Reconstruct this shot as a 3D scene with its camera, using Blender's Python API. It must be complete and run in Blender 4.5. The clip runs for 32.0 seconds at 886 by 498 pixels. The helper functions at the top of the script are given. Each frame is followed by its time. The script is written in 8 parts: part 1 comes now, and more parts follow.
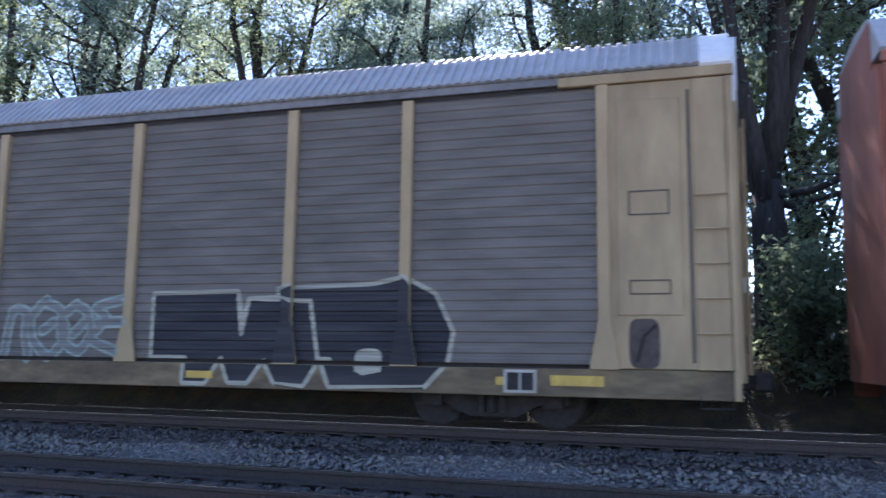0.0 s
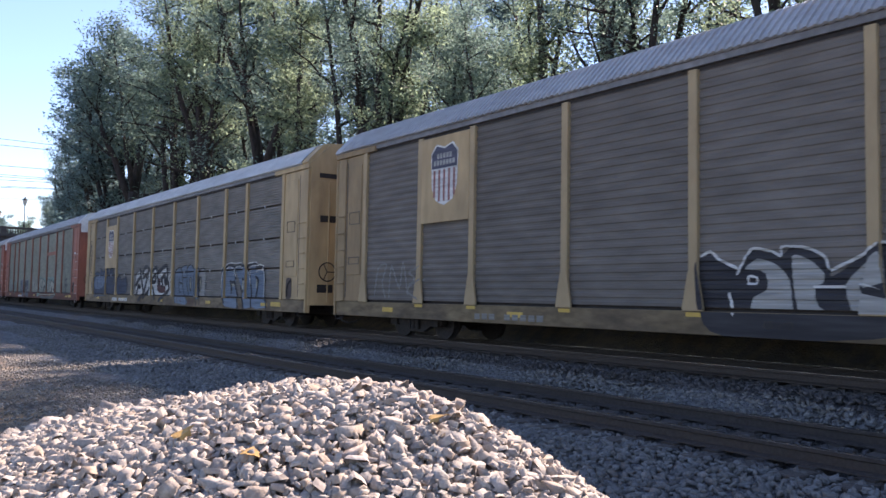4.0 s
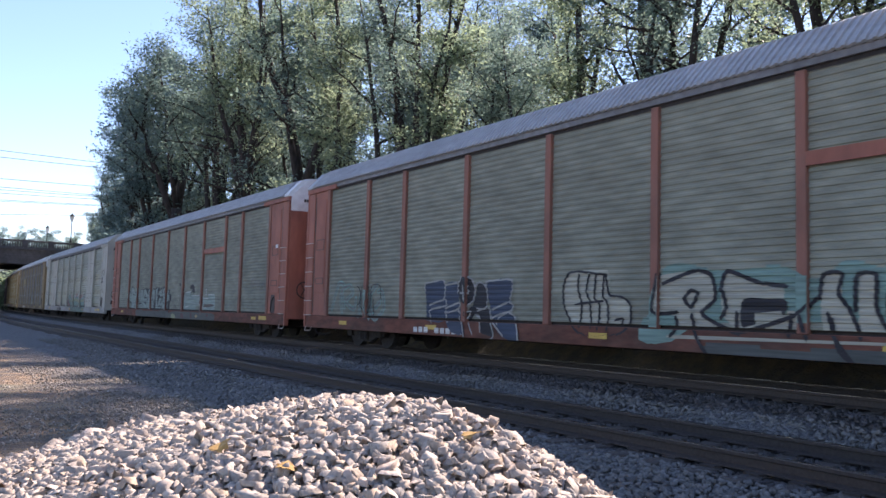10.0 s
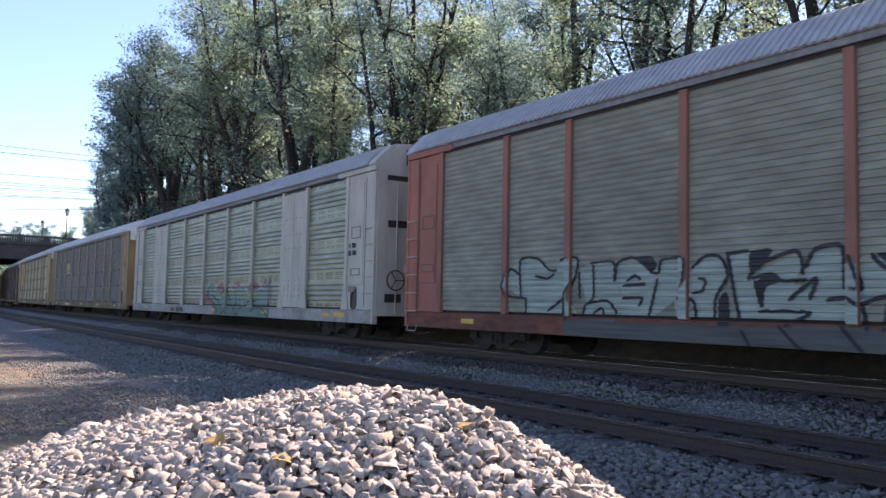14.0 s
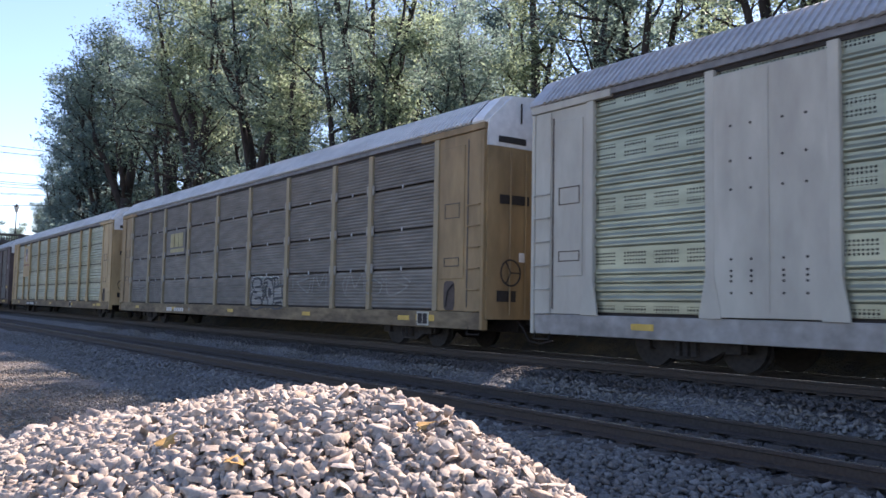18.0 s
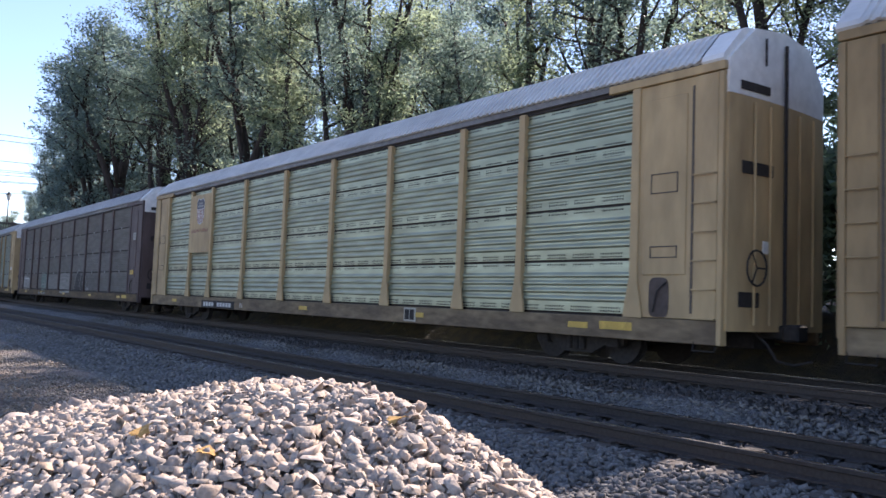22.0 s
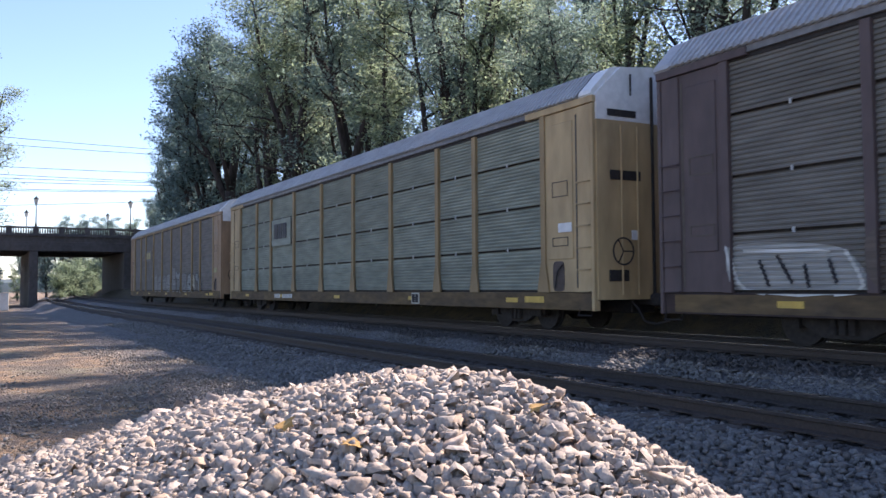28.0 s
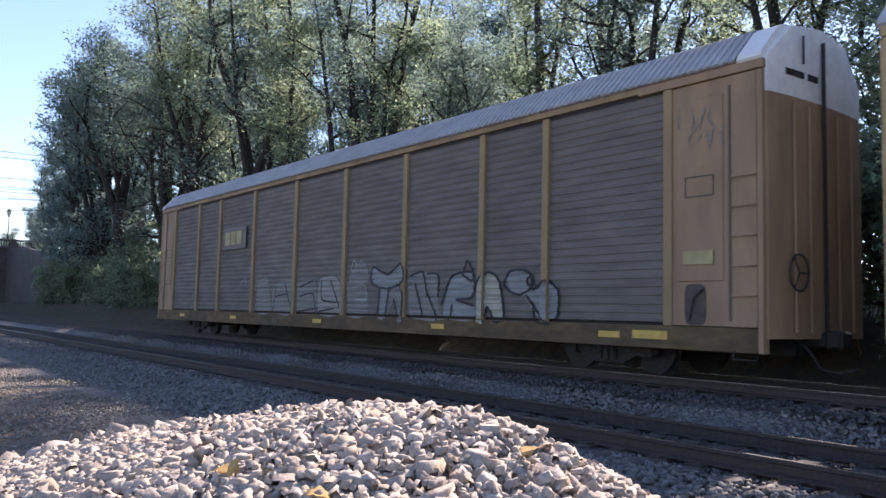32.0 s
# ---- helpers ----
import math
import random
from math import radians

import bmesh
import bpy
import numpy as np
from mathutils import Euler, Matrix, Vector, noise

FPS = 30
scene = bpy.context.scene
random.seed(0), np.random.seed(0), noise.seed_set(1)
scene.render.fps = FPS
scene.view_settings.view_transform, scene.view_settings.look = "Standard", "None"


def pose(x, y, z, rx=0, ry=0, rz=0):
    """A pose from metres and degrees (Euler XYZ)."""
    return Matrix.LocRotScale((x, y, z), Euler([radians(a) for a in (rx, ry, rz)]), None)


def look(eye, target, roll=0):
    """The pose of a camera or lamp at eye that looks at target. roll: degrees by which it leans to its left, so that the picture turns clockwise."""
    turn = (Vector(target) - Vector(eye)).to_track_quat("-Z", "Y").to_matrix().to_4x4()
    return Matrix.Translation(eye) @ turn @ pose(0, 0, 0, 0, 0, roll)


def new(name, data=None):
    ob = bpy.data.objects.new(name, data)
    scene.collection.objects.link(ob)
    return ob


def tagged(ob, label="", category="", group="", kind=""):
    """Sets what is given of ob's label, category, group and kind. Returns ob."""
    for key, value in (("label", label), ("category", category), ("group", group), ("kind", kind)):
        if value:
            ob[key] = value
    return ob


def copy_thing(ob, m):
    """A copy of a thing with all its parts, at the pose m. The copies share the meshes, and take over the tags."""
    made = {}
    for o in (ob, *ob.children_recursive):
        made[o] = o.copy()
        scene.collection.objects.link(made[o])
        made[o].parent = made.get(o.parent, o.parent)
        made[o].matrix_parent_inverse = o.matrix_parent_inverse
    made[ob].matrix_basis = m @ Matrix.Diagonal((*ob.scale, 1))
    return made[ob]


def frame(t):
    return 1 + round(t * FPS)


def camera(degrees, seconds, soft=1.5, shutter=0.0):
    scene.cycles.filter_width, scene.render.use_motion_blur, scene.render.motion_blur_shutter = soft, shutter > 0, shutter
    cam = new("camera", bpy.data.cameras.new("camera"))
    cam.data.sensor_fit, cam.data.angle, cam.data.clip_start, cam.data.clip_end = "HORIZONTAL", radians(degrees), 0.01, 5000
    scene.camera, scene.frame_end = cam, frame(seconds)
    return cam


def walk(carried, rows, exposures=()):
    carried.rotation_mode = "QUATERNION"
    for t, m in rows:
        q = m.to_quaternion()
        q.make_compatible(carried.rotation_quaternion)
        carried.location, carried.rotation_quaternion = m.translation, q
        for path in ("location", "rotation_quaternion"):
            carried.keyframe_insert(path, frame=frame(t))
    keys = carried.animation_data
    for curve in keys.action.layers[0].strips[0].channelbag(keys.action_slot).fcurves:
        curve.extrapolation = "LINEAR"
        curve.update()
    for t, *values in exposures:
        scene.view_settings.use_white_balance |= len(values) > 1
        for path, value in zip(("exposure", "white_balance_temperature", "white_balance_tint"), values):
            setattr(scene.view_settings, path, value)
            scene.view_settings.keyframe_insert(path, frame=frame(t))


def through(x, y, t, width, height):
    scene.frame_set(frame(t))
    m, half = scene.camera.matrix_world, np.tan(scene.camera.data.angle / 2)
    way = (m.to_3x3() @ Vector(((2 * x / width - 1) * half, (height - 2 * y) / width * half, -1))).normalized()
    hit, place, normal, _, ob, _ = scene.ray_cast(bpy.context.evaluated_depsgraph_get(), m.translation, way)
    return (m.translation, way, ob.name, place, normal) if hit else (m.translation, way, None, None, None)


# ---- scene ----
cam = camera(57.58, 32.0, soft=1.5, shutter=0.12)


def view(x, y, z, yaw, pitch, roll):
    """A camera pose: yaw to the left of +y, pitch upwards, roll, in degrees."""
    return pose(x, y, z, 0, 0, yaw) @ pose(0, 0, 0, 90 + pitch) @ pose(0, 0, 0, 0, 0, roll)


walk(cam, [
    (0, view(-0.004, -0.053, 1.587, 17.10, 7.73, 0.79)),
    (0.5, view(0.006, -0.055, 1.593, 27.64, 6.71, 0.58)),
    (1, view(0.015, -0.054, 1.608, 36.65, 5.75, -0.22)),
    (1.5, view(-0.036, -0.043, 1.609, 43.03, 5.03, -0.32)),
    (2, view(0.018, -0.026, 1.607, 47.38, 4.42, -0.46)),
    (2.5, view(0.080, -0.021, 1.606, 50.05, 3.88, -0.24)),
    (3, view(0.093, -0.024, 1.609, 51.74, 3.47, 0.04)),
    (3.5, view(0.054, -0.039, 1.608, 52.69, 3.39, 0.56)),
    (5.5, view(0.055, -0.038, 1.604, 54.88, 3.92, 1.64)),
    (6, view(0.066, -0.042, 1.605, 55.48, 3.89, 1.59)),
    (6.5, view(0.072, -0.042, 1.605, 55.94, 3.88, 1.50)),
    (7, view(0.072, -0.040, 1.603, 56.23, 3.92, 1.39)),
    (7.5, view(0.069, -0.036, 1.604, 56.37, 4.02, 1.28)),
    (8, view(0.072, -0.036, 1.605, 56.38, 4.21, 1.22)),
    (8.5, view(0.082, -0.040, 1.607, 56.33, 4.47, 1.24)),
    (9, view(0.078, -0.041, 1.605, 56.21, 4.71, 1.33)),
    (9.5, view(0.085, -0.046, 1.606, 56.11, 4.78, 1.50)),
    (10, view(0.080, -0.044, 1.605, 56.04, 4.67, 1.58)),
    (10.5, view(0.076, -0.044, 1.603, 55.94, 4.46, 1.68)),
    (11, view(0.072, -0.043, 1.602, 55.86, 4.24, 1.70)),
    (11.5, view(0.077, -0.044, 1.602, 55.78, 4.04, 1.70)),
    (12, view(0.077, -0.043, 1.602, 55.65, 3.93, 1.63)),
    (12.5, view(0.075, -0.040, 1.603, 55.60, 3.90, 1.56)),
    (13, view(0.077, -0.039, 1.603, 55.58, 3.92, 1.44)),
    (13.5, view(0.081, -0.041, 1.602, 55.69, 4.01, 1.32)),
    (15.5, view(0.105, -0.038, 1.604, 55.57, 4.50, 0.98)),
    (16, view(0.121, -0.027, 1.603, 55.26, 4.55, 1.03)),
    (16.5, view(0.146, -0.013, 1.603, 54.81, 4.50, 1.08)),
    (17, view(0.151, -0.002, 1.603, 54.19, 4.39, 1.12)),
    (17.5, view(0.103, 0.001, 1.602, 53.51, 4.22, 1.09)),
    (18, view(0.037, -0.004, 1.601, 52.88, 4.00, 1.06)),
    (18.5, view(0.002, -0.010, 1.599, 52.28, 3.80, 1.25)),
    (19, view(-0.017, -0.008, 1.600, 51.89, 3.51, 1.45)),
    (19.5, view(-0.009, -0.007, 1.598, 51.74, 3.27, 1.82)),
    (20, view(0.025, 0.007, 1.597, 51.77, 3.10, 2.20)),
    (20.5, view(0.088, 0.022, 1.604, 52.07, 3.08, 2.44)),
    (21, view(0.119, 0.031, 1.603, 52.29, 3.27, 2.46)),
    (21.5, view(0.122, 0.025, 1.605, 52.43, 3.52, 2.35)),
    (22, view(0.121, 0.018, 1.606, 52.41, 3.77, 2.15)),
    (22.5, view(0.121, 0.012, 1.606, 52.29, 3.95, 2.05)),
    (23, view(0.115, 0.011, 1.607, 52.24, 4.10, 2.07)),
    (23.5, view(0.117, 0.007, 1.607, 52.28, 4.21, 1.97)),
    (24, view(0.119, 0.009, 1.604, 52.56, 4.28, 1.65)),
    (24.5, view(0.117, 0.017, 1.608, 53.18, 4.21, 1.15)),
    (25, view(0.121, 0.018, 1.610, 54.18, 4.12, 0.68)),
    (25.5, view(0.119, 0.012, 1.609, 55.52, 3.92, 0.33)),
    (26, view(0.109, 0.008, 1.607, 56.96, 3.66, 0.18)),
    (26.5, view(0.101, 0.004, 1.604, 58.19, 3.43, 0.19)),
    (28.5, view(-0.039, -0.027, 1.598, 59.74, 2.43, -0.56)),
    (29, view(-0.078, -0.019, 1.596, 59.60, 2.18, -0.83)),
    (29.5, view(-0.165, 0.033, 1.588, 59.07, 2.25, -1.03)),
    (30, view(-0.235, 0.057, 1.594, 58.11, 2.72, -1.05)),
    (30.5, view(-0.320, 0.028, 1.602, 56.80, 3.32, -0.68)),
    (31, view(-0.415, -0.016, 1.598, 55.43, 3.91, -0.06)),
    (31.5, view(-0.439, -0.046, 1.595, 54.08, 4.31, 0.70)),
    (32, view(-0.442, -0.059, 1.593, 52.40, 4.54, 1.32)),
], [(0, 2.6, 6100, 26), (0.5, 2.55, 6350, 26), (1.5, 2.35, 6600, 27), (3, 2.13, 6650, 25), (20, 2.16, 6650, 25), (26, 2.08, 6600, 25), (29, 2.0, 6550, 25), (31, 2.03, 6550, 25), (32, 2.12, 6650, 25)])

# ---- world and sun ----
SUN_YAW, SUN_UP = 16.0, 39.0
world = bpy.data.worlds.new("sky")
scene.world = world
world.use_nodes = True
wn = world.node_tree.nodes
sky = wn.new("ShaderNodeTexSky")
sky.sky_type, sky.sun_disc = "NISHITA", False
sky.sun_elevation, sky.sun_rotation = radians(SUN_UP), radians(-SUN_YAW)
sky.air_density, sky.dust_density, sky.ozone_density, sky.altitude = 1.0, 0.15, 3.6, 250
wn["Background"].inputs["Strength"].default_value = 0.070
world.node_tree.links.new(sky.outputs[0], wn["Background"].inputs["Color"])
lamp = bpy.data.lights.new("sun", "SUN")
lamp.energy, lamp.angle, lamp.color = 2.9, radians(0.6), (1.0, 0.93, 0.82)
SUN_DIR = Vector((-math.sin(radians(SUN_YAW)) * math.cos(radians(SUN_UP)), math.cos(radians(SUN_YAW)) * math.cos(radians(SUN_UP)), math.sin(radians(SUN_UP))))
sun = new("sun", lamp)
sun.matrix_world = look(SUN_DIR * 200, (0, 0, 0))

# ---- materials ----


def material(name, colour, rough=0.7, metal=0.0, grain=0.25, scale=8.0, stain=0.3, stain_scale=0.7, bump=0.2, spec=0.25, per_object=0.0, stretch=(1, 1, 1), dirt=(0.05, 0.045, 0.04), island=0.0):
    """Two scales of variation: fine grain in brightness and relief, and broad stains towards a dirt colour."""
    m = bpy.data.materials.new(name)
    m.use_nodes = True
    nt = m.node_tree
    n, lk = nt.nodes, nt.links
    b = n["Principled BSDF"]
    b.inputs["Roughness"].default_value = rough
    b.inputs["Metallic"].default_value = metal
    b.inputs["Specular IOR Level"].default_value = spec
    co = n.new("ShaderNodeTexCoord")
    mp = n.new("ShaderNodeMapping")
    mp.inputs["Scale"].default_value = stretch
    lk.new(co.outputs["Object"], mp.inputs["Vector"])
    fine = n.new("ShaderNodeTexNoise")
    fine.inputs["Scale"].default_value, fine.inputs["Detail"].default_value = scale, 5
    lk.new(mp.outputs[0], fine.inputs["Vector"])
    wide = n.new("ShaderNodeTexNoise")
    wide.inputs["Scale"].default_value, wide.inputs["Detail"].default_value = stain_scale, 6
    wide.inputs["Roughness"].default_value = 0.65
    lk.new(mp.outputs[0], wide.inputs["Vector"])
    ramp = n.new("ShaderNodeMapRange")
    ramp.inputs["From Min"].default_value, ramp.inputs["From Max"].default_value = 0.42, 0.72
    ramp.inputs["To Max"].default_value = stain
    lk.new(wide.outputs["Fac"], ramp.inputs["Value"])
    mix = n.new("ShaderNodeMix")
    mix.data_type = "RGBA"
    mix.inputs["A"].default_value = (*colour, 1)
    mix.inputs["B"].default_value = (*dirt, 1)
    lk.new(ramp.outputs[0], mix.inputs["Factor"])
    val = n.new("ShaderNodeMapRange")
    val.inputs["From Min"].default_value, val.inputs["From Max"].default_value = 0.3, 0.7
    val.inputs["To Min"].default_value, val.inputs["To Max"].default_value = 1 - grain, 1 + grain
    lk.new(fine.outputs["Fac"], val.inputs["Value"])
    out = val.outputs[0]
    if per_object or island:
        if per_object:
            src = n.new("ShaderNodeObjectInfo").outputs["Random"]
        else:
            src = n.new("ShaderNodeNewGeometry").outputs["Random Per Island"]
        amount = per_object or island
        rnd = n.new("ShaderNodeMapRange")
        rnd.inputs["To Min"].default_value, rnd.inputs["To Max"].default_value = 1 - amount, 1 + amount
        lk.new(src, rnd.inputs["Value"])
        mul = n.new("ShaderNodeMath")
        mul.operation = "MULTIPLY"
        lk.new(out, mul.inputs[0])
        lk.new(rnd.outputs[0], mul.inputs[1])
        out = mul.outputs[0]
    hsv = n.new("ShaderNodeHueSaturation")
    lk.new(mix.outputs["Result"], hsv.inputs["Color"])
    lk.new(out, hsv.inputs["Value"])
    lk.new(hsv.outputs[0], b.inputs["Base Color"])
    if bump:
        bp = n.new("ShaderNodeBump")
        bp.inputs["Strength"].default_value, bp.inputs["Distance"].default_value = bump, 0.02
        lk.new(fine.outputs["Fac"], bp.inputs["Height"])
        lk.new(bp.outputs[0], b.inputs["Normal"])
    return m


def stone_material(name, tones, random_from):
    """Broken rock in several tones, one to a stone, with a dusty grain."""
    m = bpy.data.materials.new(name)
    m.use_nodes = True
    n, lk = m.node_tree.nodes, m.node_tree.links
    b = n["Principled BSDF"]
    b.inputs["Roughness"].default_value, b.inputs["Specular IOR Level"].default_value = 0.85, 0.25
    src = n.new("ShaderNodeObjectInfo").outputs["Random"] if random_from == "object" else n.new("ShaderNodeNewGeometry").outputs["Random Per Island"]
    ramp = n.new("ShaderNodeValToRGB")
    ramp.color_ramp.interpolation = "LINEAR"
    el = ramp.color_ramp.elements
    while len(el) < len(tones):
        el.new(0.5)
    for i, t in enumerate(tones):
        el[i].position, el[i].color = i / (len(tones) - 1), (*t, 1)
    lk.new(src, ramp.inputs[0])
    co = n.new("ShaderNodeTexCoord").outputs["Object"]
    grain = n.new("ShaderNodeTexNoise")
    grain.inputs["Scale"].default_value, grain.inputs["Detail"].default_value = 60, 5
    lk.new(co, grain.inputs["Vector"])
    val = n.new("ShaderNodeMapRange")
    val.inputs["From Min"].default_value, val.inputs["From Max"].default_value = 0.3, 0.7
    val.inputs["To Min"].default_value, val.inputs["To Max"].default_value = 0.78, 1.18
    lk.new(grain.outputs["Fac"], val.inputs["Value"])
    hsv = n.new("ShaderNodeHueSaturation")
    lk.new(ramp.outputs[0], hsv.inputs["Color"])
    lk.new(val.outputs[0], hsv.inputs["Value"])
    lk.new(hsv.outputs[0], b.inputs["Base Color"])
    bp = n.new("ShaderNodeBump")
    bp.inputs["Strength"].default_value, bp.inputs["Distance"].default_value = 0.5, 0.01
    lk.new(grain.outputs["Fac"], bp.inputs["Height"])
    lk.new(bp.outputs[0], b.inputs["Normal"])
    return m


def leaf_material(name, colour, through=0.45):
    m = bpy.data.materials.new(name)
    m.use_nodes = True
    n, lk = m.node_tree.nodes, m.node_tree.links
    b, out = n["Principled BSDF"], n["Material Output"]
    info = n.new("ShaderNodeNewGeometry")
    ramp = n.new("ShaderNodeValToRGB")
    ramp.color_ramp.elements[0].color = (*[v * 0.6 for v in colour], 1)
    ramp.color_ramp.elements[1].color = (colour[0] * 1.45, colour[1] * 1.35, colour[2] * 1.2, 1)
    lk.new(info.outputs["Random Per Island"], ramp.inputs[0])
    lk.new(ramp.outputs[0], b.inputs["Base Color"])
    b.inputs["Roughness"].default_value = 0.55
    tr = n.new("ShaderNodeBsdfTranslucent")
    hs = n.new("ShaderNodeHueSaturation")
    hs.inputs["Value"].default_value, hs.inputs["Saturation"].default_value = 2.2, 0.9
    lk.new(ramp.outputs[0], hs.inputs["Color"])
    lk.new(hs.outputs[0], tr.inputs["Color"])
    mx = n.new("ShaderNodeMixShader")
    mx.inputs[0].default_value = through
    lk.new(b.outputs[0], mx.inputs[1])
    lk.new(tr.outputs[0], mx.inputs[2])
    lk.new(mx.outputs[0], out.inputs["Surface"])
    return m


M_STEEL = material("rail_steel", (0.058, 0.046, 0.039), 0.7, 0.2, 0.3, 30, 0.4, 2)
M_RAILTOP = material("rail_running_surface", (0.55, 0.55, 0.56), 0.22, 1.0, 0.1, 40, 0.2, 3, 0.05)
M_TIE = material("weathered_tie_wood", (0.09, 0.075, 0.062), 0.85, 0, 0.4, 14, 0.4, 2, 0.6, stretch=(6, 1, 1))
M_STONE = stone_material("grey_ballast_stone", [(0.105, 0.1, 0.092), (0.185, 0.174, 0.158), (0.15, 0.138, 0.12), (0.235, 0.222, 0.2), (0.125, 0.12, 0.112)], "island")
M_YARD = stone_material("dusty_yard_stone", [(0.2, 0.17, 0.135), (0.3, 0.262, 0.215), (0.16, 0.135, 0.108), (0.36, 0.325, 0.275)], "island")
# oil stain, with the shade of rails and train painted into the same tones
M_OILY_SHADED = stone_material("oil_stained_shaded_ballast", [(0.05, 0.047, 0.045), (0.09, 0.083, 0.078), (0.065, 0.06, 0.056), (0.12, 0.11, 0.105)], "island")
PILE_TONES = [(0.37, 0.325, 0.272), (0.41, 0.325, 0.262), (0.26, 0.232, 0.205), (0.43, 0.37, 0.308), (0.38, 0.285, 0.205), (0.31, 0.268, 0.228), (0.46, 0.385, 0.318)]
M_PILE = stone_material("pale_crushed_granite", PILE_TONES, "island")
M_PILE_ONE = stone_material("pale_crushed_granite_piece", PILE_TONES, "object")
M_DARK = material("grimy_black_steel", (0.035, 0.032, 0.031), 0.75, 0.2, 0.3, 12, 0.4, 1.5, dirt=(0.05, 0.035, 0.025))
M_ROOF = material("galvanised_roof_sheet", (0.385, 0.38, 0.37), 0.5, 0.25, 0.12, 5, 0.35, 0.9, 0.05, dirt=(0.22, 0.2, 0.19), stretch=(0.5, 1, 1))
M_ROOF_PALE = material("pale_roof_sheet", (0.56, 0.555, 0.53), 0.55, 0.1, 0.1, 4, 0.4, 0.8, 0.05, dirt=(0.25, 0.24, 0.235), stretch=(0.5, 1, 1))
M_WHITE = material("chalky_white_paint", (0.66, 0.66, 0.64), 0.6, 0, 0.1, 6, 0.3, 1.1, 0.05, dirt=(0.3, 0.27, 0.23))
M_YELLOW_TAG = material("reflective_yellow_stripe", (0.55, 0.36, 0.08), 0.5, 0, 0.15, 10, 0.4, 3, 0.05)
M_CONCRETE = material("old_bridge_concrete", (0.085, 0.08, 0.077), 0.85, 0, 0.15, 2.5, 0.5, 0.35, 0.2, dirt=(0.04, 0.037, 0.035))
M_BARK = material("furrowed_bark", (0.036, 0.03, 0.027), 0.9, 0, 0.4, 9, 0.3, 1.5, 0.8, stretch=(1, 1, 0.25))
M_LEAVES = [leaf_material("oak_leaves", (0.084, 0.13, 0.11), 0.65), leaf_material("maple_leaves", (0.108, 0.15, 0.096), 0.67), leaf_material("dark_leaves", (0.074, 0.122, 0.122), 0.62)]
M_IRON = material("dark_painted_iron", (0.03, 0.035, 0.032), 0.5, 0.3)
M_GLASS_LAMP = material("frosted_lamp_globe", (0.7, 0.68, 0.6), 0.3, 0, 0.05)
M_WIRE = material("black_cable", (0.02, 0.02, 0.02), 0.6)

# ---- mesh tools ----
rng = np.random.default_rng(7)


class Shape:
    """Collects vertices and faces of one mesh."""

    def __init__(self):
        self.v, self.f = [], []

    def add(self, verts, faces):
        o = len(self.v)
        self.v.extend(verts)
        self.f.extend([tuple(i + o for i in f) for f in faces])
        return self

    def box(self, x0, x1, y0, y1, z0, z1, bevel=0.0):
        if bevel:
            b = bevel
            rings = []
            for z, k in ((z0, b), (z0 + b, 0), (z1 - b, 0), (z1, b)):
                rings.append([(x0 + b + k * 0, y0 + k, z), (x1 - b, y0 + k, z), (x1 - k, y0 + b, z), (x1 - k, y1 - b, z), (x1 - b, y1 - k, z), (x0 + b, y1 - k, z), (x0 + k, y1 - b, z), (x0 + k, y0 + b, z)])
            return self.rings(rings)
        v = [(x, y, z) for z in (z0, z1) for x, y in ((x0, y0), (x1, y0), (x1, y1), (x0, y1))]
        return self.add(v, [(3, 2, 1, 0), (4, 5, 6, 7), (0, 1, 5, 4), (1, 2, 6, 5), (2, 3, 7, 6), (3, 0, 4, 7)])

    def rings(self, rings, caps=True):
        n = len(rings[0])
        v = [p for r in rings for p in r]
        f = []
        for i in range(len(rings) - 1):
            for j in range(n):
                a, b = i * n + j, i * n + (j + 1) % n
                f.append((a, b, b + n, a + n))
        if caps:
            f.append(tuple(reversed(range(n))))
            f.append(tuple(range((len(rings) - 1) * n, len(rings) * n)))
        return self.add(v, f)

    def tube(self, pts, radii, sides=6):
        rings = []
        pts = [Vector(p) for p in pts]
        for i, p in enumerate(pts):
            d = (pts[min(i + 1, len(pts) - 1)] - pts[max(i - 1, 0)]).normalized()
            a = d.orthogonal().normalized() if abs(d.z) < 0.99 else Vector((1, 0, 0))
            if abs(d.z) < 0.99:
                a = d.cross(Vector((0, 0, 1))).normalized()
            b = d.cross(a)
            r = radii[i] if hasattr(radii, "__len__") else radii
            rings.append([tuple(p + (a * math.cos(2 * math.pi * k / sides) + b * math.sin(2 * math.pi * k / sides)) * r) for k in range(sides)])
        return self.rings(rings)

    def disc(self, cx, cz, r, y0, y1, sides=20):
        """A wheel-like drum with its axis along y."""
        a = [(cx + r * math.cos(2 * math.pi * k / sides), cz + r * math.sin(2 * math.pi * k / sides)) for k in range(sides)]
        return self.rings([[(x, y0, z) for x, z in a], [(x, y1, z) for x, z in a]])

    def mesh(self, name, mat, smooth=False):
        me = bpy.data.meshes.new(name)
        me.from_pydata(self.v, [], self.f)
        me.materials.append(mat)
        if smooth:
            me.polygons.foreach_set("use_smooth", [True] * len(me.polygons))
        me.update()
        return me


def part(name, shape, mat, parent, label="", at=None, smooth=False):
    """Links a shape (or a mesh that is shared) as one mesh object under a thing or a part."""
    me = shape if isinstance(shape, bpy.types.Mesh) else shape.mesh(name, mat, smooth)
    ob = new(name, me)
    ob.parent = parent
    if at is not None:
        ob.matrix_basis = at
    if label:
        ob["label"] = label
    return ob


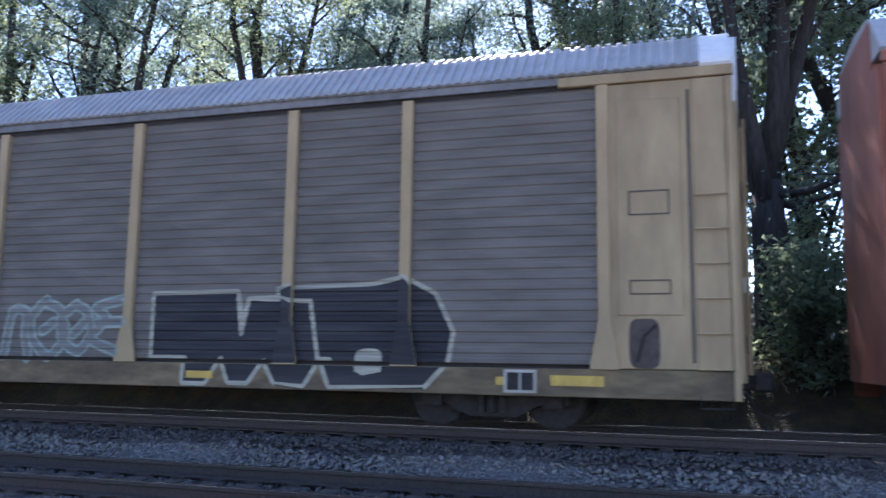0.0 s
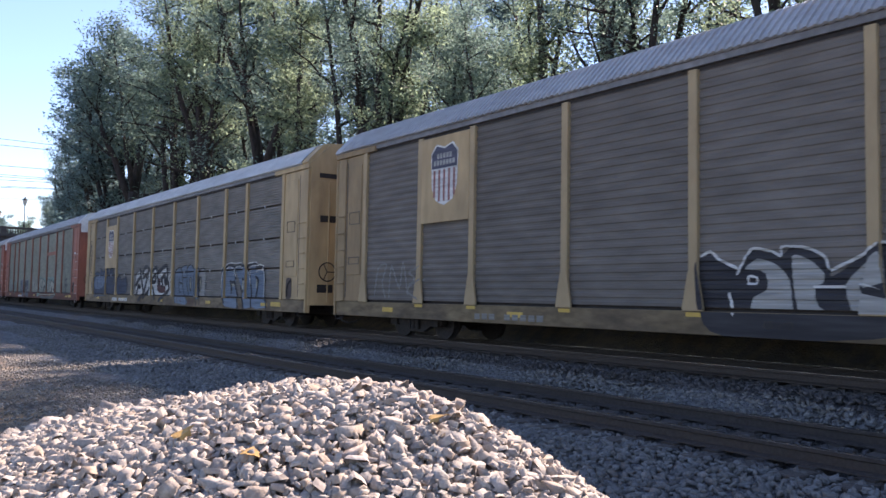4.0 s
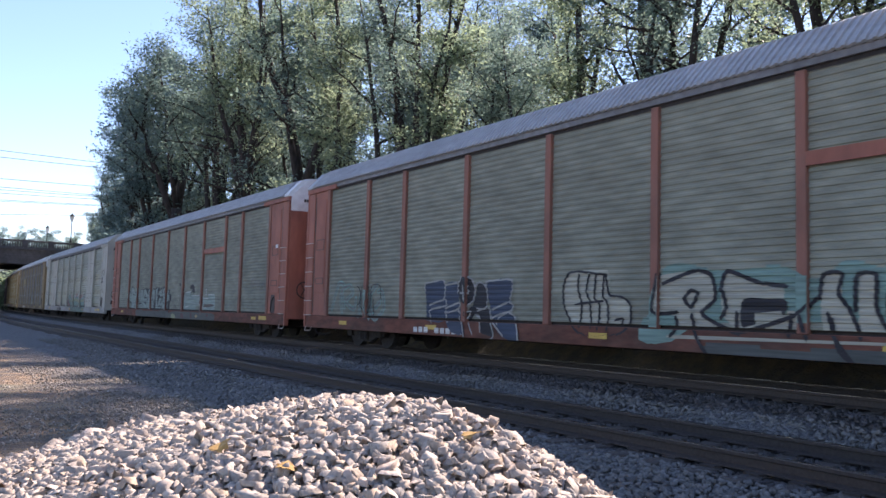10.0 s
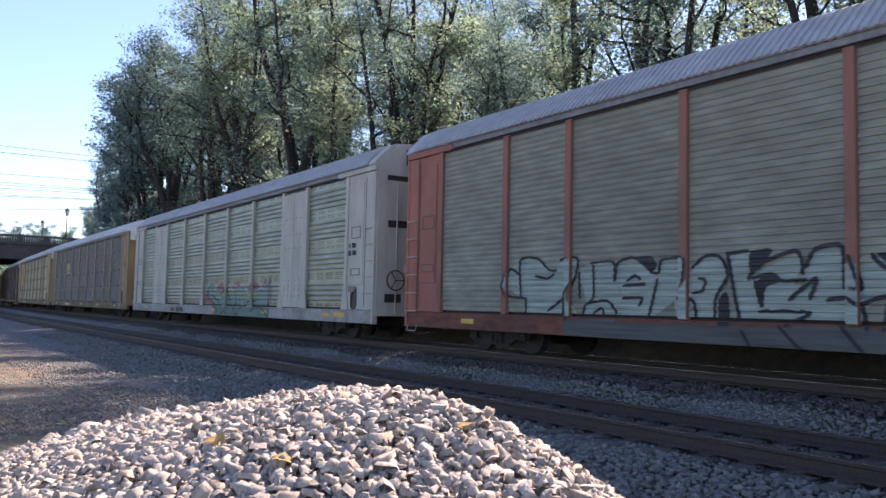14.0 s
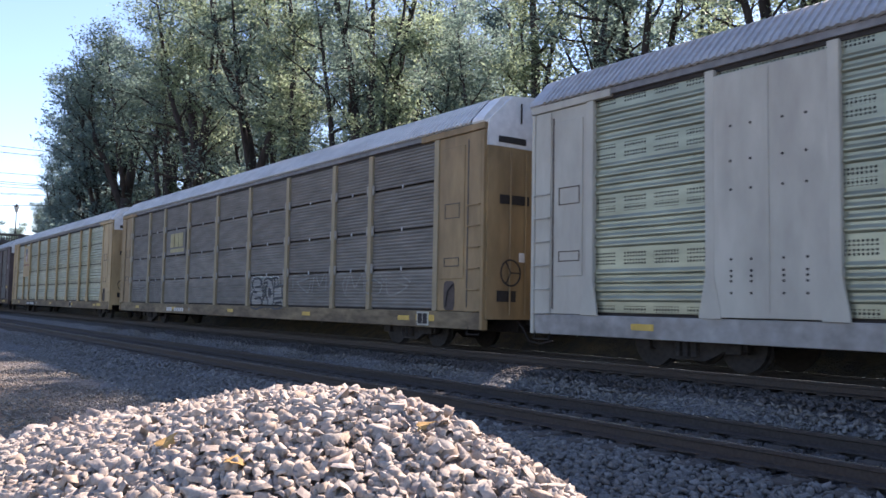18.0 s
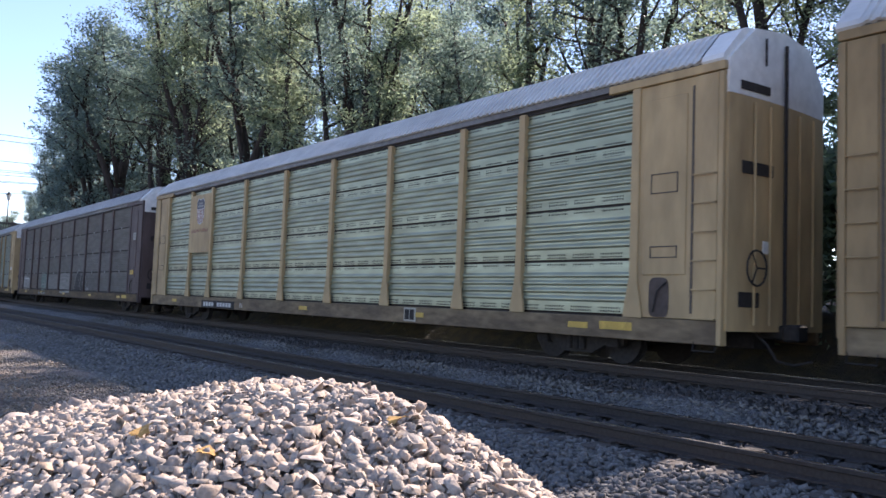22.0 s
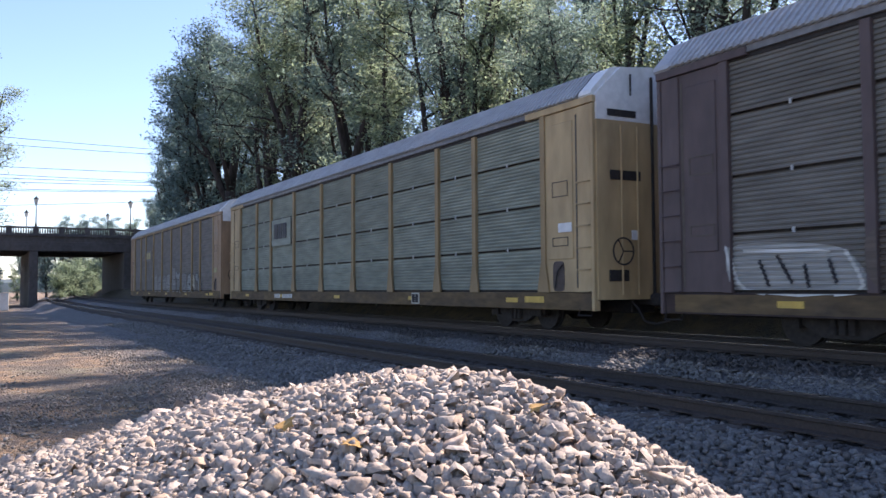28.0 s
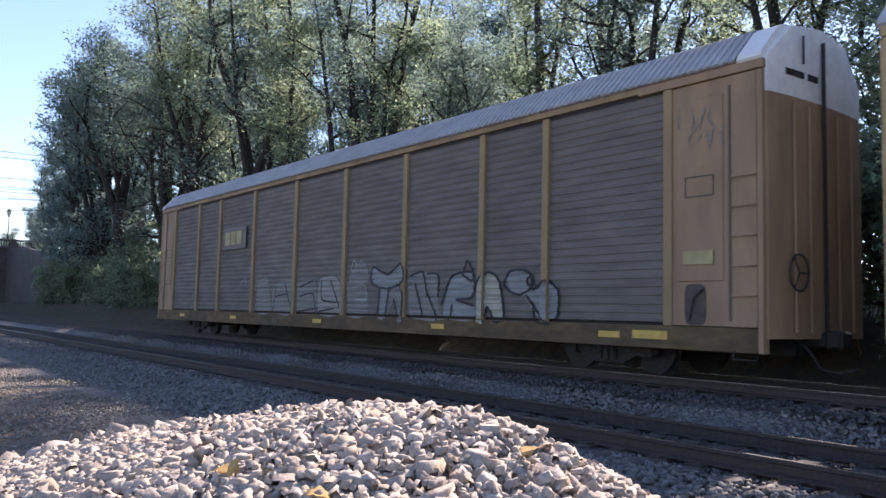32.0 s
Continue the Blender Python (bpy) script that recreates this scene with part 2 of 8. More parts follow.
def thing(name, label, category, group="", kind="", at=None):
    ob = new(name)
    ob.empty_display_size = 0.3
    if at is not None:
        ob.matrix_basis = at
    return tagged(ob, label, category, group, kind)


# ---- the line of the tracks ----
BEND_X, BEND = -56.24, 0.000836   # the line is straight to the east of BEND_X and curves away to the west
NEAR_Y, TRAIN_Y = 8.14, 12.54     # centre lines
NEAR_TOP, TRAIN_TOP = 0.26, 0.57  # rail tops


def along(s, y):
    """The point and heading on a track at distance s along the line."""
    u = max(BEND_X - s, 0.0)
    return (BEND_X - math.sin(BEND * u) / BEND, y + (1 - math.cos(BEND * u)) / BEND, -math.degrees(BEND * u)) if u else (s, y, 0.0)


def sway(x):
    u = np.maximum(BEND_X - x, 0.0)
    return BEND * u * u / 2


def smooth(a, b, v):
    k = np.clip((v - a) / (b - a), 0, 1)
    return k * k * (3 - 2 * k)


def ground_z(x, y):
    """Height of the ground: yard, two ballast beds, and the wooded bank behind."""
    yy = y - sway(x)
    z = 0.0 - 0.85 * smooth(-35, -120, x) * smooth(8, 5, yy)
    z = z + smooth(5.0, 6.6, yy) * (0.03 - z)
    z = z + smooth(9.7, 11.0, yy) * 0.31
    z = z - smooth(13.9, 14.6, yy) * 0.2
    z = z + smooth(14.6, 17.2, yy) * 1.5
    z = z + smooth(17, 40, yy) * 2.4
    hill = smooth(-70, -112, x) * smooth(18.3, 20.6, yy) * (1 - smooth(-150, -185, x))
    z = z + hill * (7.6 - z) * 0.95
    return z


def grid_sheet(name, xs, ys, mat):
    gx, gy = np.meshgrid(xs, ys)
    z = ground_z(gx, gy) + 0.03 * np.sin(gx * 1.3 + 2 * np.sin(gy * 0.7)) * np.sin(gy * 1.1)
    v = np.stack([gx.ravel(), gy.ravel(), z.ravel()], -1)
    w = len(xs)
    i = (np.arange(len(ys) - 1)[:, None] * w + np.arange(w - 1)[None, :]).ravel()
    f = np.stack([i, i + 1, i + 1 + w, i + w], -1)
    me = bpy.data.meshes.new(name)
    me.from_pydata(v.tolist(), [], f.tolist())
    me.materials.append(mat)
    me.polygons.foreach_set("use_smooth", [True] * len(f))
    return new(name, me)


def ground_material():
    m = bpy.data.materials.new("yard_ground")
    m.use_nodes = True
    n, lk = m.node_tree.nodes, m.node_tree.links
    b = n["Principled BSDF"]
    b.inputs["Roughness"].default_value = 0.95
    co = n.new("ShaderNodeTexCoord").outputs["Object"]
    sep = n.new("ShaderNodeSeparateXYZ")
    lk.new(co, sep.inputs[0])

    def noise_at(scale, detail=5, rough=0.6):
        t = n.new("ShaderNodeTexNoise")
        t.inputs["Scale"].default_value, t.inputs["Detail"].default_value, t.inputs["Roughness"].default_value = scale, detail, rough
        lk.new(co, t.inputs["Vector"])
        return t.outputs["Fac"]

    def blend(fac, a, c):
        x = n.new("ShaderNodeMix")
        x.data_type = "RGBA"
        lk.new(fac, x.inputs["Factor"])
        for key, value in (("A", a), ("B", c)):
            if isinstance(value, tuple):
                x.inputs[key].default_value = (*value, 1)
            else:
                lk.new(value, x.inputs[key])
        return x.outputs["Result"]

    def span(v, a, c):
        x = n.new("ShaderNodeMapRange")
        x.inputs["From Min"].default_value, x.inputs["From Max"].default_value = a, c
        lk.new(v, x.inputs["Value"])
        return x.outputs[0]

    def add(a, c, k):
        x = n.new("ShaderNodeMath")
        x.operation = "MULTIPLY_ADD"
        lk.new(c, x.inputs[0])
        x.inputs[1].default_value = k
        lk.new(a, x.inputs[2])
        return x.outputs[0]

    broad, mid, fine, sun_streak = noise_at(0.35), noise_at(3.0), noise_at(28, 4, 0.7), noise_at(0.9, 7, 0.68)
    vor = n.new("ShaderNodeTexVoronoi")
    vor.inputs["Scale"].default_value = 19
    lk.new(co, vor.inputs["Vector"])
    dirt = blend(span(mid, 0.35, 0.65), (0.28, 0.168, 0.08), (0.45, 0.275, 0.13))
    dirt = blend(span(fine, 0.44, 0.62), dirt, (0.29, 0.235, 0.175))
    dirt = blend(span(broad, 0.5, 0.62), dirt, (0.24, 0.215, 0.14))
    # sunlit streaks and the shade between them put into the dirt colour
    dirt = blend(span(sun_streak, 0.44, 0.56), (0.16, 0.128, 0.098), dirt)
    gravel = blend(span(vor.outputs["Color"], 0.2, 0.8), (0.1, 0.096, 0.092), (0.25, 0.24, 0.23))
    far = n.new("ShaderNodeMath")
    far.operation, far.inputs[0].default_value = "SUBTRACT", BEND_X
    lk.new(sep.outputs["X"], far.inputs[1])
    top = n.new("ShaderNodeMath")
    top.operation, top.inputs[1].default_value = "MAXIMUM", 0.0
    lk.new(far.outputs[0], top.inputs[0])
    square = n.new("ShaderNodeMath")
    square.operation = "MULTIPLY"
    lk.new(top.outputs[0], square.inputs[0])
    lk.new(top.outputs[0], square.inputs[1])
    line = add(sep.outputs["Y"], square.outputs[0], -BEND / 2)
    y = add(add(line, broad, 3.0), mid, 1.2)
    both = blend(span(y, 4.2, 6.4), dirt, gravel)
    woods = blend(span(mid, 0.4, 0.6), (0.05, 0.04, 0.028), (0.085, 0.07, 0.035))
    # dark bands on both track beds: oil stain plus painted shade
    oily_shaded = blend(span(fine, 0.4, 0.6), (0.035, 0.032, 0.03), (0.075, 0.07, 0.066))
    rough_line = add(line, fine, 0.5)
    both = blend(span(rough_line, 7.2, 7.4), both, oily_shaded)
    both = blend(span(rough_line, 9.35, 9.55), both, gravel)
    both = blend(span(rough_line, 10.75, 10.95), both, oily_shaded)
    both = blend(span(y, 16.2, 17.2), both, woods)
    lk.new(both, b.inputs["Base Color"])
    bp = n.new("ShaderNodeBump")
    bp.inputs["Strength"].default_value, bp.inputs["Distance"].default_value = 1.0, 0.09
    lk.new(add(fine, vor.outputs["Distance"], -0.8), bp.inputs["Height"])
    lk.new(bp.outputs[0], b.inputs["Normal"])
    return m


def spaced(a, b, n, power=1.0):
    return a + (b - a) * np.linspace(0, 1, n) ** power


gx = np.unique(np.round(np.concatenate([spaced(-260, -60, 90), spaced(-60, 14, 150), spaced(14, 60, 30), spaced(-260, -3000, 24, 2.2), spaced(60, 3000, 24, 2.2)]), 3))
gy = np.unique(np.round(np.concatenate([spaced(-12, 22, 120), spaced(22, 60, 40), spaced(-12, -3000, 26, 2.2), spaced(60, 3000, 24, 2.2)]), 3))
ground = tagged(grid_sheet("ground", gx, gy, ground_material()), "brown dirt yard running into grey ballast and a wooded bank", "ground", kind="structure")

# ---- tracks ----


def rail_shape(y0, top, a, b, head):
    """One rail with foot, web and head, or only the worn strip on top of the head."""
    s = np.concatenate([np.arange(a, -60, 6.0), np.arange(-60, b, 12.0), [b]])
    prof = [(-0.075, -0.17), (0.075, -0.17), (0.075, -0.155), (0.012, -0.13), (0.012, -0.05), (0.036, -0.04), (0.036, -0.006), (0.026, 0.0), (-0.026, 0.0), (-0.036, -0.006), (-0.036, -0.04), (-0.012, -0.05), (-0.012, -0.13), (-0.075, -0.155)]
    if head:
        prof = [(-0.025, 0.0005), (0.025, 0.0005), (0.025, 0.004), (-0.025, 0.004)]
    rings = []
    for d in s:
        x, y, h = along(d, y0)
        rings.append([(x - p * math.sin(radians(h)), y + p * math.cos(radians(h)), top + z) for p, z in prof])
    return Shape().rings(rings)


def track(yc, top, label):
    root = thing("railway_track", label, "railway track", "parallel railway tracks", "structure")
    for side in (-0.755, 0.755):
        r = part("rail", rail_shape(yc + side, top, -420, 60, False), M_STEEL, root, "rusty brown steel rail")
        part("running_surface", rail_shape(yc + side, top, -420, 60, True), M_RAILTOP, r, "polished steel running surface")
    tie = Shape().box(-0.115, 0.115, -1.3, 1.3, -0.18, 0, 0.012).mesh("tie", M_TIE)
    plate = Shape().box(-0.09, 0.09, -0.17, 0.17, 0.001, 0.022)
    pm = plate.mesh("tie_plate", M_STEEL)
    for k in range(150):
        x, y, h = along(9.0 - 0.52 * k, yc)
        t = part("tie", tie, None, root, at=pose(x, y, top - 0.185 + random.uniform(-0.008, 0.004), 0, 0, h + random.uniform(-1.2, 1.2)))
        if k < 50:
            for side in (-0.755, 0.755):
                part("tie_plate", pm, None, t, at=pose(0, side, 0))
    return root


track(NEAR_Y, NEAR_TOP, "rusty siding rails on dark timber ties in ballast")
track(TRAIN_Y, TRAIN_TOP, "main line rails under the moving autorack train")

# ---- loose stone ----


def stone_cloud(name, centres, sizes, mat, flat=0.7, seed=3):
    """Many small angular stones in one mesh: irregular eight-cornered chips."""
    r = np.random.default_rng(seed)
    n = len(centres)
    cube = np.array([(-1, -1, -1), (1, -1, -1), (1, 1, -1), (-1, 1, -1), (-1, -1, 1), (1, -1, 1), (1, 1, 1), (-1, 1, 1)], float) * 0.5
    v = cube[None] * r.uniform(0.8, 1.05, (n, 8, 1)) + r.uniform(-0.13, 0.13, (n, 8, 3))
    v[:, 4:, :2] *= r.uniform(0.72, 1.0, (n, 1, 2))
    v[:, :4, :2] *= r.uniform(0.72, 1.0, (n, 1, 2))
    v[:, :, 0] += v[:, :, 2] * r.uniform(-0.3, 0.3, (n, 1))
    v[:, :, 1] += v[:, :, 0] * r.uniform(-0.4, 0.4, (n, 1))
    v = v * np.stack([r.uniform(1.0, 1.75, n), r.uniform(0.75, 1.2, n), r.uniform(0.42, 0.8, n) * flat / 0.7], -1)[:, None, :]
    q = r.normal(size=(n, 4))
    q[:, 1:3] *= 0.2
    q /= np.linalg.norm(q, axis=1, keepdims=True)
    w, x, y, z = q.T
    R = np.stack([np.stack([1 - 2 * (y * y + z * z), 2 * (x * y - z * w), 2 * (x * z + y * w)], -1), np.stack([2 * (x * y + z * w), 1 - 2 * (x * x + z * z), 2 * (y * z - x * w)], -1), np.stack([2 * (x * z - y * w), 2 * (y * z + x * w), 1 - 2 * (x * x + y * y)], -1)], -2)
    v = np.einsum("nij,nkj->nki", R, v) * sizes[:, None, None] + centres[:, None, :]
    faces = np.array([(3, 2, 1, 0), (4, 5, 6, 7), (0, 1, 5, 4), (1, 2, 6, 5), (2, 3, 7, 6), (3, 0, 4, 7)])
    f = (np.arange(n)[:, None, None] * 8 + faces[None]).reshape(-1, 4)
    me = bpy.data.meshes.new(name)
    me.vertices.add(n * 8)
    me.vertices.foreach_set("co", v.reshape(-1))
    me.loops.add(n * 24)
    me.loops.foreach_set("vertex_index", f.reshape(-1))
    me.polygons.add(n * 6)
    me.polygons.foreach_set("loop_start", np.arange(n * 6) * 4)
    me.polygons.foreach_set("loop_total", np.full(n * 6, 4))
    me.materials.append(mat)
    me.update(calc_edges=True)
    return me


def chip_cloud(name, centres, sizes, mat, seed=3):
    """Many tabular six-sided chips with broken rims in one mesh."""
    r = np.random.default_rng(seed)
    n = len(centres)
    a = np.arange(6) * math.pi / 3 + r.uniform(-0.48, 0.48, (n, 6)) + r.uniform(0, 6.28, (n, 1))
    rad = 0.5 * r.uniform(0.62, 1.2, (n, 6))
    rings = []
    for z, lo, hi in ((-0.5, 0.8, 1.1), (0.5, 0.55, 1.0)):
        kk = r.uniform(lo, hi, (n, 1)) * r.uniform(0.9, 1.1, (n, 6))
        rings.append(np.stack([np.cos(a) * rad * kk, np.sin(a) * rad * kk, z + r.uniform(-0.1, 0.1, (n, 6))], -1))
    v = np.concatenate(rings, 1)
    v[:, 6:, :2] += r.uniform(-0.15, 0.15, (n, 1, 2))
    v[:, 6:, 2] += v[:, 6:, 0] * r.uniform(-0.4, 0.4, (n, 1)) + v[:, 6:, 1] * r.uniform(-0.4, 0.4, (n, 1))
    v = v * np.stack([r.uniform(1.15, 2.1, n), r.uniform(0.8, 1.25, n), r.uniform(0.3, 0.6, n)], -1)[:, None, :]
    q = r.normal(size=(n, 4))
    q[:, 1:3] *= 0.2
    q /= np.linalg.norm(q, axis=1, keepdims=True)
    w, x, y, z = q.T
    R = np.stack([np.stack([1 - 2 * (y * y + z * z), 2 * (x * y - z * w), 2 * (x * z + y * w)], -1), np.stack([2 * (x * y + z * w), 1 - 2 * (x * x + z * z), 2 * (y * z - x * w)], -1), np.stack([2 * (x * z - y * w), 2 * (y * z + x * w), 1 - 2 * (x * x + y * y)], -1)], -2)
    v = np.einsum("nij,nkj->nki", R, v) * sizes[:, None, None] + centres[:, None, :]
    side = [(j, (j + 1) % 6, (j + 1) % 6 + 6, j + 6) for j in range(6)]
    caps = [(6, 7, 8, 9), (6, 9, 10, 11)]
    faces = np.array(side + caps)
    m = len(faces)
    f = (np.arange(n)[:, None, None] * 12 + faces[None]).reshape(-1)
    me = bpy.data.meshes.new(name)
    me.vertices.add(n * 12)
    me.vertices.foreach_set("co", v.reshape(-1))
    me.loops.add(n * m * 4)
    me.loops.foreach_set("vertex_index", f)
    me.polygons.add(n * m)
    me.polygons.foreach_set("loop_start", np.arange(n * m) * 4)
    me.polygons.foreach_set("loop_total", np.full(n * m, 4))
    me.materials.append(mat)
    me.update(calc_edges=True)
    return me


def scatter(n, x0, x1, y0, y1, lift=0.012):
    x, y = rng.uniform(x0, x1, n), rng.uniform(y0, y1, n)
    return np.stack([x, y + sway(x), ground_z(x, y + sway(x)) + lift + rng.uniform(-0.012, 0.02, n)], -1)


def on_bed(c):
    """Keeps stones off the rails."""
    y = c[:, 1] - sway(c[:, 0])
    keep = np.ones(len(c), bool)
    for yc in (NEAR_Y, TRAIN_Y):
        for s in (-0.755, 0.755):
            keep &= np.abs(y - yc - s) > 0.10
    return c[keep]


bed = on_bed(np.concatenate([scatter(26000, -16, 3, 5.4, 11.9), scatter(12000, -40, -16, 5.2, 11.9), scatter(7000, -10, 0, 3.2, 5.4), scatter(3000, -6, 6, 11.9, 14), scatter(4500, -27, -9, 4.3, 5.5)]))
yb = bed[:, 1] - sway(bed[:, 0])
# Dark stones: oil inside the gauge, painted shade beside rails and under train
oily_shaded = (np.abs(yb - NEAR_Y) < 1.05 + 0.12 * np.sin(bed[:, 0] * 2.3)) | (yb > TRAIN_Y - 2.0 + 0.1 * np.sin(bed[:, 0] * 1.7))
tagged(new("ballast", stone_cloud("ballast", bed[~oily_shaded], rng.uniform(0.035, 0.075, (~oily_shaded).sum()), M_STONE, seed=5)), "loose grey crushed-stone ballast beside and between the rails", "ballast", kind="stuff")
tagged(new("oily_ballast", stone_cloud("oily_ballast", bed[oily_shaded], rng.uniform(0.03, 0.065, oily_shaded.sum()), M_OILY_SHADED, seed=6)), "dark ballast stones, oil-stained between the rails, painted shade beside them and under the train", "ballast", kind="stuff")

peb = np.concatenate([scatter(4500, -15, -6.5, -0.8, 4.2, 0.004), scatter(3000, -16, -3, -3, 5.0, 0.0), scatter(1800, -34, -16, -4, 5.2, 0.0), scatter(5000, -24, -7, 2.4, 4.6, 0.004)])
tagged(new("yard_gravel", stone_cloud("yard_gravel", peb, rng.uniform(0.014, 0.042, len(peb)), M_YARD, seed=9)), "thin scatter of grey gravel over brown dirt", "gravel", kind="stuff")

# the heap of fresh stone
PILE_X, PILE_Y, PILE_TOP = -2.561, 1.695, 1.25


def pile_z(x, y):
    """A low rounded heap, steeper towards the track."""
    dx, dy = x - PILE_X, y - PILE_Y
    a = np.where(dx < 0, dx * 0.188, dx * 0.478)
    b = np.where(dy < 0, dy * 0.37, dy * 0.818)
    lumps = 0.012 * np.sin(3.1 * x + 1.2) * np.cos(2.7 * y)
    r = np.sqrt(a * a + b * b + 0.16 ** 2) - 0.16
    return PILE_TOP - r - 0.059 * r * r - 0.012 * np.maximum(-dx - 1, 0) ** 2 - 0.3 * np.maximum(-dx - 3.2, 0) ** 2 + lumps


heap = thing("stone_heap", "heap of pale pinkish-grey crushed stone dumped on the dirt yard", "stone heap")
hx, hy = np.meshgrid(np.linspace(-8.5, 2.0, 80), np.linspace(-3.5, 4.5, 80))
hz = np.maximum(pile_z(hx, hy) - 0.03, ground_z(hx, hy) - 0.1)
core = Shape()
core.v = np.stack([hx.ravel(), hy.ravel(), hz.ravel()], -1).tolist()
core.f = [(j * 80 + i, j * 80 + i + 1, j * 80 + 81 + i, j * 80 + 80 + i) for j in range(79) for i in range(79)]
part("core", core, material("dusty_heap_core", (0.36, 0.31, 0.27), 0.9, 0, 0.45, 45, 0.3, 3, 0.8), heap)
n_all = 138000
px, py = rng.uniform(-7.6, 0.4, n_all), rng.uniform(-2.6, 3.6, n_all)
pz = pile_z(px, py)
hidden = (0.57 * (py - PILE_Y) - 0.82 * (px - PILE_X) > 0.5 + 0.9 * (px < PILE_X)) | (py < -1.7)
keep = (pz > ground_z(px, py) - 0.03) & (~hidden | (rng.random(n_all) < 0.12))
centres = np.stack([px, py, pz + rng.uniform(-0.022, 0.012, n_all)], -1)[keep]
size = rng.uniform(0.025, 0.045, len(centres)) * rng.choice([0.65, 1.0, 1.4], len(centres), p=[0.42, 0.42, 0.16])
size[hidden[keep]] *= 2.2
near = np.argsort(np.hypot(centres[:, 0] + 1.9, centres[:, 1] - 0.9))[:300]
rest = np.ones(len(centres), bool)
rest[near] = False
tagged(part("loose_stone", chip_cloud("loose_stone", centres[rest], size[rest], M_PILE, seed=8), None, heap), "pale crushed stones", kind="stuff")
chips = [chip_cloud("stone", np.zeros((1, 3)), np.ones(1), M_PILE_ONE, seed=20 + k) for k in range(12)]
for k, i in enumerate(near):
    ob = part("stone", chips[k % 12], None, heap)
    ob.matrix_basis = pose(*centres[i], random.uniform(-12, 12), random.uniform(-12, 12), random.uniform(0, 360)) @ Matrix.Diagonal((*[size[i]] * 3, 1))

# a few dry leaves blown on to the heap
M_DRY = material("dry_leaf", (0.42, 0.25, 0.08), 0.7, 0, 0.3, 30, 0.4, 10, 0.3, dirt=(0.2, 0.1, 0.04))
for k, (x, y) in enumerate(((-2.07, 0.5), (-2.3, 1.0), (-1.9, 0.75), (-2.5, 0.35), (-2.2, 1.6), (-2.75, 0.9))):
    s = Shape()
    out = [(0, 0), (0.018, 0.006), (0.022, 0.022), (0.04, 0.03), (0.03, 0.045), (0.036, 0.062), (0.012, 0.066), (0, 0.085)]
    loop = [(a, b, 0.01 * math.cos(a * 60)) for a, b in out] + [(-a, b, 0.01 * math.cos(a * 60)) for a, b in out[-2:0:-1]]
    s.rings([[(a, b, c + h) for a, b, c in loop] for h in (0, 0.0012)])
    leaf = new("fallen_leaf", s.mesh("fallen_leaf", M_DRY))
    leaf.matrix_basis = pose(x, y, float(pile_z(np.array(x), np.array(y))) + 0.028, 18 * (k % 3) - 10, 15, 70 * k)
    tagged(leaf, "dry yellow-brown fallen leaf lying on the stone heap", "leaf", "leaves on the stone heap")

# ---- the train ----
LEN = 27.0                       # body of a car, end to end
POSTS = (1.74, 4.62, 6.53, 9.4, 12.22, 15.08, 18.0, 20.85, 22.85, 25.4)
SILL, DECK, EAVE, CREST = 0.52, 0.92, 4.88, 5.92   # heights above the rail
SIDE = 1.5
TIERS = (0.93, 1.90, 2.87, 3.93, 4.88)
SLOT = 0.024                     # half the open slot between two tiers


def fr(d):
    """Distance d behind a car's leading end, as the car's own x."""
    return LEN / 2 - d


RIBS = {"tiers": (0.085, 0.022), "holes": (0.13, 0.032), "plain": (0.15, 0.015), "fine": (0.118, 0.017), "louvre": (0.15, 0.032)}


def rib_line(style, z0, z1):
    """The upright section of a pressed screen: heights, and depths behind its front. Perforated screens have flat bands between groups of ribs."""
    pitch, depth = RIBS[style]
    if style not in ("louvre", "holes"):
        n = max(2, round((z1 - z0) / pitch))
        h = (z1 - z0) / n
        return [(z0 + h * (i + k), y) for i in range(n) for k, y in ((0.02, 0), (0.42, 0), (0.55, depth), (0.88, depth))] + [(z1, 0)]
    line = [(z0, depth)]
    groups = 4 if style == "louvre" else 1
    for g in range(groups):
        a = z0 + (z1 - z0) * g / groups
        b = z0 + (z1 - z0) * (g + 1) / groups
        lo, hi = a + 0.17, b - 0.17
        n = round((hi - lo) / pitch)
        h = (hi - lo) / n
        for i in range(n):
            line += [(lo + h * (i + 0.12), depth), (lo + h * (i + 0.36), 0.0), (lo + h * (i + 0.52), 0.0), (lo + h * (i + 0.86), depth)]
    return line + [(z1, depth)]


def ribbed(w, z0, z1, style, mat, name="side_panel"):
    """A pressed steel screen with horizontal ribs; its front is at y = 0 and it reaches back."""
    s = Shape()
    prof = rib_line(style, z0, z1)
    depth = RIBS[style][1]
    v = []
    for z, y in prof:
        v += [(0, y, z), (w, y, z)]
    f = [(2 * i, 2 * i + 1, 2 * i + 3, 2 * i + 2) for i in range(len(prof) - 1)]
    s.add(v, f)
    s.box(0, w, depth + 0.004, depth + 0.02, z0, z1)
    return s.mesh(name, mat)


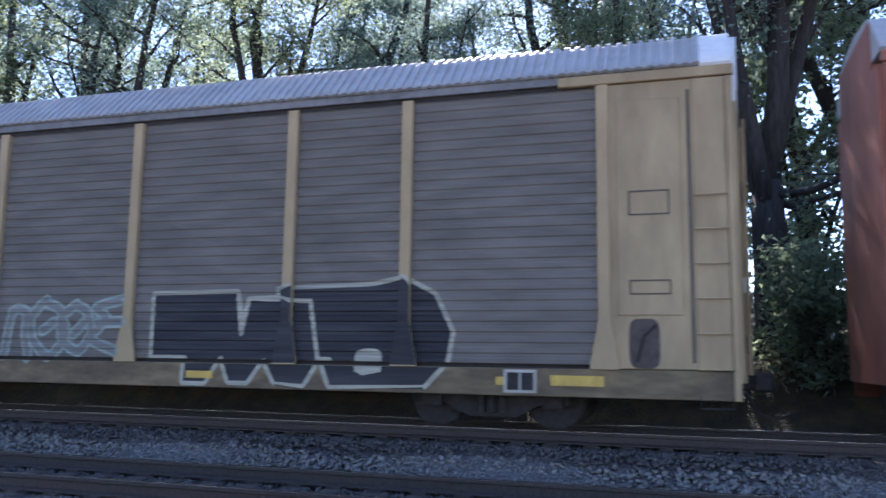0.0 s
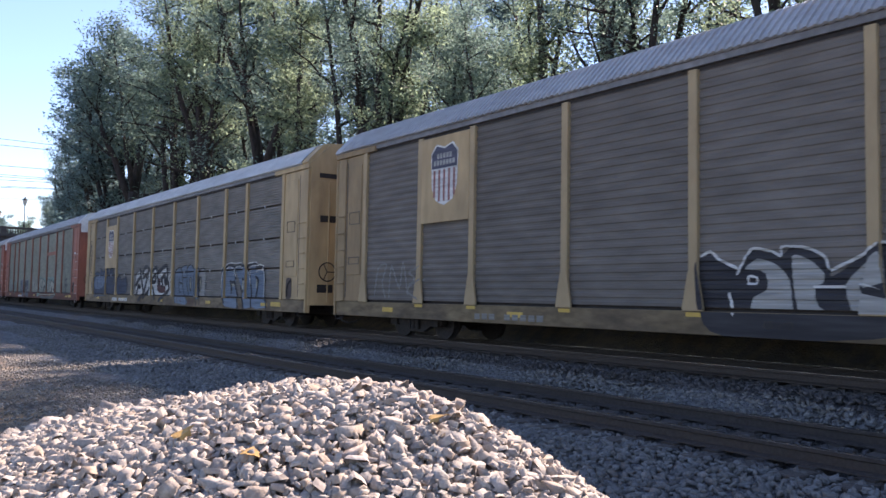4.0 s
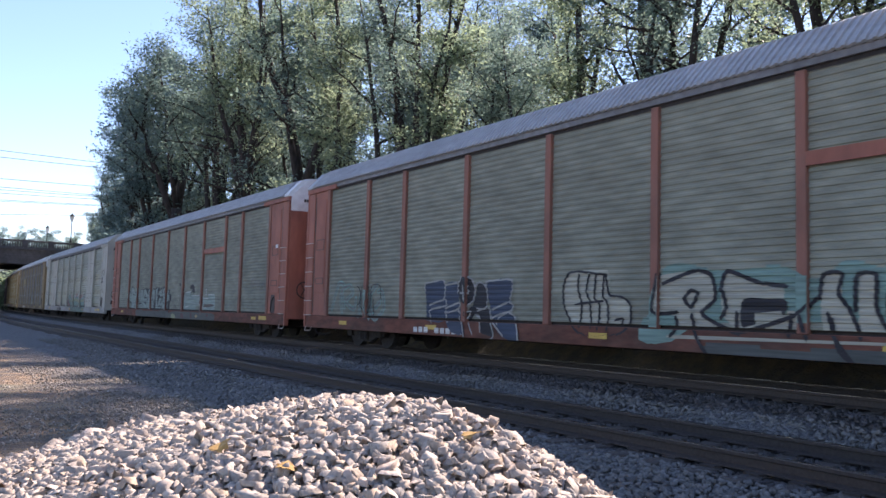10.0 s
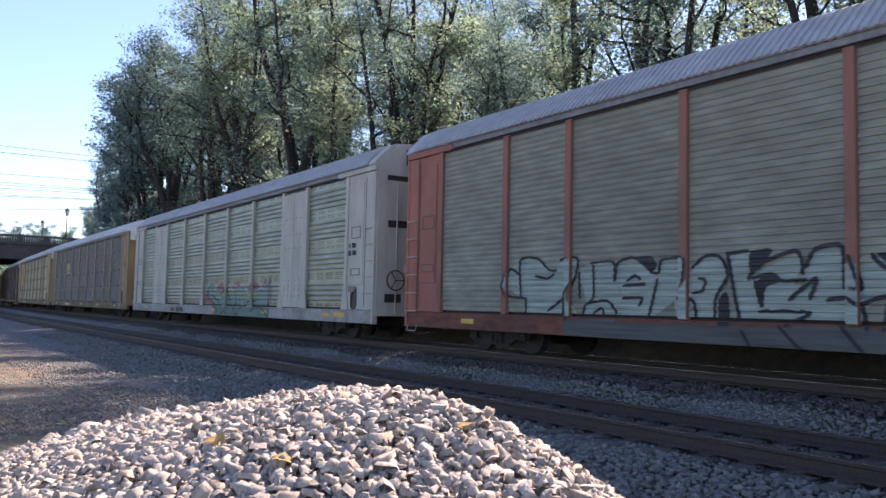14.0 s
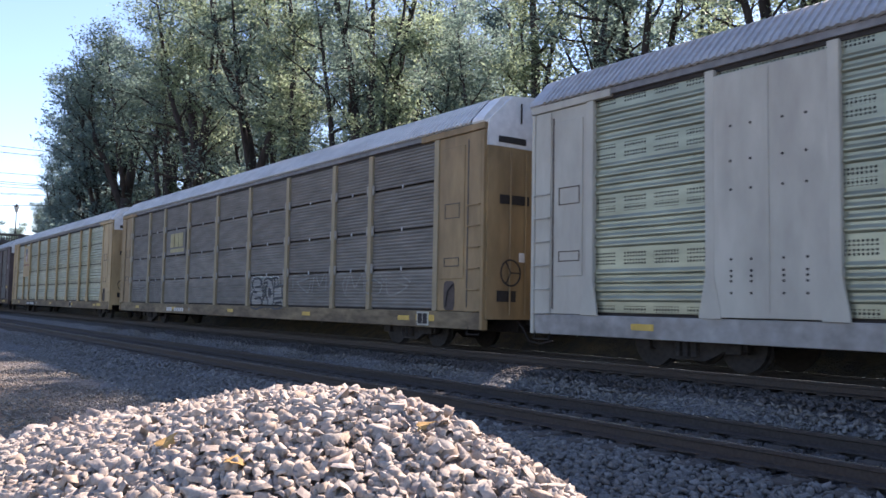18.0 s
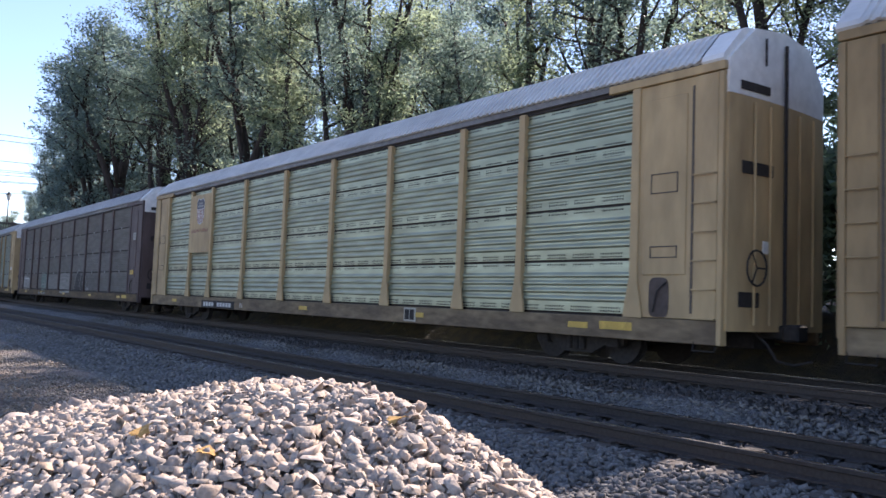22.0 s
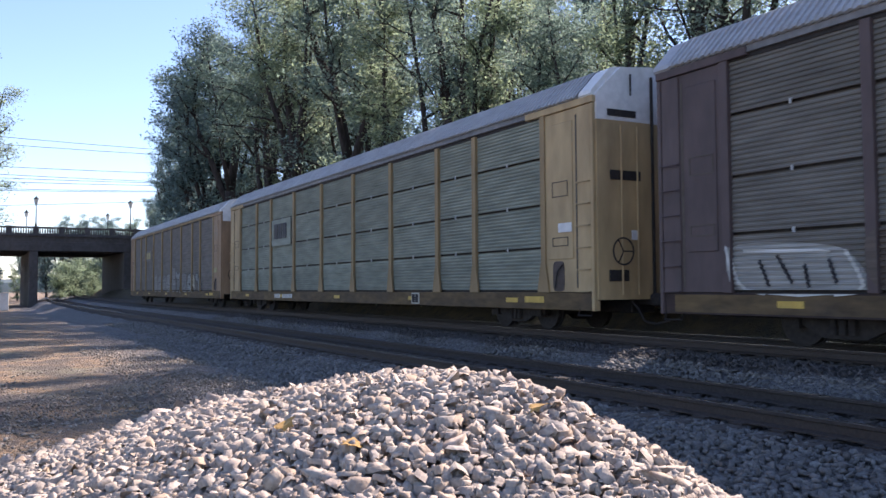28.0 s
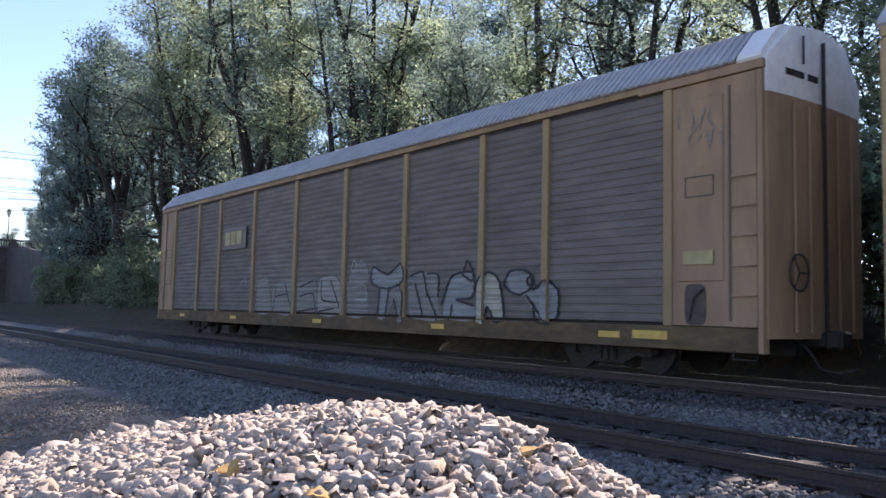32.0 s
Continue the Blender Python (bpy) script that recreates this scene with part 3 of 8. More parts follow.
def roof_shape():
    """Arched roof of cross-ribbed sheets."""
    prof = [(-1.53, 5.01), (-1.57, 5.04), (-1.53, 5.11), (-1.06, 5.58), (-0.92, 5.65), (-0.6, 5.70), (0, 5.75), (0.6, 5.70), (0.92, 5.65), (1.53, 5.11), (1.57, 5.04)]
    xs, lift = [], []
    n = 172
    a, b = fr(LEN - 0.35), fr(0.42)
    for i in range(n):
        x, h = a + (b - a) * i / n, (b - a) / n
        xs += [x, x + 0.45 * h, x + 0.55 * h, x + 0.93 * h]
        lift += [0, 0, 0.05, 0.05]
    v, f = [], []
    m = len(prof)
    for x, l in zip(xs, lift):
        for y, z in prof:
            d = math.hypot(y / 1.6, (z - 3.2) / 3)
            v.append((x, y + y / 1.6 / d * l * 0.7, z + l * 0.8 * (z - 4.7) / 1.2))
    for i in range(len(xs) - 1):
        for j in range(m - 1):
            p = i * m + j
            f.append((p, p + 1, p + 1 + m, p + m))
    return Shape().add(v, f)


def roof_hood(x0, x1):
    """Plain bent end sheet of the roof."""
    prof = [(-1.52, 4.98), (-1.565, 5.035), (-1.535, 5.12), (-1.07, 5.595), (-0.93, 5.665), (0, 5.765), (0.93, 5.665), (1.07, 5.595), (1.535, 5.12), (1.565, 5.035), (1.52, 4.98)]
    return Shape().rings([[(x, y, z) for y, z in prof] for x in (x0, x1)])


ROOF_MESH = roof_shape().mesh("roof", M_ROOF)
HOOD_FRONT = roof_hood(fr(0.43), fr(0.02)).mesh("roof_end", M_WHITE)
HOOD_REAR = roof_hood(fr(LEN - 0.02), fr(LEN - 0.36)).mesh("roof_end", M_ROOF)


def gable_front(z0, z1, inset, x):
    """An end door leaf pair, bowed outwards, between two heights."""
    s = Shape()
    ys = [-1.46 + inset, -1.2, -0.84, -0.02, 0.02, 0.84, 1.2, 1.46 - inset]
    top = lambda y: min(z1, 5.74 - 0.12 * abs(y) - max(0, abs(y) - 0.84) * 0.84)
    front = [x + 0.10 * (1 - (y / 1.5) ** 2) for y in ys]
    v = [(front[i], ys[i], z0) for i in range(8)] + [(front[i], ys[i], top(ys[i])) for i in range(8)] + [(x - 0.12, ys[i], z0) for i in range(8)] + [(x - 0.12, ys[i], top(ys[i])) for i in range(8)]
    f = []
    for i in range(7):
        f += [(i, i + 1, i + 9, i + 8), (i + 17, i + 16, i + 24, i + 25), (i + 8, i + 9, i + 25, i + 24), (i + 1, i, i + 16, i + 17)]
    f += [(0, 8, 24, 16), (7, 23, 31, 15)]
    return s.add(v, f)


def end_strip(y0, y1, z0, z1):
    """A thin plate that follows the bowed end door."""
    ys = [y0 + (y1 - y0) * i / 6 for i in range(7)]
    rings = []
    for y in ys:
        x = fr(-0.02) + 0.10 * (1 - (y / 1.5) ** 2)
        rings.append([(x - 0.01, y, z0), (x + 0.016, y, z0), (x + 0.016, y, z1), (x - 0.01, y, z1)])
    return Shape().rings(rings)


def rung_ladder(x0, x1, y):
    """One ladder rung, bent back to the wall at both ends."""
    return Shape().tube([(x0, y + 0.06, 0), (x0, y - 0.02, 0), (x1, y - 0.02, 0), (x1, y + 0.06, 0)], 0.013, 5)


def wheelset_mesh():
    s = Shape()
    for y in (-0.755, 0.755):
        sg = 1 if y > 0 else -1
        s.disc(0, 0, 0.42, y - 0.065, y + 0.065, 24)
        s.disc(0, 0, 0.455, y - sg * 0.065 - 0.015, y - sg * 0.065 + 0.015, 24)
        s.disc(0, 0, 0.12, y + sg * 0.05, y + sg * 0.22, 12)
    s.disc(0, 0, 0.08, -0.7, 0.7, 10)
    return s.mesh("wheelset", M_DARK)


def truck_side_mesh():
    """Cast side frame with spring opening and bearing pockets."""
    s = Shape()
    top = [(-1.1, 0.50), (-0.95, 0.62), (-0.45, 0.72), (0.45, 0.72), (0.95, 0.62), (1.1, 0.50)]
    bot = [(-1.1, 0.38), (-0.75, 0.40), (-0.35, 0.20), (0.35, 0.20), (0.75, 0.40), (1.1, 0.38)]
    loop = top + bot[::-1]
    s.rings([[(x, -0.06, z) for x, z in loop], [(x, 0.06, z) for x, z in loop]])
    for x in (-0.16, 0.0, 0.16):
        s.tube([(x, -0.09, 0.26), (x, -0.09, 0.55)], 0.07, 8)
    for x in (-0.88, 0.88):
        s.box(x - 0.14, x + 0.14, -0.12, 0.05, 0.34, 0.6)
    return s.mesh("side_frame", M_DARK)


WHEELS, TRUCK_SIDE = wheelset_mesh(), truck_side_mesh()
BOLSTER = Shape().box(-0.2, 0.2, -1.0, 1.0, 0.4, 0.62, 0.03).mesh("bolster", M_DARK)
CENTRE_SILL = Shape().box(-13.3, 13.3, -0.35, 0.35, 0.45, 0.86, 0.03)
for i_ in range(17):
    CENTRE_SILL.box(-12.4 + 1.55 * i_ - 0.06, -12.4 + 1.55 * i_ + 0.06, -1.42, 1.42, 0.62, 0.84)
CENTRE_SILL = CENTRE_SILL.mesh("underframe", M_DARK)
DECK_MESH = Shape().box(-13.35, 13.35, -1.42, 1.42, 0.86, 0.92).mesh("deck", M_DARK)
COUPLER = Shape().box(13.2, 13.75, -0.12, 0.12, 0.62, 0.86, 0.03).box(13.7, 13.98, -0.2, 0.16, 0.6, 0.88, 0.04).mesh("coupler", M_DARK)
HOSE = Shape().tube([(13.4, -0.45, 0.72), (13.62, -0.47, 0.55), (13.75, -0.42, 0.3), (13.98, -0.3, 0.24), (14.2, -0.15, 0.32)], 0.025, 6).mesh("air_hose", M_DARK)
UPPER_DECK = Shape().box(-13.0, 13.0, -1.4, 1.4, 2.83, 2.90).mesh("upper_deck", M_DARK)
STRIPE = Shape().box(-0.24, 0.24, -0.006, 0.0, -0.055, 0.055).mesh("reflector", M_YELLOW_TAG)
LONG_STRIPE = Shape().box(-0.36, 0.36, -0.006, 0.0, -0.07, 0.07).mesh("reflector", M_YELLOW_TAG)
LATCH = Shape().box(-0.022, 0.022, -0.02, 0.01, -0.045, 0.045, 0.006).mesh("latch", material("pale_latch", (0.42, 0.42, 0.4), 0.6))
HINGE = Shape().box(-0.035, 0.035, -0.03, 0.03, -0.13, 0.13, 0.02).mesh("hinge", material("chalky_hinge", (0.33, 0.31, 0.265), 0.7))
RECESS = Shape().rings([[(0.2 * math.copysign(abs(math.cos(a)) ** 0.45, math.cos(a)), y, 0.33 * math.copysign(abs(math.sin(a)) ** 0.45, math.sin(a))) for a in [2 * math.pi * i / 28 for i in range(28)]] for y in (0.006, -0.004)]).mesh("brake_recess", material("greasy_recess", (0.085, 0.064, 0.054), 0.7, 0, 0.3, 8, 0.5, 2.0))
BRAKE_WHEEL = Shape()
for i_ in range(16):
    a_, b_ = 2 * math.pi * i_ / 16, 2 * math.pi * (i_ + 1) / 16
    BRAKE_WHEEL.tube([(0, 0.28 * math.cos(a_), 0.28 * math.sin(a_)), (0, 0.28 * math.cos(b_), 0.28 * math.sin(b_))], 0.018, 5)
for i_ in range(3):
    BRAKE_WHEEL.tube([(0, 0, 0), (0, 0.28 * math.cos(2.1 * i_), 0.28 * math.sin(2.1 * i_))], 0.014, 5)
BRAKE_WHEEL = BRAKE_WHEEL.mesh("brake_wheel", M_DARK)

# hand-drawn scrawl marks as strokes in a box one unit high; none is a letter
STROKES = {
    "a": (0.9, [[(0.1, 0.2), (0.05, 0.8), (0.4, 1), (0.7, 0.7), (0.3, 0.45), (0.75, 0.1), (0.85, 0.5)]]),
    "b": (0.8, [[(0.1, 1), (0.15, 0.1), (0.5, 0), (0.7, 0.4), (0.4, 0.6), (0.2, 0.5)], [(0.6, 0.9), (0.75, 0.65)]]),
    "c": (0.9, [[(0.05, 0), (0.3, 0.95), (0.5, 0.3), (0.75, 1), (0.85, 0.1)]]),
    "d": (0.85, [[(0.45, 1), (0.1, 0.75), (0.1, 0.25), (0.5, 0), (0.8, 0.35), (0.7, 0.8), (0.45, 0.9)], [(0.35, 0.4), (0.6, 0.55)]]),
    "e": (0.8, [[(0.7, 0.95), (0.15, 0.85), (0.35, 0.55), (0.1, 0.2), (0.7, 0.05)], [(0.2, 0.5), (0.75, 0.6)]]),
    "f": (0.7, [[(0.1, 0.1), (0.3, 0.9), (0.6, 0.95), (0.5, 0.5), (0.65, 0)]]),
}


def capsule(x0, z0, x1, z1, width):
    """Outline of one sprayed stroke with round ends."""
    dx, dz = x1 - x0, z1 - z0
    l = math.hypot(dx, dz) or 1e-6
    nx, nz, h = -dz / l, dx / l, width / 2
    out = []
    for cx, cz, sx in ((x0, z0, -1), (x1, z1, 1)):
        for i in range(6):
            a = math.pi * (i / 5 - 0.5)
            out.append((cx + sx * (dx / l * math.cos(a) + nx * math.sin(a)) * h, cz + sx * (dz / l * math.cos(a) + nz * math.sin(a)) * h))
    return out


def curve(pts, closed=False, steps=4):
    """A smooth line through a few points."""
    n = len(pts)
    if n < 3:
        return list(pts)
    out = []
    for i in range(n if closed else n - 1):
        q = [pts[(i + k) % n] if closed else pts[min(max(i + k, 0), n - 1)] for k in (-1, 0, 1, 2)]
        for s in range(steps):
            t = s / steps
            b = (-0.35 * t + 0.7 * t * t - 0.35 * t ** 3, 1 - 2.65 * t * t + 1.65 * t ** 3, 0.35 * t + 2.3 * t * t - 1.65 * t ** 3, -0.35 * t * t + 0.35 * t ** 3)
            out.append(tuple(sum(b[k] * q[k][m] for k in range(4)) for m in (0, 1)))
    return out if closed else out + [pts[-1]]


def rib_rows(style):
    """Heights and depths of a screen's ribs, top of each tier left open."""
    tiers = TIERS if style in ("tiers", "holes") else (0.95, 4.84)
    gap = SLOT if style in ("tiers", "holes") else 0.01
    rows = []
    for z0, z1 in zip(tiers, tiers[1:]):
        line = rib_line(style, z0 + gap, z1 - gap)
        for (za, ya), (zb, yb) in zip(line, line[1:]):
            n = max(1, math.ceil((zb - za) / 0.05))
            cuts = [(za + (zb - za) * k / n, ya + (yb - ya) * k / n) for k in range(n + 1)]
            rows += list(zip(cuts, cuts[1:]))
    return rows


def crossings(poly, z):
    xs = []
    for (x0, z0), (x1, z1) in zip(poly, poly[1:] + poly[:1]):
        if (z0 <= z) != (z1 <= z):
            xs.append(x0 + (x1 - x0) * (z - z0) / (z1 - z0))
    return sorted(xs)


def conform(s, poly, root, lift, sill=True):
    """Lays a painted outline on a car's side: over the ribs, the posts and the sill, as paint lies."""
    style, flare, post_w = FINISH[root.name]
    lo, hi = min(q[1] for q in poly), max(q[1] for q in poly)
    a0, a1 = min(q[0] for q in poly), max(q[0] for q in poly)
    rows = [(za, zb, -SIDE + 0.035 + ya, -SIDE + 0.035 + yb, None) for (za, ya), (zb, yb) in rib_rows(style) if zb > lo and za < hi]
    z = max(lo, SILL + 0.005)
    while sill and z < min(hi, 0.89):
        rows.append((z, min(z + 0.06, 0.89), -SIDE, -SIDE, None))
        z += 0.06
    for q in POSTS:
        half = post_w * (1.15 if flare else 0.5)
        if fr(q) + half > a0 and fr(q) - half < a1:
            z = max(lo, 0.92)
            while z < hi:
                half = post_w * (0.5 + 0.65 * min(1, max(0, (1.55 - z) / 0.57)) * flare)
                rows.append((z, min(z + 0.07, hi), -SIDE - 0.041, -SIDE - 0.041, (fr(q) - half, fr(q) + half)))
                z += 0.07
    for b0, b1 in ((0.0, POSTS[0] - 0.1), (POSTS[-1] + 0.1, LEN)):
        if fr(b1) < a1 and fr(b0) > a0:
            z = max(lo, 0.92)
            while z < hi:
                rows.append((z, min(z + 0.07, hi), -SIDE - 0.03, -SIDE - 0.03, (fr(b1), fr(b0))))
                z += 0.07
    for za, zb, ya, yb, clip in rows:
        ca, cb = max(za, lo + 1e-4), min(zb, hi - 1e-4)
        if cb - ca < 1e-4:
            continue
        ya, yb = ya + (yb - ya) * (ca - za) / (zb - za), ya + (yb - ya) * (cb - za) / (zb - za)
        p, q = crossings(poly, ca), crossings(poly, cb)
        if len(p) != len(q):
            p = q = crossings(poly, (ca + cb) / 2)
        for i in range(0, len(p) - 1, 2):
            x = [p[i], p[i + 1], q[i + 1], q[i]]
            if clip:
                x = [min(max(v, clip[0]), clip[1]) for v in x]
            if max(x[1] - x[0], x[2] - x[3]) > 0.002:
                s.add([(x[0], ya - lift, ca), (x[1], ya - lift, ca), (x[2], yb - lift, cb), (x[3], yb - lift, cb)], [(0, 1, 2, 3)])
    return s


def stroke_shape(paths, width, root, lift):
    """Sprayed lines that follow a car's side; each stroke lies a hair above the one before."""
    s, k = Shape(), 0
    for path in paths:
        for (x0, z0), (x1, z1) in zip(path, path[1:]):
            conform(s, capsule(x0, z0, x1, z1, width), root, lift + 0.0003 * (k % 9))
            k += 1
    return s


def letters(word, x, z, height, wide, seed):
    """Paths of a word that runs along +x, letter by letter, jittered as by a hand."""
    r = random.Random(seed)
    out, at = [], x
    total = sum(STROKES[c][0] for c in word)
    for c in word:
        w, strokes = STROKES[c]
        k = wide / total
        tip, lean, big, fatx = r.uniform(-0.1, 0.1), r.uniform(-0.4, 0.4), r.uniform(0.9, 1.12), r.uniform(1.02, 1.3)
        out.append([[(at + a * k * fatx + lean * (b - 0.5) * height * 0.45 + r.uniform(-0.08, 0.08) * k, z + (b * big + tip) * height + r.uniform(-0.05, 0.05)) for a, b in p] for p in strokes])
        at += w * k
    return out


def paint(name, colour, rough=0.55):
    return material(name, colour, rough, 0, 0.28, 3.5, 0.6, 0.9, 0.02, stretch=(0.3, 1, 5), dirt=tuple(0.45 * v + 0.05 for v in colour))


SPRAY = {k: paint("spray_" + k, v) for k, v in {"black": (0.018, 0.018, 0.022), "white": (0.54, 0.53, 0.49), "blue": (0.13, 0.175, 0.23), "teal": (0.16, 0.26, 0.22), "silver": (0.3, 0.295, 0.27), "cream": (0.34, 0.325, 0.25), "pink": (0.24, 0.11, 0.1), "navy": (0.035, 0.052, 0.085), "grey": (0.185, 0.18, 0.162), "faint": (0.24, 0.235, 0.21), "mist": (0.25, 0.305, 0.262), "dull": (0.06, 0.068, 0.063), "sage": (0.36, 0.35, 0.275), "maroon": (0.085, 0.03, 0.03), "brown": (0.1, 0.075, 0.06), "tealdeep": (0.1, 0.165, 0.14), "lime": (0.24, 0.26, 0.15), "mustard": (0.3, 0.215, 0.1), "slate": (0.045, 0.05, 0.055), "ash": (0.215, 0.225, 0.215)}.items()}


def graffiti(root, word, d0, d1, z, height, colour, width=0.05, label="", seed=1, core=""):
    """A thin scrawled tag between two distances behind the leading end, each letter a part."""
    for i, paths in enumerate(letters(word, fr(d1), z, height, d1 - d0, seed)):
        lines = [curve(p, False, 3) for p in paths]
        ob = part("painted_letter", stroke_shape(lines, width, root, 0.011 + 0.0004 * i), SPRAY[colour], root, label)
        if core:
            part("letter_core", stroke_shape(lines, width - 0.09, root, 0.017 + 0.0004 * i), SPRAY[core], ob)


LAYER = {}


def piece(root, label, fill, outline, line, width, paths):
    """One sprayed letter or shape: a filled outline and the lines drawn over it; (distance behind the leading end, height)."""
    LAYER[root.name] = LAYER.get(root.name, 0) + 1
    lift = 0.003 + 0.0007 * LAYER[root.name]
    ob = None
    if outline:
        ob = part("painted_letter", conform(Shape(), [(fr(q), z) for q, z in curve(outline, True)], root, lift, fill not in ("sage", "mist", "silver", "white")), SPRAY[fill], root, label)
    for i, p in enumerate(paths):
        s = stroke_shape([[(fr(q), z) for q, z in curve(p)]], width, root, 0.014 + lift + 0.0004 * i)
        line_ob = part("outline_stroke" if ob else "painted_letter", s, SPRAY[line], ob or root, "" if ob and i else (f"{line} sprayed line" if ob else label))
        ob = ob or line_ob


def trucks(root):
    for x in (fr(3.4), fr(LEN - 3.4)):
        t = part("truck", BOLSTER, None, root, "grimy four-wheeled truck", at=pose(x, 0, 0))
        for y in (-1.0, 1.0):
            part("side_frame", TRUCK_SIDE, None, t, at=pose(0, y, 0))
        for dx in (-0.88, 0.88):
            part("wheelset", WHEELS, None, t, at=pose(dx, 0, 0.455))


FINISH = {}
M_FRAME_LINE = material("dull_placard_frame", (0.1, 0.082, 0.066), 0.7, 0, 0.2, 8, 0.4, 2)
M_RUNG = material("worn_pale_rung", (0.5, 0.42, 0.36), 0.6, 0, 0.2, 12, 0.3, 3)
# dull grey eave rail with darker patches
M_EAVE = material("dull_grey_eave_steel", (0.2, 0.197, 0.197), 0.6, 0.2, 0.2, 6, 0.5, 1.0, 0.05, dirt=(0.04, 0.038, 0.036))


def autorack(label, frame_mat, panel_mat, style, end_mat=None, roof_mat=None, flare=True, post_w=0.17, white_top=4.50, gable_mat=None, eave_mat=None, slots=True, rung_mat=None, hinges=False):
    """One enclosed car-carrying rail car. style: 'tiers' four slotted tiers, 'plain' one ribbed sheet a bay, 'fine' close ribs, 'louvre' open slats."""
    root = thing("autorack_car", label, "rail car", "cars of the train")
    FINISH[root.name] = (style, flare, post_w)
    end_mat = end_mat or frame_mat
    trucks(root)
    part("underframe", CENTRE_SILL, None, root)
    part("deck", DECK_MESH, None, root)
    part("upper_deck", UPPER_DECK, None, root)
    part("coupler", COUPLER, None, root)
    part("air_hose", HOSE, None, root)
    # sills, eaves, far side
    for sg in (-1, 1):
        y0, y1 = (-SIDE, -SIDE + 0.1) if sg < 0 else (SIDE - 0.1, SIDE)
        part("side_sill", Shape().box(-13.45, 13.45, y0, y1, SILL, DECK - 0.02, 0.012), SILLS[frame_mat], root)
        part("eave_rail", Shape().box(-13.45, 13.45, y0 - 0.02 * (sg < 0), y1 + 0.02 * (sg > 0), 4.90, 5.03, 0.01), eave_mat or M_EAVE, root)
    # black strip stands in for the shadow line under the eave
    part("eave_shadow_strip", Shape().box(-13.4, 13.4, -SIDE + 0.04, -SIDE + 0.09, 4.83, 4.899), M_DARK, root)
    for a, b in ((0.0, 2.35), (LEN - 2.1, LEN - 0.05)):
        part("eave_flange", Shape().box(fr(b), fr(a), -SIDE - 0.05, -SIDE + 0.05, 4.855, 5.0, 0.012), end_mat, root, "painted flange under the eave")
    far = Shape()
    far.add([(-13.4, SIDE - 0.05, DECK), (13.4, SIDE - 0.05, DECK), (13.4, SIDE - 0.05, 4.72), (-13.4, SIDE - 0.05, 4.72)], [(0, 1, 2, 3)])
    far.box(-13.4, 13.4, SIDE - 0.045, SIDE - 0.01, DECK, 4.72)
    part("far_side", far, panel_mat, root)
    # dark sheet added behind the screens so the slots show a shaded interior
    part("dark_backing", Shape().box(-13.35, 13.35, -SIDE + 0.12, -SIDE + 0.14, DECK, 4.72), M_DARK, root)
    # roof
    r = part("roof", ROOF_MESH, None, root, "ribbed galvanised roof")
    front = part("roof_end", HOOD_FRONT, None, r, "painted end sheet of the roof")
    for ob, mat in ((r, roof_mat), (part("roof_end", HOOD_REAR, None, r), roof_mat), (front, gable_mat)):
        if mat:
            ob.material_slots[0].link = "OBJECT"
            ob.material_slots[0].material = mat
    # panels by bays
    cache = {}
    edges = list(POSTS)
    for a, b in zip(edges, edges[1:]):
        w = round(b - a - post_w * 0.6, 3)
        x = fr(b) + post_w * 0.3
        tiers = TIERS if style in ("tiers", "holes") else (0.95, 4.84)
        for z0, z1 in zip(tiers, tiers[1:]):
            key = (w, z0)
            if key not in cache:
                gap = SLOT if style in ("tiers", "holes") else 0.01
                cache[key] = ribbed(w, z0 + gap, z1 - gap, style, panel_mat)
            lean, out = (-2.2, 0.065) if style == "holes" and z0 < 1 else (random.uniform(-0.12, 0.12) if z0 > 2 else 0, 0)
            part("side_panel", cache[key], None, root, at=pose(x, -SIDE + 0.035 - out + random.uniform(0, 0.003), 0, lean))
    if style == "tiers":
        for a, b in zip(edges, edges[1:]):
            for z in TIERS[1:-1]:
                part("latch", LATCH, None, root, at=pose((fr(a) + fr(b)) / 2, -SIDE + 0.02, z))
                for side in (-0.135, 0.135) if hinges else ():
                    part("hinge", HINGE, None, root, at=pose(fr(b) + side, -SIDE - 0.005, z + 0.03))
    # posts
    post = Shape().box(-post_w / 2, post_w / 2, -0.035, 0.08, DECK - 0.02, 4.86, 0.008)
    if flare:
        post.rings([[(-post_w / 2, y, 1.55), (post_w / 2, y, 1.55), (post_w * 1.15, y, 0.98), (post_w * 1.15, y, 0.9), (-post_w * 1.15, y, 0.9), (-post_w * 1.15, y, 0.98)] for y in (-0.041, 0.0)])
    pm = post.mesh("post", frame_mat)
    for d in edges:
        part("post", pm, None, root, at=pose(fr(d), -SIDE, 0))
    # end bays
    for a, b in ((0.0, POSTS[0]), (POSTS[-1], LEN - 0.05)):
        lo, hi = fr(b) + 0.02, fr(a) - 0.02
        bay = Shape().box(lo, hi, -SIDE + 0.0, -SIDE + 0.07, DECK - 0.01, 4.85, 0.01)
        mid = (lo + hi) / 2
        e = part("end_bay", bay, end_mat, root, "plain steel end bay")
        pa, pb = (hi - 0.52, hi - 0.1) if a == 0 else (lo + 0.1, lo + 0.52)
        part("corner_panel", Shape().box(pa, pb, -SIDE - 0.028, -SIDE + 0.001, DECK, 4.84, 0.01), end_mat, e)
        edge = pa - 0.075 if a == 0 else pb + 0.03
        part("door_seam", Shape().box(edge, edge + 0.045, -SIDE - 0.006, -SIDE + 0.001, 1.0, 4.7), M_FRAME_LINE, e, "dark seam beside the door")
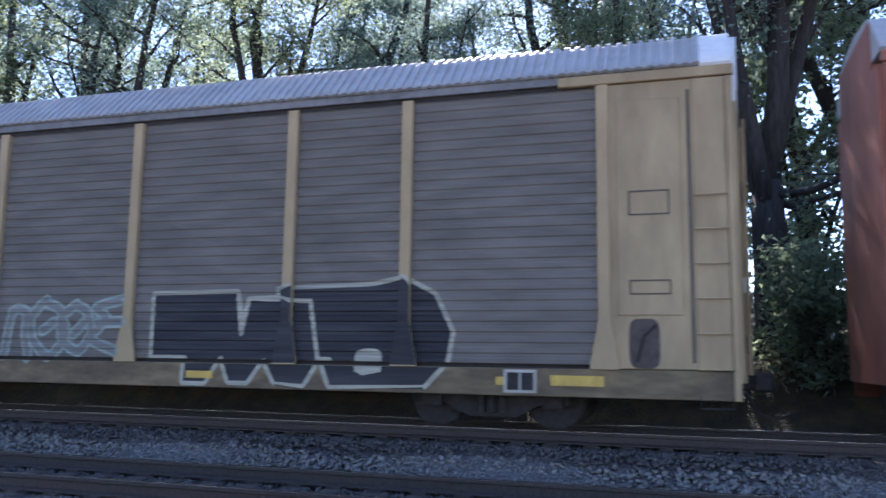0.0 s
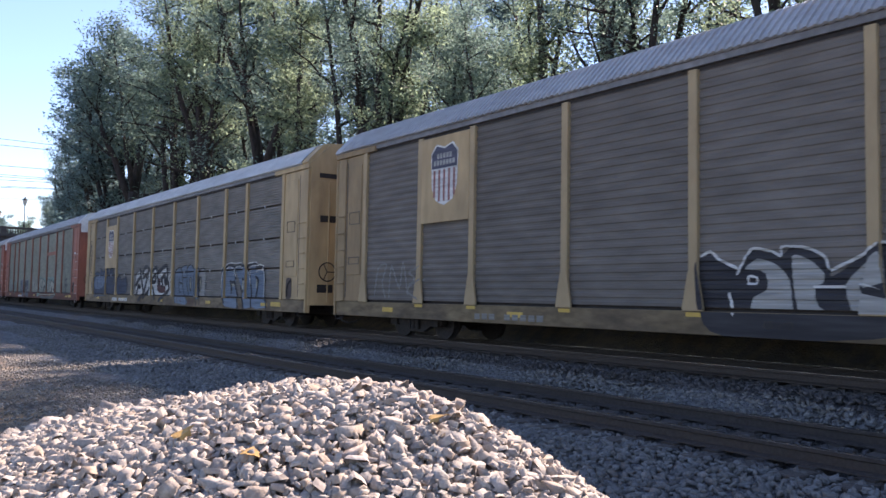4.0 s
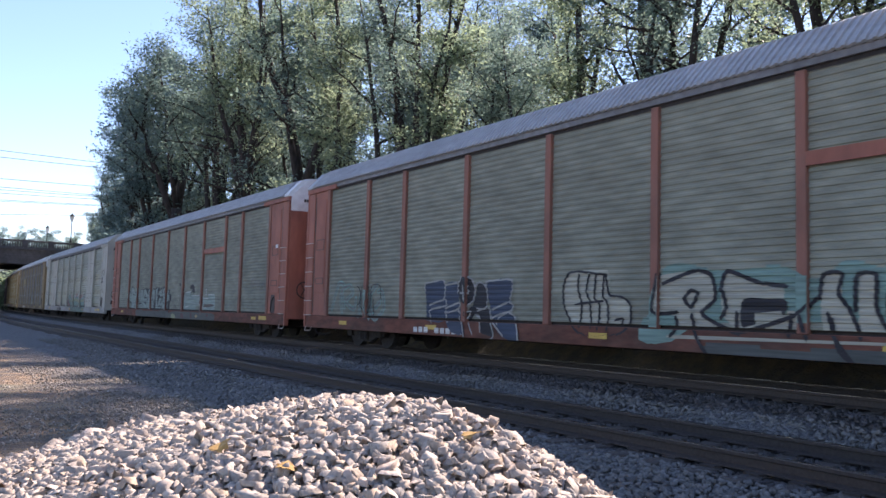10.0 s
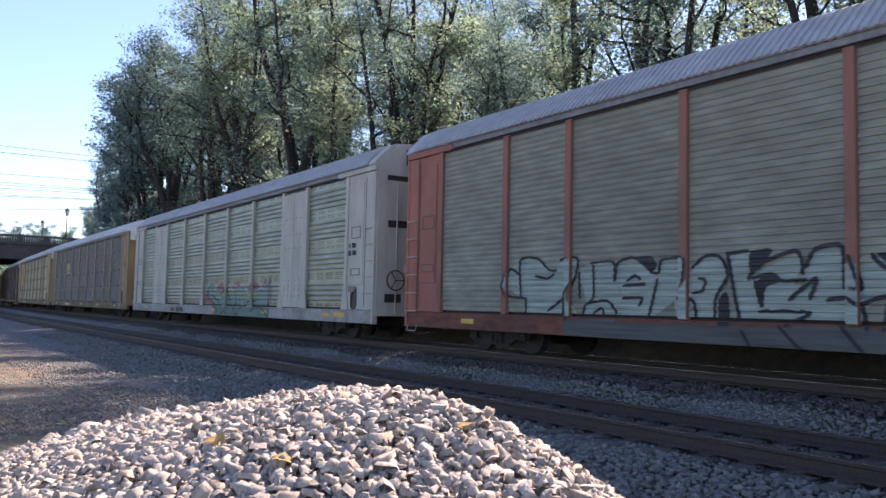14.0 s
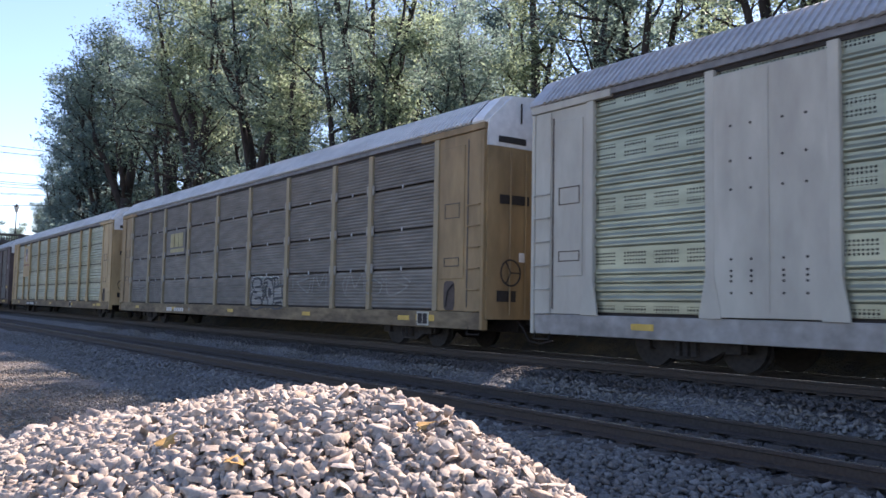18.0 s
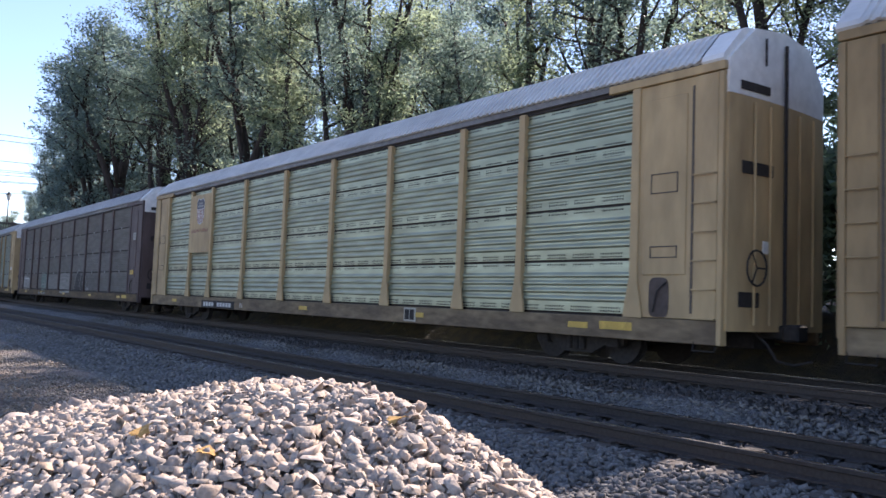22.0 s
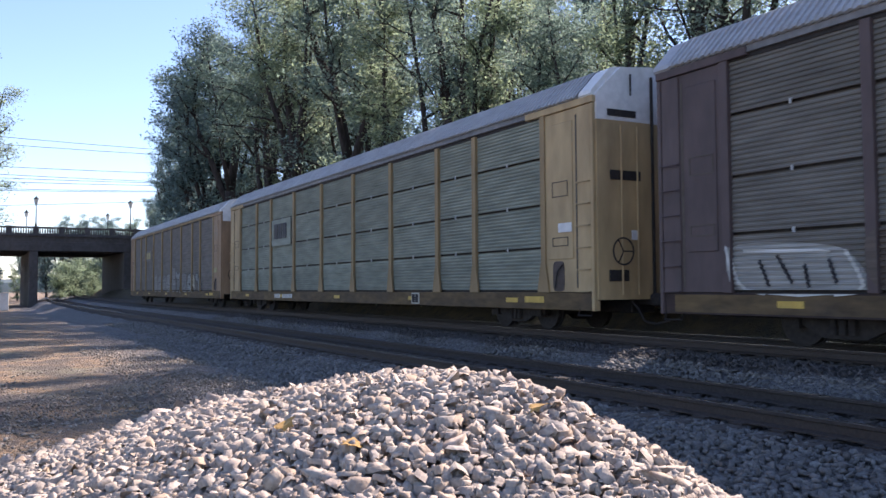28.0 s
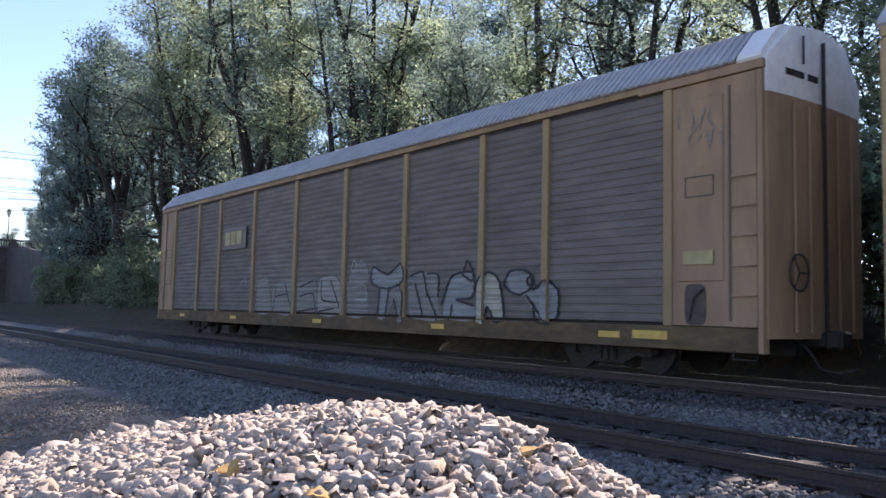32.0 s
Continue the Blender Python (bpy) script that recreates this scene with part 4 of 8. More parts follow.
        da, db = (lo + 0.16, pa - 0.16) if a == 0 else (pb + 0.16, hi - 0.16)
        part("door_panel", Shape().box(da, db, -SIDE - 0.02, -SIDE + 0.001, 1.62, 4.6, 0.012), end_mat, e)
        rung = rung_ladder(-0.2, 0.2, -SIDE - 0.07).mesh("ladder_rung", rung_mat or end_mat)
        for i in range(6):
            part("ladder_rung", rung, None, e, at=pose((pa + pb) / 2, 0, 0.92 + 0.46 * i))
        for z, h in ((3.15, 0.34), (2.0, 0.2)):
            fx = (da + db) / 2
            y0, y1, w2 = -SIDE - 0.03, -SIDE - 0.019, 0.27
            part("placard_frame", Shape().box(fx - w2, fx + w2, y0, y1, z - h / 2, z - h / 2 + 0.02).box(fx - w2, fx + w2, y0, y1, z + h / 2 - 0.02, z + h / 2).box(fx - w2, fx - w2 + 0.02, y0, y1, z - h / 2 + 0.021, z + h / 2 - 0.021).box(fx + w2 - 0.02, fx + w2, y0, y1, z - h / 2 + 0.021, z + h / 2 - 0.021), M_FRAME_LINE, e)
        part("corner_post", Shape().box(hi - 0.09, hi, -SIDE - 0.04, -SIDE + 0.12, SILL, 4.84, 0.01) if a == 0 else Shape().box(lo, lo + 0.09, -SIDE - 0.04, -SIDE + 0.12, SILL, 4.84, 0.01), end_mat, e)
        if a == 0:
            part("brake_recess", RECESS, None, e, "black greasy brake recess", at=pose(lo + 0.5, -SIDE - 0.004, 1.25))
            part("brake_lever", Shape().tube([(lo + 0.4, -SIDE - 0.03, 1.0), (lo + 0.5, -SIDE - 0.05, 1.35), (lo + 0.66, -SIDE - 0.03, 1.5)], 0.016, 5), M_DARK, e)
        xa, xb = (pa + pb) / 2 - 0.2, (pa + pb) / 2 + 0.2
        step = Shape().tube([(xa, -SIDE + 0.02, 0.6), (xa, -SIDE - 0.04, 0.42), (xb, -SIDE - 0.04, 0.42), (xb, -SIDE + 0.02, 0.6)], 0.014, 5)
        part("sill_step", step, rung_mat or M_DARK, e)
    # leading end
    door = part("end_door", gable_front(0.75, white_top, 0.0, fr(-0.02)), end_mat, root)
    part("upper_door", gable_front(white_top + 0.004, 5.8, 0.0, fr(-0.02)), gable_mat or M_WHITE, door, "white upper end panel")
    for y in (-0.9, -0.45, 0.45, 0.9):
        part("door_rib", Shape().tube([(fr(-0.14), y, 0.85), (fr(-0.14), y, white_top - 0.1)], 0.022, 5), end_mat, door)
    if slots:
        for z, y0, y1, h in ((3.35, -1.15, -0.35, 0.1), (4.66, -1.2, -0.45, 0.07), (1.25, -1.2, -0.7, 0.12)):
            part("end_slot", end_strip(y0, y1, z - h, z + h), M_DARK, door, "dark horizontal slot")
        part("end_plate", end_strip(-0.6, -0.42, 2.0, 2.2), M_WHITE, door, "small white plate")
    else:
        for i in range(9):
            if i != 5:
                part("marking_bar", end_strip(-1.02 + 0.1 * i, -0.945 + 0.1 * i, 4.83, 4.93), M_DARK, door)
    part("locking_bar", Shape().tube([(fr(-0.17), -0.04, 0.8), (fr(-0.17), -0.04, 5.5)], 0.035, 6), M_DARK, door)
    part("locking_bar", Shape().tube([(fr(-0.15), -0.62, 5.05), (fr(-0.15), -0.62, 5.5)], 0.02, 6), M_DARK, door)
    part("brake_wheel", BRAKE_WHEEL, None, door, at=pose(fr(-0.22), -0.95, 1.75))
    rear = Shape().box(fr(LEN), fr(LEN - 0.1), -1.44, 1.44, 0.75, 4.85).box(fr(LEN), fr(LEN - 0.1), -1.1, 1.1, 4.85, 5.55)
    part("rear_door", rear, end_mat, root)
    # reflectors
    for d in (3.0, 8.0, 13.6, 19.4, 24.2):
        part("reflector", STRIPE, None, root, at=pose(fr(d), -SIDE - 0.004, 0.72))
    part("reflector", LONG_STRIPE, None, root, at=pose(fr(2.12), -SIDE - 0.004, 0.74))
    return root


def plate(root, name, d, z, w, h, mat, label="", y=0.045):
    return part(name, Shape().box(fr(d) - w / 2, fr(d) + w / 2, -SIDE - y, -SIDE - y + 0.02, z - h / 2, z + h / 2, 0.003), mat, root, label)


def bars(root, d, z, w, h, mat, n=9, y=0.012, seed=1):
    """Writing that cannot be read, as plain bars."""
    r = random.Random(seed)
    x, k = fr(d) - w / 2, w / n
    for i in range(n):
        if i != n // 2 - 1:
            part("marking_bar", Shape().box(x + k * i, x + k * (i + 0.72), -SIDE - y, -SIDE - y + 0.006, z - h / 2, z + h / 2 * r.uniform(0.85, 1)), mat, root)


def lettering(root, text, d, z, height, mat, label, y=0.064):
    """Painted words in the plain built-in type, each word one part."""
    cu = bpy.data.curves.new(text.lower(), "FONT")
    cu.body, cu.size, cu.align_x, cu.extrude = text, height * 1.4, "CENTER", 0.001
    tmp = bpy.data.objects.new("lettering", cu)
    me = bpy.data.meshes.new_from_object(tmp)
    bpy.data.objects.remove(tmp)
    me.materials.clear()
    me.materials.append(mat)
    return part("lettering", me, None, root, label, at=pose(fr(d), -SIDE - y, z, 90))


def shield(root, d, z, w, h, board_mat, low=0.0, broad=1.82):
    """A board with a striped shield in red, white and blue, without lettering."""
    b = plate(root, "sign_board", d, z - low / 2, broad, h * 1.25 + low, board_mat, "painted board with a striped shield", 0.04)
    y0 = -SIDE - 0.046
    out = [(-0.5, 0.36), (-0.3, 0.5), (0, 0.44), (0.3, 0.5), (0.5, 0.36), (0.46, -0.2), (0.3, -0.42), (0, -0.5), (-0.3, -0.42), (-0.46, -0.2)]
    s = Shape().rings([[(fr(d) + a * w, y, z + c * h) for a, c in out] for y in (y0 + 0.003, y0)])
    part("shield", s, SPRAY["white"], b, "white shield")
    s2 = Shape().rings([[(fr(d) + a * w * 0.92, y, z + c * h) for a, c in [(-0.5, 0.34), (-0.3, 0.47), (0, 0.41), (0.3, 0.47), (0.5, 0.34), (0.5, 0.1), (-0.5, 0.1)]] for y in (y0, y0 - 0.004)])
    part("shield_band", s2, M_BADGE_BLUE, b, "dark blue band")
    for k, (n, zz) in enumerate(((5, 0.3), (7, 0.19))):
        for i in range(n):
            a = (i - (n - 1) / 2) * 0.8 * w / 7
            part("marking_bar", Shape().box(fr(d) + a - 0.04 * w, fr(d) + a + 0.04 * w, y0 - 0.009, y0 - 0.004, z + h * (zz - 0.04), z + h * (zz + 0.04)), SPRAY["silver"], b)
    st = Shape()
    for i in range(5):
        a = (-0.36 + 0.18 * i) * w
        st.box(fr(d) + a - 0.035 * w, fr(d) + a + 0.035 * w, y0 - 0.004, y0, z - h * (0.36 if abs(i - 2) == 2 else 0.43), z + h * 0.08)
    part("shield_stripe", st, M_BADGE_RED, b, "red stripes")
    return b


M_BADGE_BLUE = paint("badge_blue", (0.06, 0.06, 0.09))
M_BADGE_RED = paint("badge_red", (0.26, 0.1, 0.09))
YELLOW = material("faded_yellow_paint", (0.38, 0.28, 0.155), 0.6, 0, 0.15, 3, 0.6, 0.8, 0.05, dirt=(0.13, 0.085, 0.05), stretch=(1, 1, 0.35))
TAN = material("chalky_tan_paint", (0.43, 0.308, 0.16), 0.62, 0, 0.15, 3, 0.5, 0.7, 0.05, dirt=(0.16, 0.11, 0.07), stretch=(1, 1, 0.35))
RED = material("faded_red_oxide_paint", (0.33, 0.118, 0.078), 0.6, 0, 0.15, 3, 0.65, 0.8, 0.05, dirt=(0.1, 0.05, 0.04), stretch=(1, 1, 0.35))
MAROON = material("dark_brown_paint", (0.1, 0.072, 0.068), 0.6, 0, 0.2, 3, 0.5, 0.8, 0.05, dirt=(0.04, 0.03, 0.03), stretch=(1, 1, 0.35))
PEACH = material("chalky_peach_paint", (0.3, 0.195, 0.115), 0.62, 0, 0.15, 3, 0.5, 0.7, 0.05, dirt=(0.15, 0.1, 0.07), stretch=(1, 1, 0.35))
OCHRE = material("weathered_ochre_paint", (0.29, 0.2, 0.1), 0.6, 0, 0.18, 3, 0.6, 0.8, 0.05, dirt=(0.1, 0.065, 0.04), stretch=(1, 1, 0.35))
DUSTY = material("dusty_khaki_paint", (0.31, 0.25, 0.155), 0.65, 0, 0.18, 3, 0.6, 0.8, 0.05, dirt=(0.15, 0.13, 0.1), stretch=(1, 1, 0.35))
RUSTY = material("rusty_dull_red_paint", (0.25, 0.108, 0.076), 0.65, 0, 0.2, 3, 0.8, 1.0, 0.05, dirt=(0.11, 0.075, 0.06), stretch=(1, 1, 0.35))
OFFWHITE = material("dirty_white_paint", (0.42, 0.402, 0.335), 0.6, 0, 0.1, 3, 0.5, 0.8, 0.05, dirt=(0.24, 0.2, 0.17), stretch=(1, 1, 0.35))


def screen(name, colour, dirt, amount=0.6, stretch=(0.35, 1, 1.6)):
    return material(name, colour, 0.72, 0.1, 0.2, 3, amount, 0.5, 0.04, dirt=dirt, stretch=stretch, per_object=0.09)




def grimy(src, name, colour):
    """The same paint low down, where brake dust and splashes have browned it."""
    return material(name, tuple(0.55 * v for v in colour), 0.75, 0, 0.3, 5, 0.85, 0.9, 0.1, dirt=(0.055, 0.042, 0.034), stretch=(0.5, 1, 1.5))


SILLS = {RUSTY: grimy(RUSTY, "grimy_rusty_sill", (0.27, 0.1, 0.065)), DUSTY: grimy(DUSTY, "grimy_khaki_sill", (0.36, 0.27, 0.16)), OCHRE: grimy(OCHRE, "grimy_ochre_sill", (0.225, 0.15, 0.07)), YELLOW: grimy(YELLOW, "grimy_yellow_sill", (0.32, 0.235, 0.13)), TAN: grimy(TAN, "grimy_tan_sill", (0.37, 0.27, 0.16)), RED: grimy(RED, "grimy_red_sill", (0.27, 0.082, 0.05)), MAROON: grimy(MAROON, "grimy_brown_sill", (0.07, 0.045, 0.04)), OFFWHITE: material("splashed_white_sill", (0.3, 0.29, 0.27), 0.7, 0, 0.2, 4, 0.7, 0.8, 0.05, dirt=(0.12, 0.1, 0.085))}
P_DARK = screen("sooty_galvanised_screen", (0.15, 0.134, 0.116), (0.092, 0.08, 0.067))
P_GREY = screen("dull_galvanised_screen", (0.195, 0.182, 0.16), (0.118, 0.106, 0.09))
P_GREEN = screen("grey_green_screen", (0.235, 0.24, 0.187), (0.135, 0.132, 0.1), 0.8, (0.5, 1, 1.8))


def perforate(m, pitch=0.062, band=0.485, share=0.28, start=0.99):
    """Rows of round holes in bands, punched dark into a screen's colour."""
    n, lk = m.node_tree.nodes, m.node_tree.links
    b = n["Principled BSDF"]
    old = b.inputs["Base Color"].links[0].from_socket
    sep = n.new("ShaderNodeSeparateXYZ")
    lk.new(n.new("ShaderNodeTexCoord").outputs["Object"], sep.inputs[0])

    def op(kind, a, c=None):
        x = n.new("ShaderNodeMath")
        x.operation = kind
        for i, v in enumerate((a, c)):
            if isinstance(v, (int, float)):
                x.inputs[i].default_value = v
            elif v is not None:
                lk.new(v, x.inputs[i])
        return x.outputs[0]

    u = op("SUBTRACT", op("FRACT", op("DIVIDE", sep.outputs["X"], pitch)), 0.5)
    v = op("SUBTRACT", op("FRACT", op("DIVIDE", sep.outputs["Z"], pitch)), 0.5)
    hole = op("LESS_THAN", op("ADD", op("MULTIPLY", u, u), op("MULTIPLY", v, v)), 0.11)
    at = op("FRACT", op("DIVIDE", op("SUBTRACT", sep.outputs["Z"], start), band))
    rows = op("MULTIPLY", op("LESS_THAN", at, share), op("GREATER_THAN", op("ABSOLUTE", op("SUBTRACT", at, share / 2)), 0.08 * share))
    group = op("LESS_THAN", op("FRACT", op("DIVIDE", sep.outputs["X"], 0.67)), 0.74)
    mix = n.new("ShaderNodeMix")
    mix.data_type = "RGBA"
    mix.inputs["B"].default_value = (0.012, 0.012, 0.012, 1)
    lk.new(op("MULTIPLY", op("MULTIPLY", hole, rows), group), mix.inputs["Factor"])
    lk.new(old, mix.inputs["A"])
    lk.new(mix.outputs["Result"], b.inputs["Base Color"])
    return m


P_PALE = screen("pale_green_grey_screen", (0.315, 0.33, 0.235), (0.21, 0.218, 0.155))
perforate(P_PALE, 0.06, 0.985, 0.27, 0.80)
P_SLAT = perforate(screen("green_grey_slatted_screen", (0.272, 0.28, 0.205), (0.172, 0.172, 0.126)), 0.062, 0.9725, 0.27, 0.82)
for m_ in (P_PALE, P_SLAT):
    m_.node_tree.nodes["Principled BSDF"].inputs["Metallic"].default_value = 0.5
    m_.node_tree.nodes["Principled BSDF"].inputs["Roughness"].default_value = 0.36
P_STEEL = screen("pale_green_steel_screen", (0.225, 0.242, 0.195), (0.14, 0.146, 0.115))
P_BROWN = screen("brown_grey_screen", (0.158, 0.148, 0.13), (0.095, 0.085, 0.073))

CAR_A = autorack("faded red autorack car with grey-green screens", RED, P_GREEN, "fine", slots=False, rung_mat=M_RUNG)
CAR_B = autorack("yellow autorack car with sooty screens and black block graffiti", YELLOW, P_DARK, "plain")
CAR_C = autorack("yellow autorack car with dark ribbed screens and white tags", YELLOW, P_DARK, "plain", end_mat=OCHRE)
CAR_D = autorack("tan autorack car with grey tiered screens and blue graffiti", TAN, P_GREY, "tiers", flare=False, gable_mat=TAN, roof_mat=M_ROOF_PALE)
CAR_E = autorack("red autorack car with grey-green screens and teal graffiti", RUSTY, P_GREEN, "fine", flare=False, end_mat=RED, slots=False, rung_mat=M_RUNG)
CAR_F = autorack("red autorack car with green-grey screens and silver graffiti", RUSTY, P_GREEN, "fine", flare=False, end_mat=RED, slots=False, rung_mat=M_RUNG)
CAR_G = autorack("dirty white autorack car with open slatted screens", OFFWHITE, P_SLAT, "louvre", gable_mat=OFFWHITE)
CAR_H = autorack("brownish yellow autorack car with dark tiered screens", DUSTY, P_GREY, "tiers", flare=False, end_mat=OCHRE, roof_mat=M_ROOF_PALE, hinges=True)
CAR_I = autorack("tan autorack car with pale green perforated screens", TAN, P_PALE, "holes", roof_mat=M_ROOF_PALE)
CAR_J = autorack("dark brown autorack car with sooty tiered screens", MAROON, P_BROWN, "tiers", flare=False)
CAR_K = autorack("ochre autorack car with pale steel tiered screens", OCHRE, P_STEEL, "tiers", end_mat=TAN)
CAR_L = autorack("yellow autorack car with dark screens and silver graffiti, train's last", OCHRE, P_DARK, "plain", flare=False, end_mat=PEACH, eave_mat=OCHRE, slots=False)
CARS = [CAR_A, CAR_B, CAR_C, CAR_D, CAR_E, CAR_F, CAR_G, CAR_H, CAR_I, CAR_J, CAR_K, CAR_L]

# ---- signs and graffiti, car by car ----
shield(CAR_B, 21.85, 3.9, 1.25, 1.5, TAN, 0.2)
shield(CAR_C, 21.85, 3.9, 1.05, 1.45, TAN, 0.2)
shield(CAR_D, 21.85, 3.5, 1.0, 1.5, TAN, 0.3)
shield(CAR_I, 21.85, 4.05, 0.75, 1.0, TAN, 0.9)
M_FADED_MARK = material("faded_mark_yellow", (0.36, 0.31, 0.15), 0.6, 0, 0.2, 6, 0.4, 1.5, 0.05)
TWO_BLOCKS = [(a + 0.2, b) for a, b in [(8.75, 2.0), (7.2, 2.02), (7.1, 1.55), (7.0, 1.9), (6.5, 1.92), (6.5, 2.06), (4.95, 2.1), (4.44, 2.2), (3.95, 1.95), (3.68, 1.4), (3.76, 0.95), (4.1, 0.6), (5.6, 0.58), (5.75, 0.98), (6.0, 0.58), (6.5, 0.6), (6.7, 0.95), (6.95, 0.6), (7.3, 0.6), (7.45, 0.98), (7.7, 0.58), (8.13, 0.58), (8.1, 0.98), (8.75, 0.98)]]


def blob(d0, d1, z0, z1, seed, n=18, rough=0.12):
    r = random.Random(seed)
    cx, cz, a, b = (d0 + d1) / 2, (z0 + z1) / 2, (d1 - d0) / 2, (z1 - z0) / 2
    out = []
    for i in range(n):
        t = 2 * math.pi * i / n
        k = 1 + r.uniform(-rough, rough)
        c, s = math.cos(t), math.sin(t)
        out.append((cx + a * k * math.copysign(abs(c) ** 0.6, c), cz + b * k * math.copysign(abs(s) ** 0.6, s)))
    return out


# car with the black blocks
part("painted_letter", conform(Shape(), [(fr(q), z) for q, z in TWO_BLOCKS], CAR_B, 0.0015), SPRAY["black"], CAR_B, "large black block lettering")
for path in (TWO_BLOCKS + TWO_BLOCKS[:1], [(7.4, 2.0), (7.32, 1.35), (7.2, 1.9), (6.15, 1.86), (6.0, 0.98), (5.8, 0.98)]):
    part("outline_stroke", stroke_shape([[(fr(q), z) for q, z in path]], 0.07, CAR_B, 0.005), SPRAY["cream"], CAR_B, "cream line round the block lettering")
piece(CAR_B, "cream counter of the block lettering", "cream", blob(4.95, 5.4, 0.75, 1.15, 3, 12, 0.05), "cream", 0.03, [])
graffiti(CAR_B, "fdde", 9.55, 12.0, 0.98, 0.85, "mist", 0.2, "pale outlined bubble letter", 3, "grey")
piece(CAR_B, "pale teal outlined bubble letter", "grey", [(20.88, 1.85), (20.32, 2.01), (20.01, 1.86), (20.02, 1.52), (19.73, 1.25), (19.72, 0.93), (20.79, 0.95)], "mist", 0.07, [[(20.91, 1.81), (20.73, 1.92), (20.5, 1.96), (20.32, 2.03), (20.13, 1.98), (19.98, 1.84), (19.98, 1.52), (20.12, 1.43), (19.73, 1.25), (19.73, 0.94)], [(20.54, 1.89), (20.45, 1.53), (20.34, 0.99)], [(20.8, 1.81), (20.88, 1.59), (20.76, 0.99)]])
piece(CAR_B, "pale teal outlined bubble letter", "grey", [(19.95, 1.86), (19.34, 1.89), (19.28, 1.5), (19.06, 1.27), (19.02, 0.93), (19.67, 0.93), (19.67, 1.3), (19.93, 1.46)], "mist", 0.07, [[(19.98, 1.86), (19.34, 1.89), (19.31, 1.55), (19.2, 1.4)], [(19.95, 1.84), (19.93, 1.5)], [(19.69, 1.28), (19.48, 1.37), (19.23, 1.37), (19.06, 1.24), (19.02, 0.94)], [(19.67, 1.25), (19.68, 0.99)]])
piece(CAR_B, "pale teal outlined bubble letter", "grey", [(19.31, 1.89), (18.93, 1.92), (18.64, 1.85), (18.67, 1.69), (18.51, 1.61), (18.61, 1.47), (18.38, 1.43), (18.43, 1.19), (18.93, 1.17), (19.17, 1.4)], "mist", 0.07, [[(19.34, 1.89), (19.07, 1.94), (18.86, 1.88), (18.6, 1.86), (18.69, 1.69), (18.48, 1.6), (18.64, 1.49), (18.37, 1.46)], [(18.93, 1.85), (18.84, 1.34)], [(18.93, 1.21), (18.43, 1.19)]])
piece(CAR_B, "pale teal outlined bubble letter", "grey", [(17.86, 1.76), (17.54, 1.85), (17.07, 1.81), (17.01, 1.41), (16.74, 1.22), (16.66, 0.94), (17.67, 0.97), (17.83, 1.28)], "mist", 0.07, [[(17.88, 1.74), (17.81, 1.78), (17.54, 1.85), (17.51, 1.42)], [(17.88, 1.74), (17.83, 1.57), (17.85, 1.28), (17.69, 1.18)], [(17.54, 1.85), (17.25, 1.87), (17.02, 1.78), (16.99, 1.41)], [(17.25, 1.7), (17.17, 1.46)], [(17.14, 1.34), (16.91, 1.36), (16.74, 1.24), (16.66, 0.99)]])
piece(CAR_B, "pale teal outlined bubble letter", "grey", [(16.96, 1.83), (16.38, 1.8), (16.31, 1.37), (16.02, 1.12), (15.98, 0.93), (16.58, 0.93), (16.72, 1.26), (16.97, 1.41)], "mist", 0.07, [[(16.98, 1.83), (16.79, 1.86), (16.38, 1.8), (16.31, 1.39)], [(16.6, 1.17), (16.42, 1.3), (16.15, 1.3), (16.02, 1.12), (15.98, 0.94)], [(16.58, 1.54), (16.54, 1.4)]])
piece(CAR_B, "pale teal outlined bubble letter", "grey", [(16.32, 1.73), (16.01, 1.84), (15.68, 1.72), (15.7, 1.6), (15.53, 1.54), (15.61, 1.42), (15.41, 1.4), (15.45, 1.23), (15.2, 1.07), (15.82, 0.99), (15.86, 1.29)], "mist", 0.07, [[(16.36, 1.71), (16.09, 1.79), (16.01, 1.85), (15.94, 1.74), (15.84, 1.29)], [(15.94, 1.74), (15.66, 1.73), (15.7, 1.6), (15.53, 1.55), (15.64, 1.42), (15.39, 1.42), (15.44, 1.24)], [(15.84, 1.16), (15.4, 1.16), (15.16, 1.05)]])
graffiti(CAR_B, "baca", 23.0, 25.2, 1.0, 0.75, "grey", 0.08, "faint grey sprayed scrawl", 5)
plate(CAR_B, "notice", 26.1, 1.75, 0.45, 0.2, M_FADED_MARK, "faded yellow notice", 0.036)
plate(CAR_B, "number_board", 19.8, 0.68, 2.8, 0.26, M_DARK, "dark number board", 0.004)
bars(CAR_B, 19.8, 0.68, 2.5, 0.14, SPRAY["silver"])
# car with pale outline tags
piece(CAR_C, "pale outline of an angular letter", "", [], "white", 0.06, [[(7.1, 0.87), (7.25, 1.4), (7.31, 1.89), (7.15, 1.99), (6.56, 2.12), (6.52, 1.62), (6.42, 1.52), (7.09, 1.48)], [(6.97, 0.87), (6.97, 1.31), (6.81, 1.41), (6.57, 1.47), (6.42, 1.31), (6.27, 0.88)]])
piece(CAR_C, "pale outline of an angular letter", "", [], "white", 0.06, [[(6.48, 2.04), (5.94, 2.13), (5.86, 1.68), (5.83, 1.53), (6.39, 1.4), (6.27, 0.91)], [(6.24, 0.88), (6.29, 1.26), (6.07, 1.36), (5.81, 1.41), (5.67, 1.22), (5.51, 0.97)]])
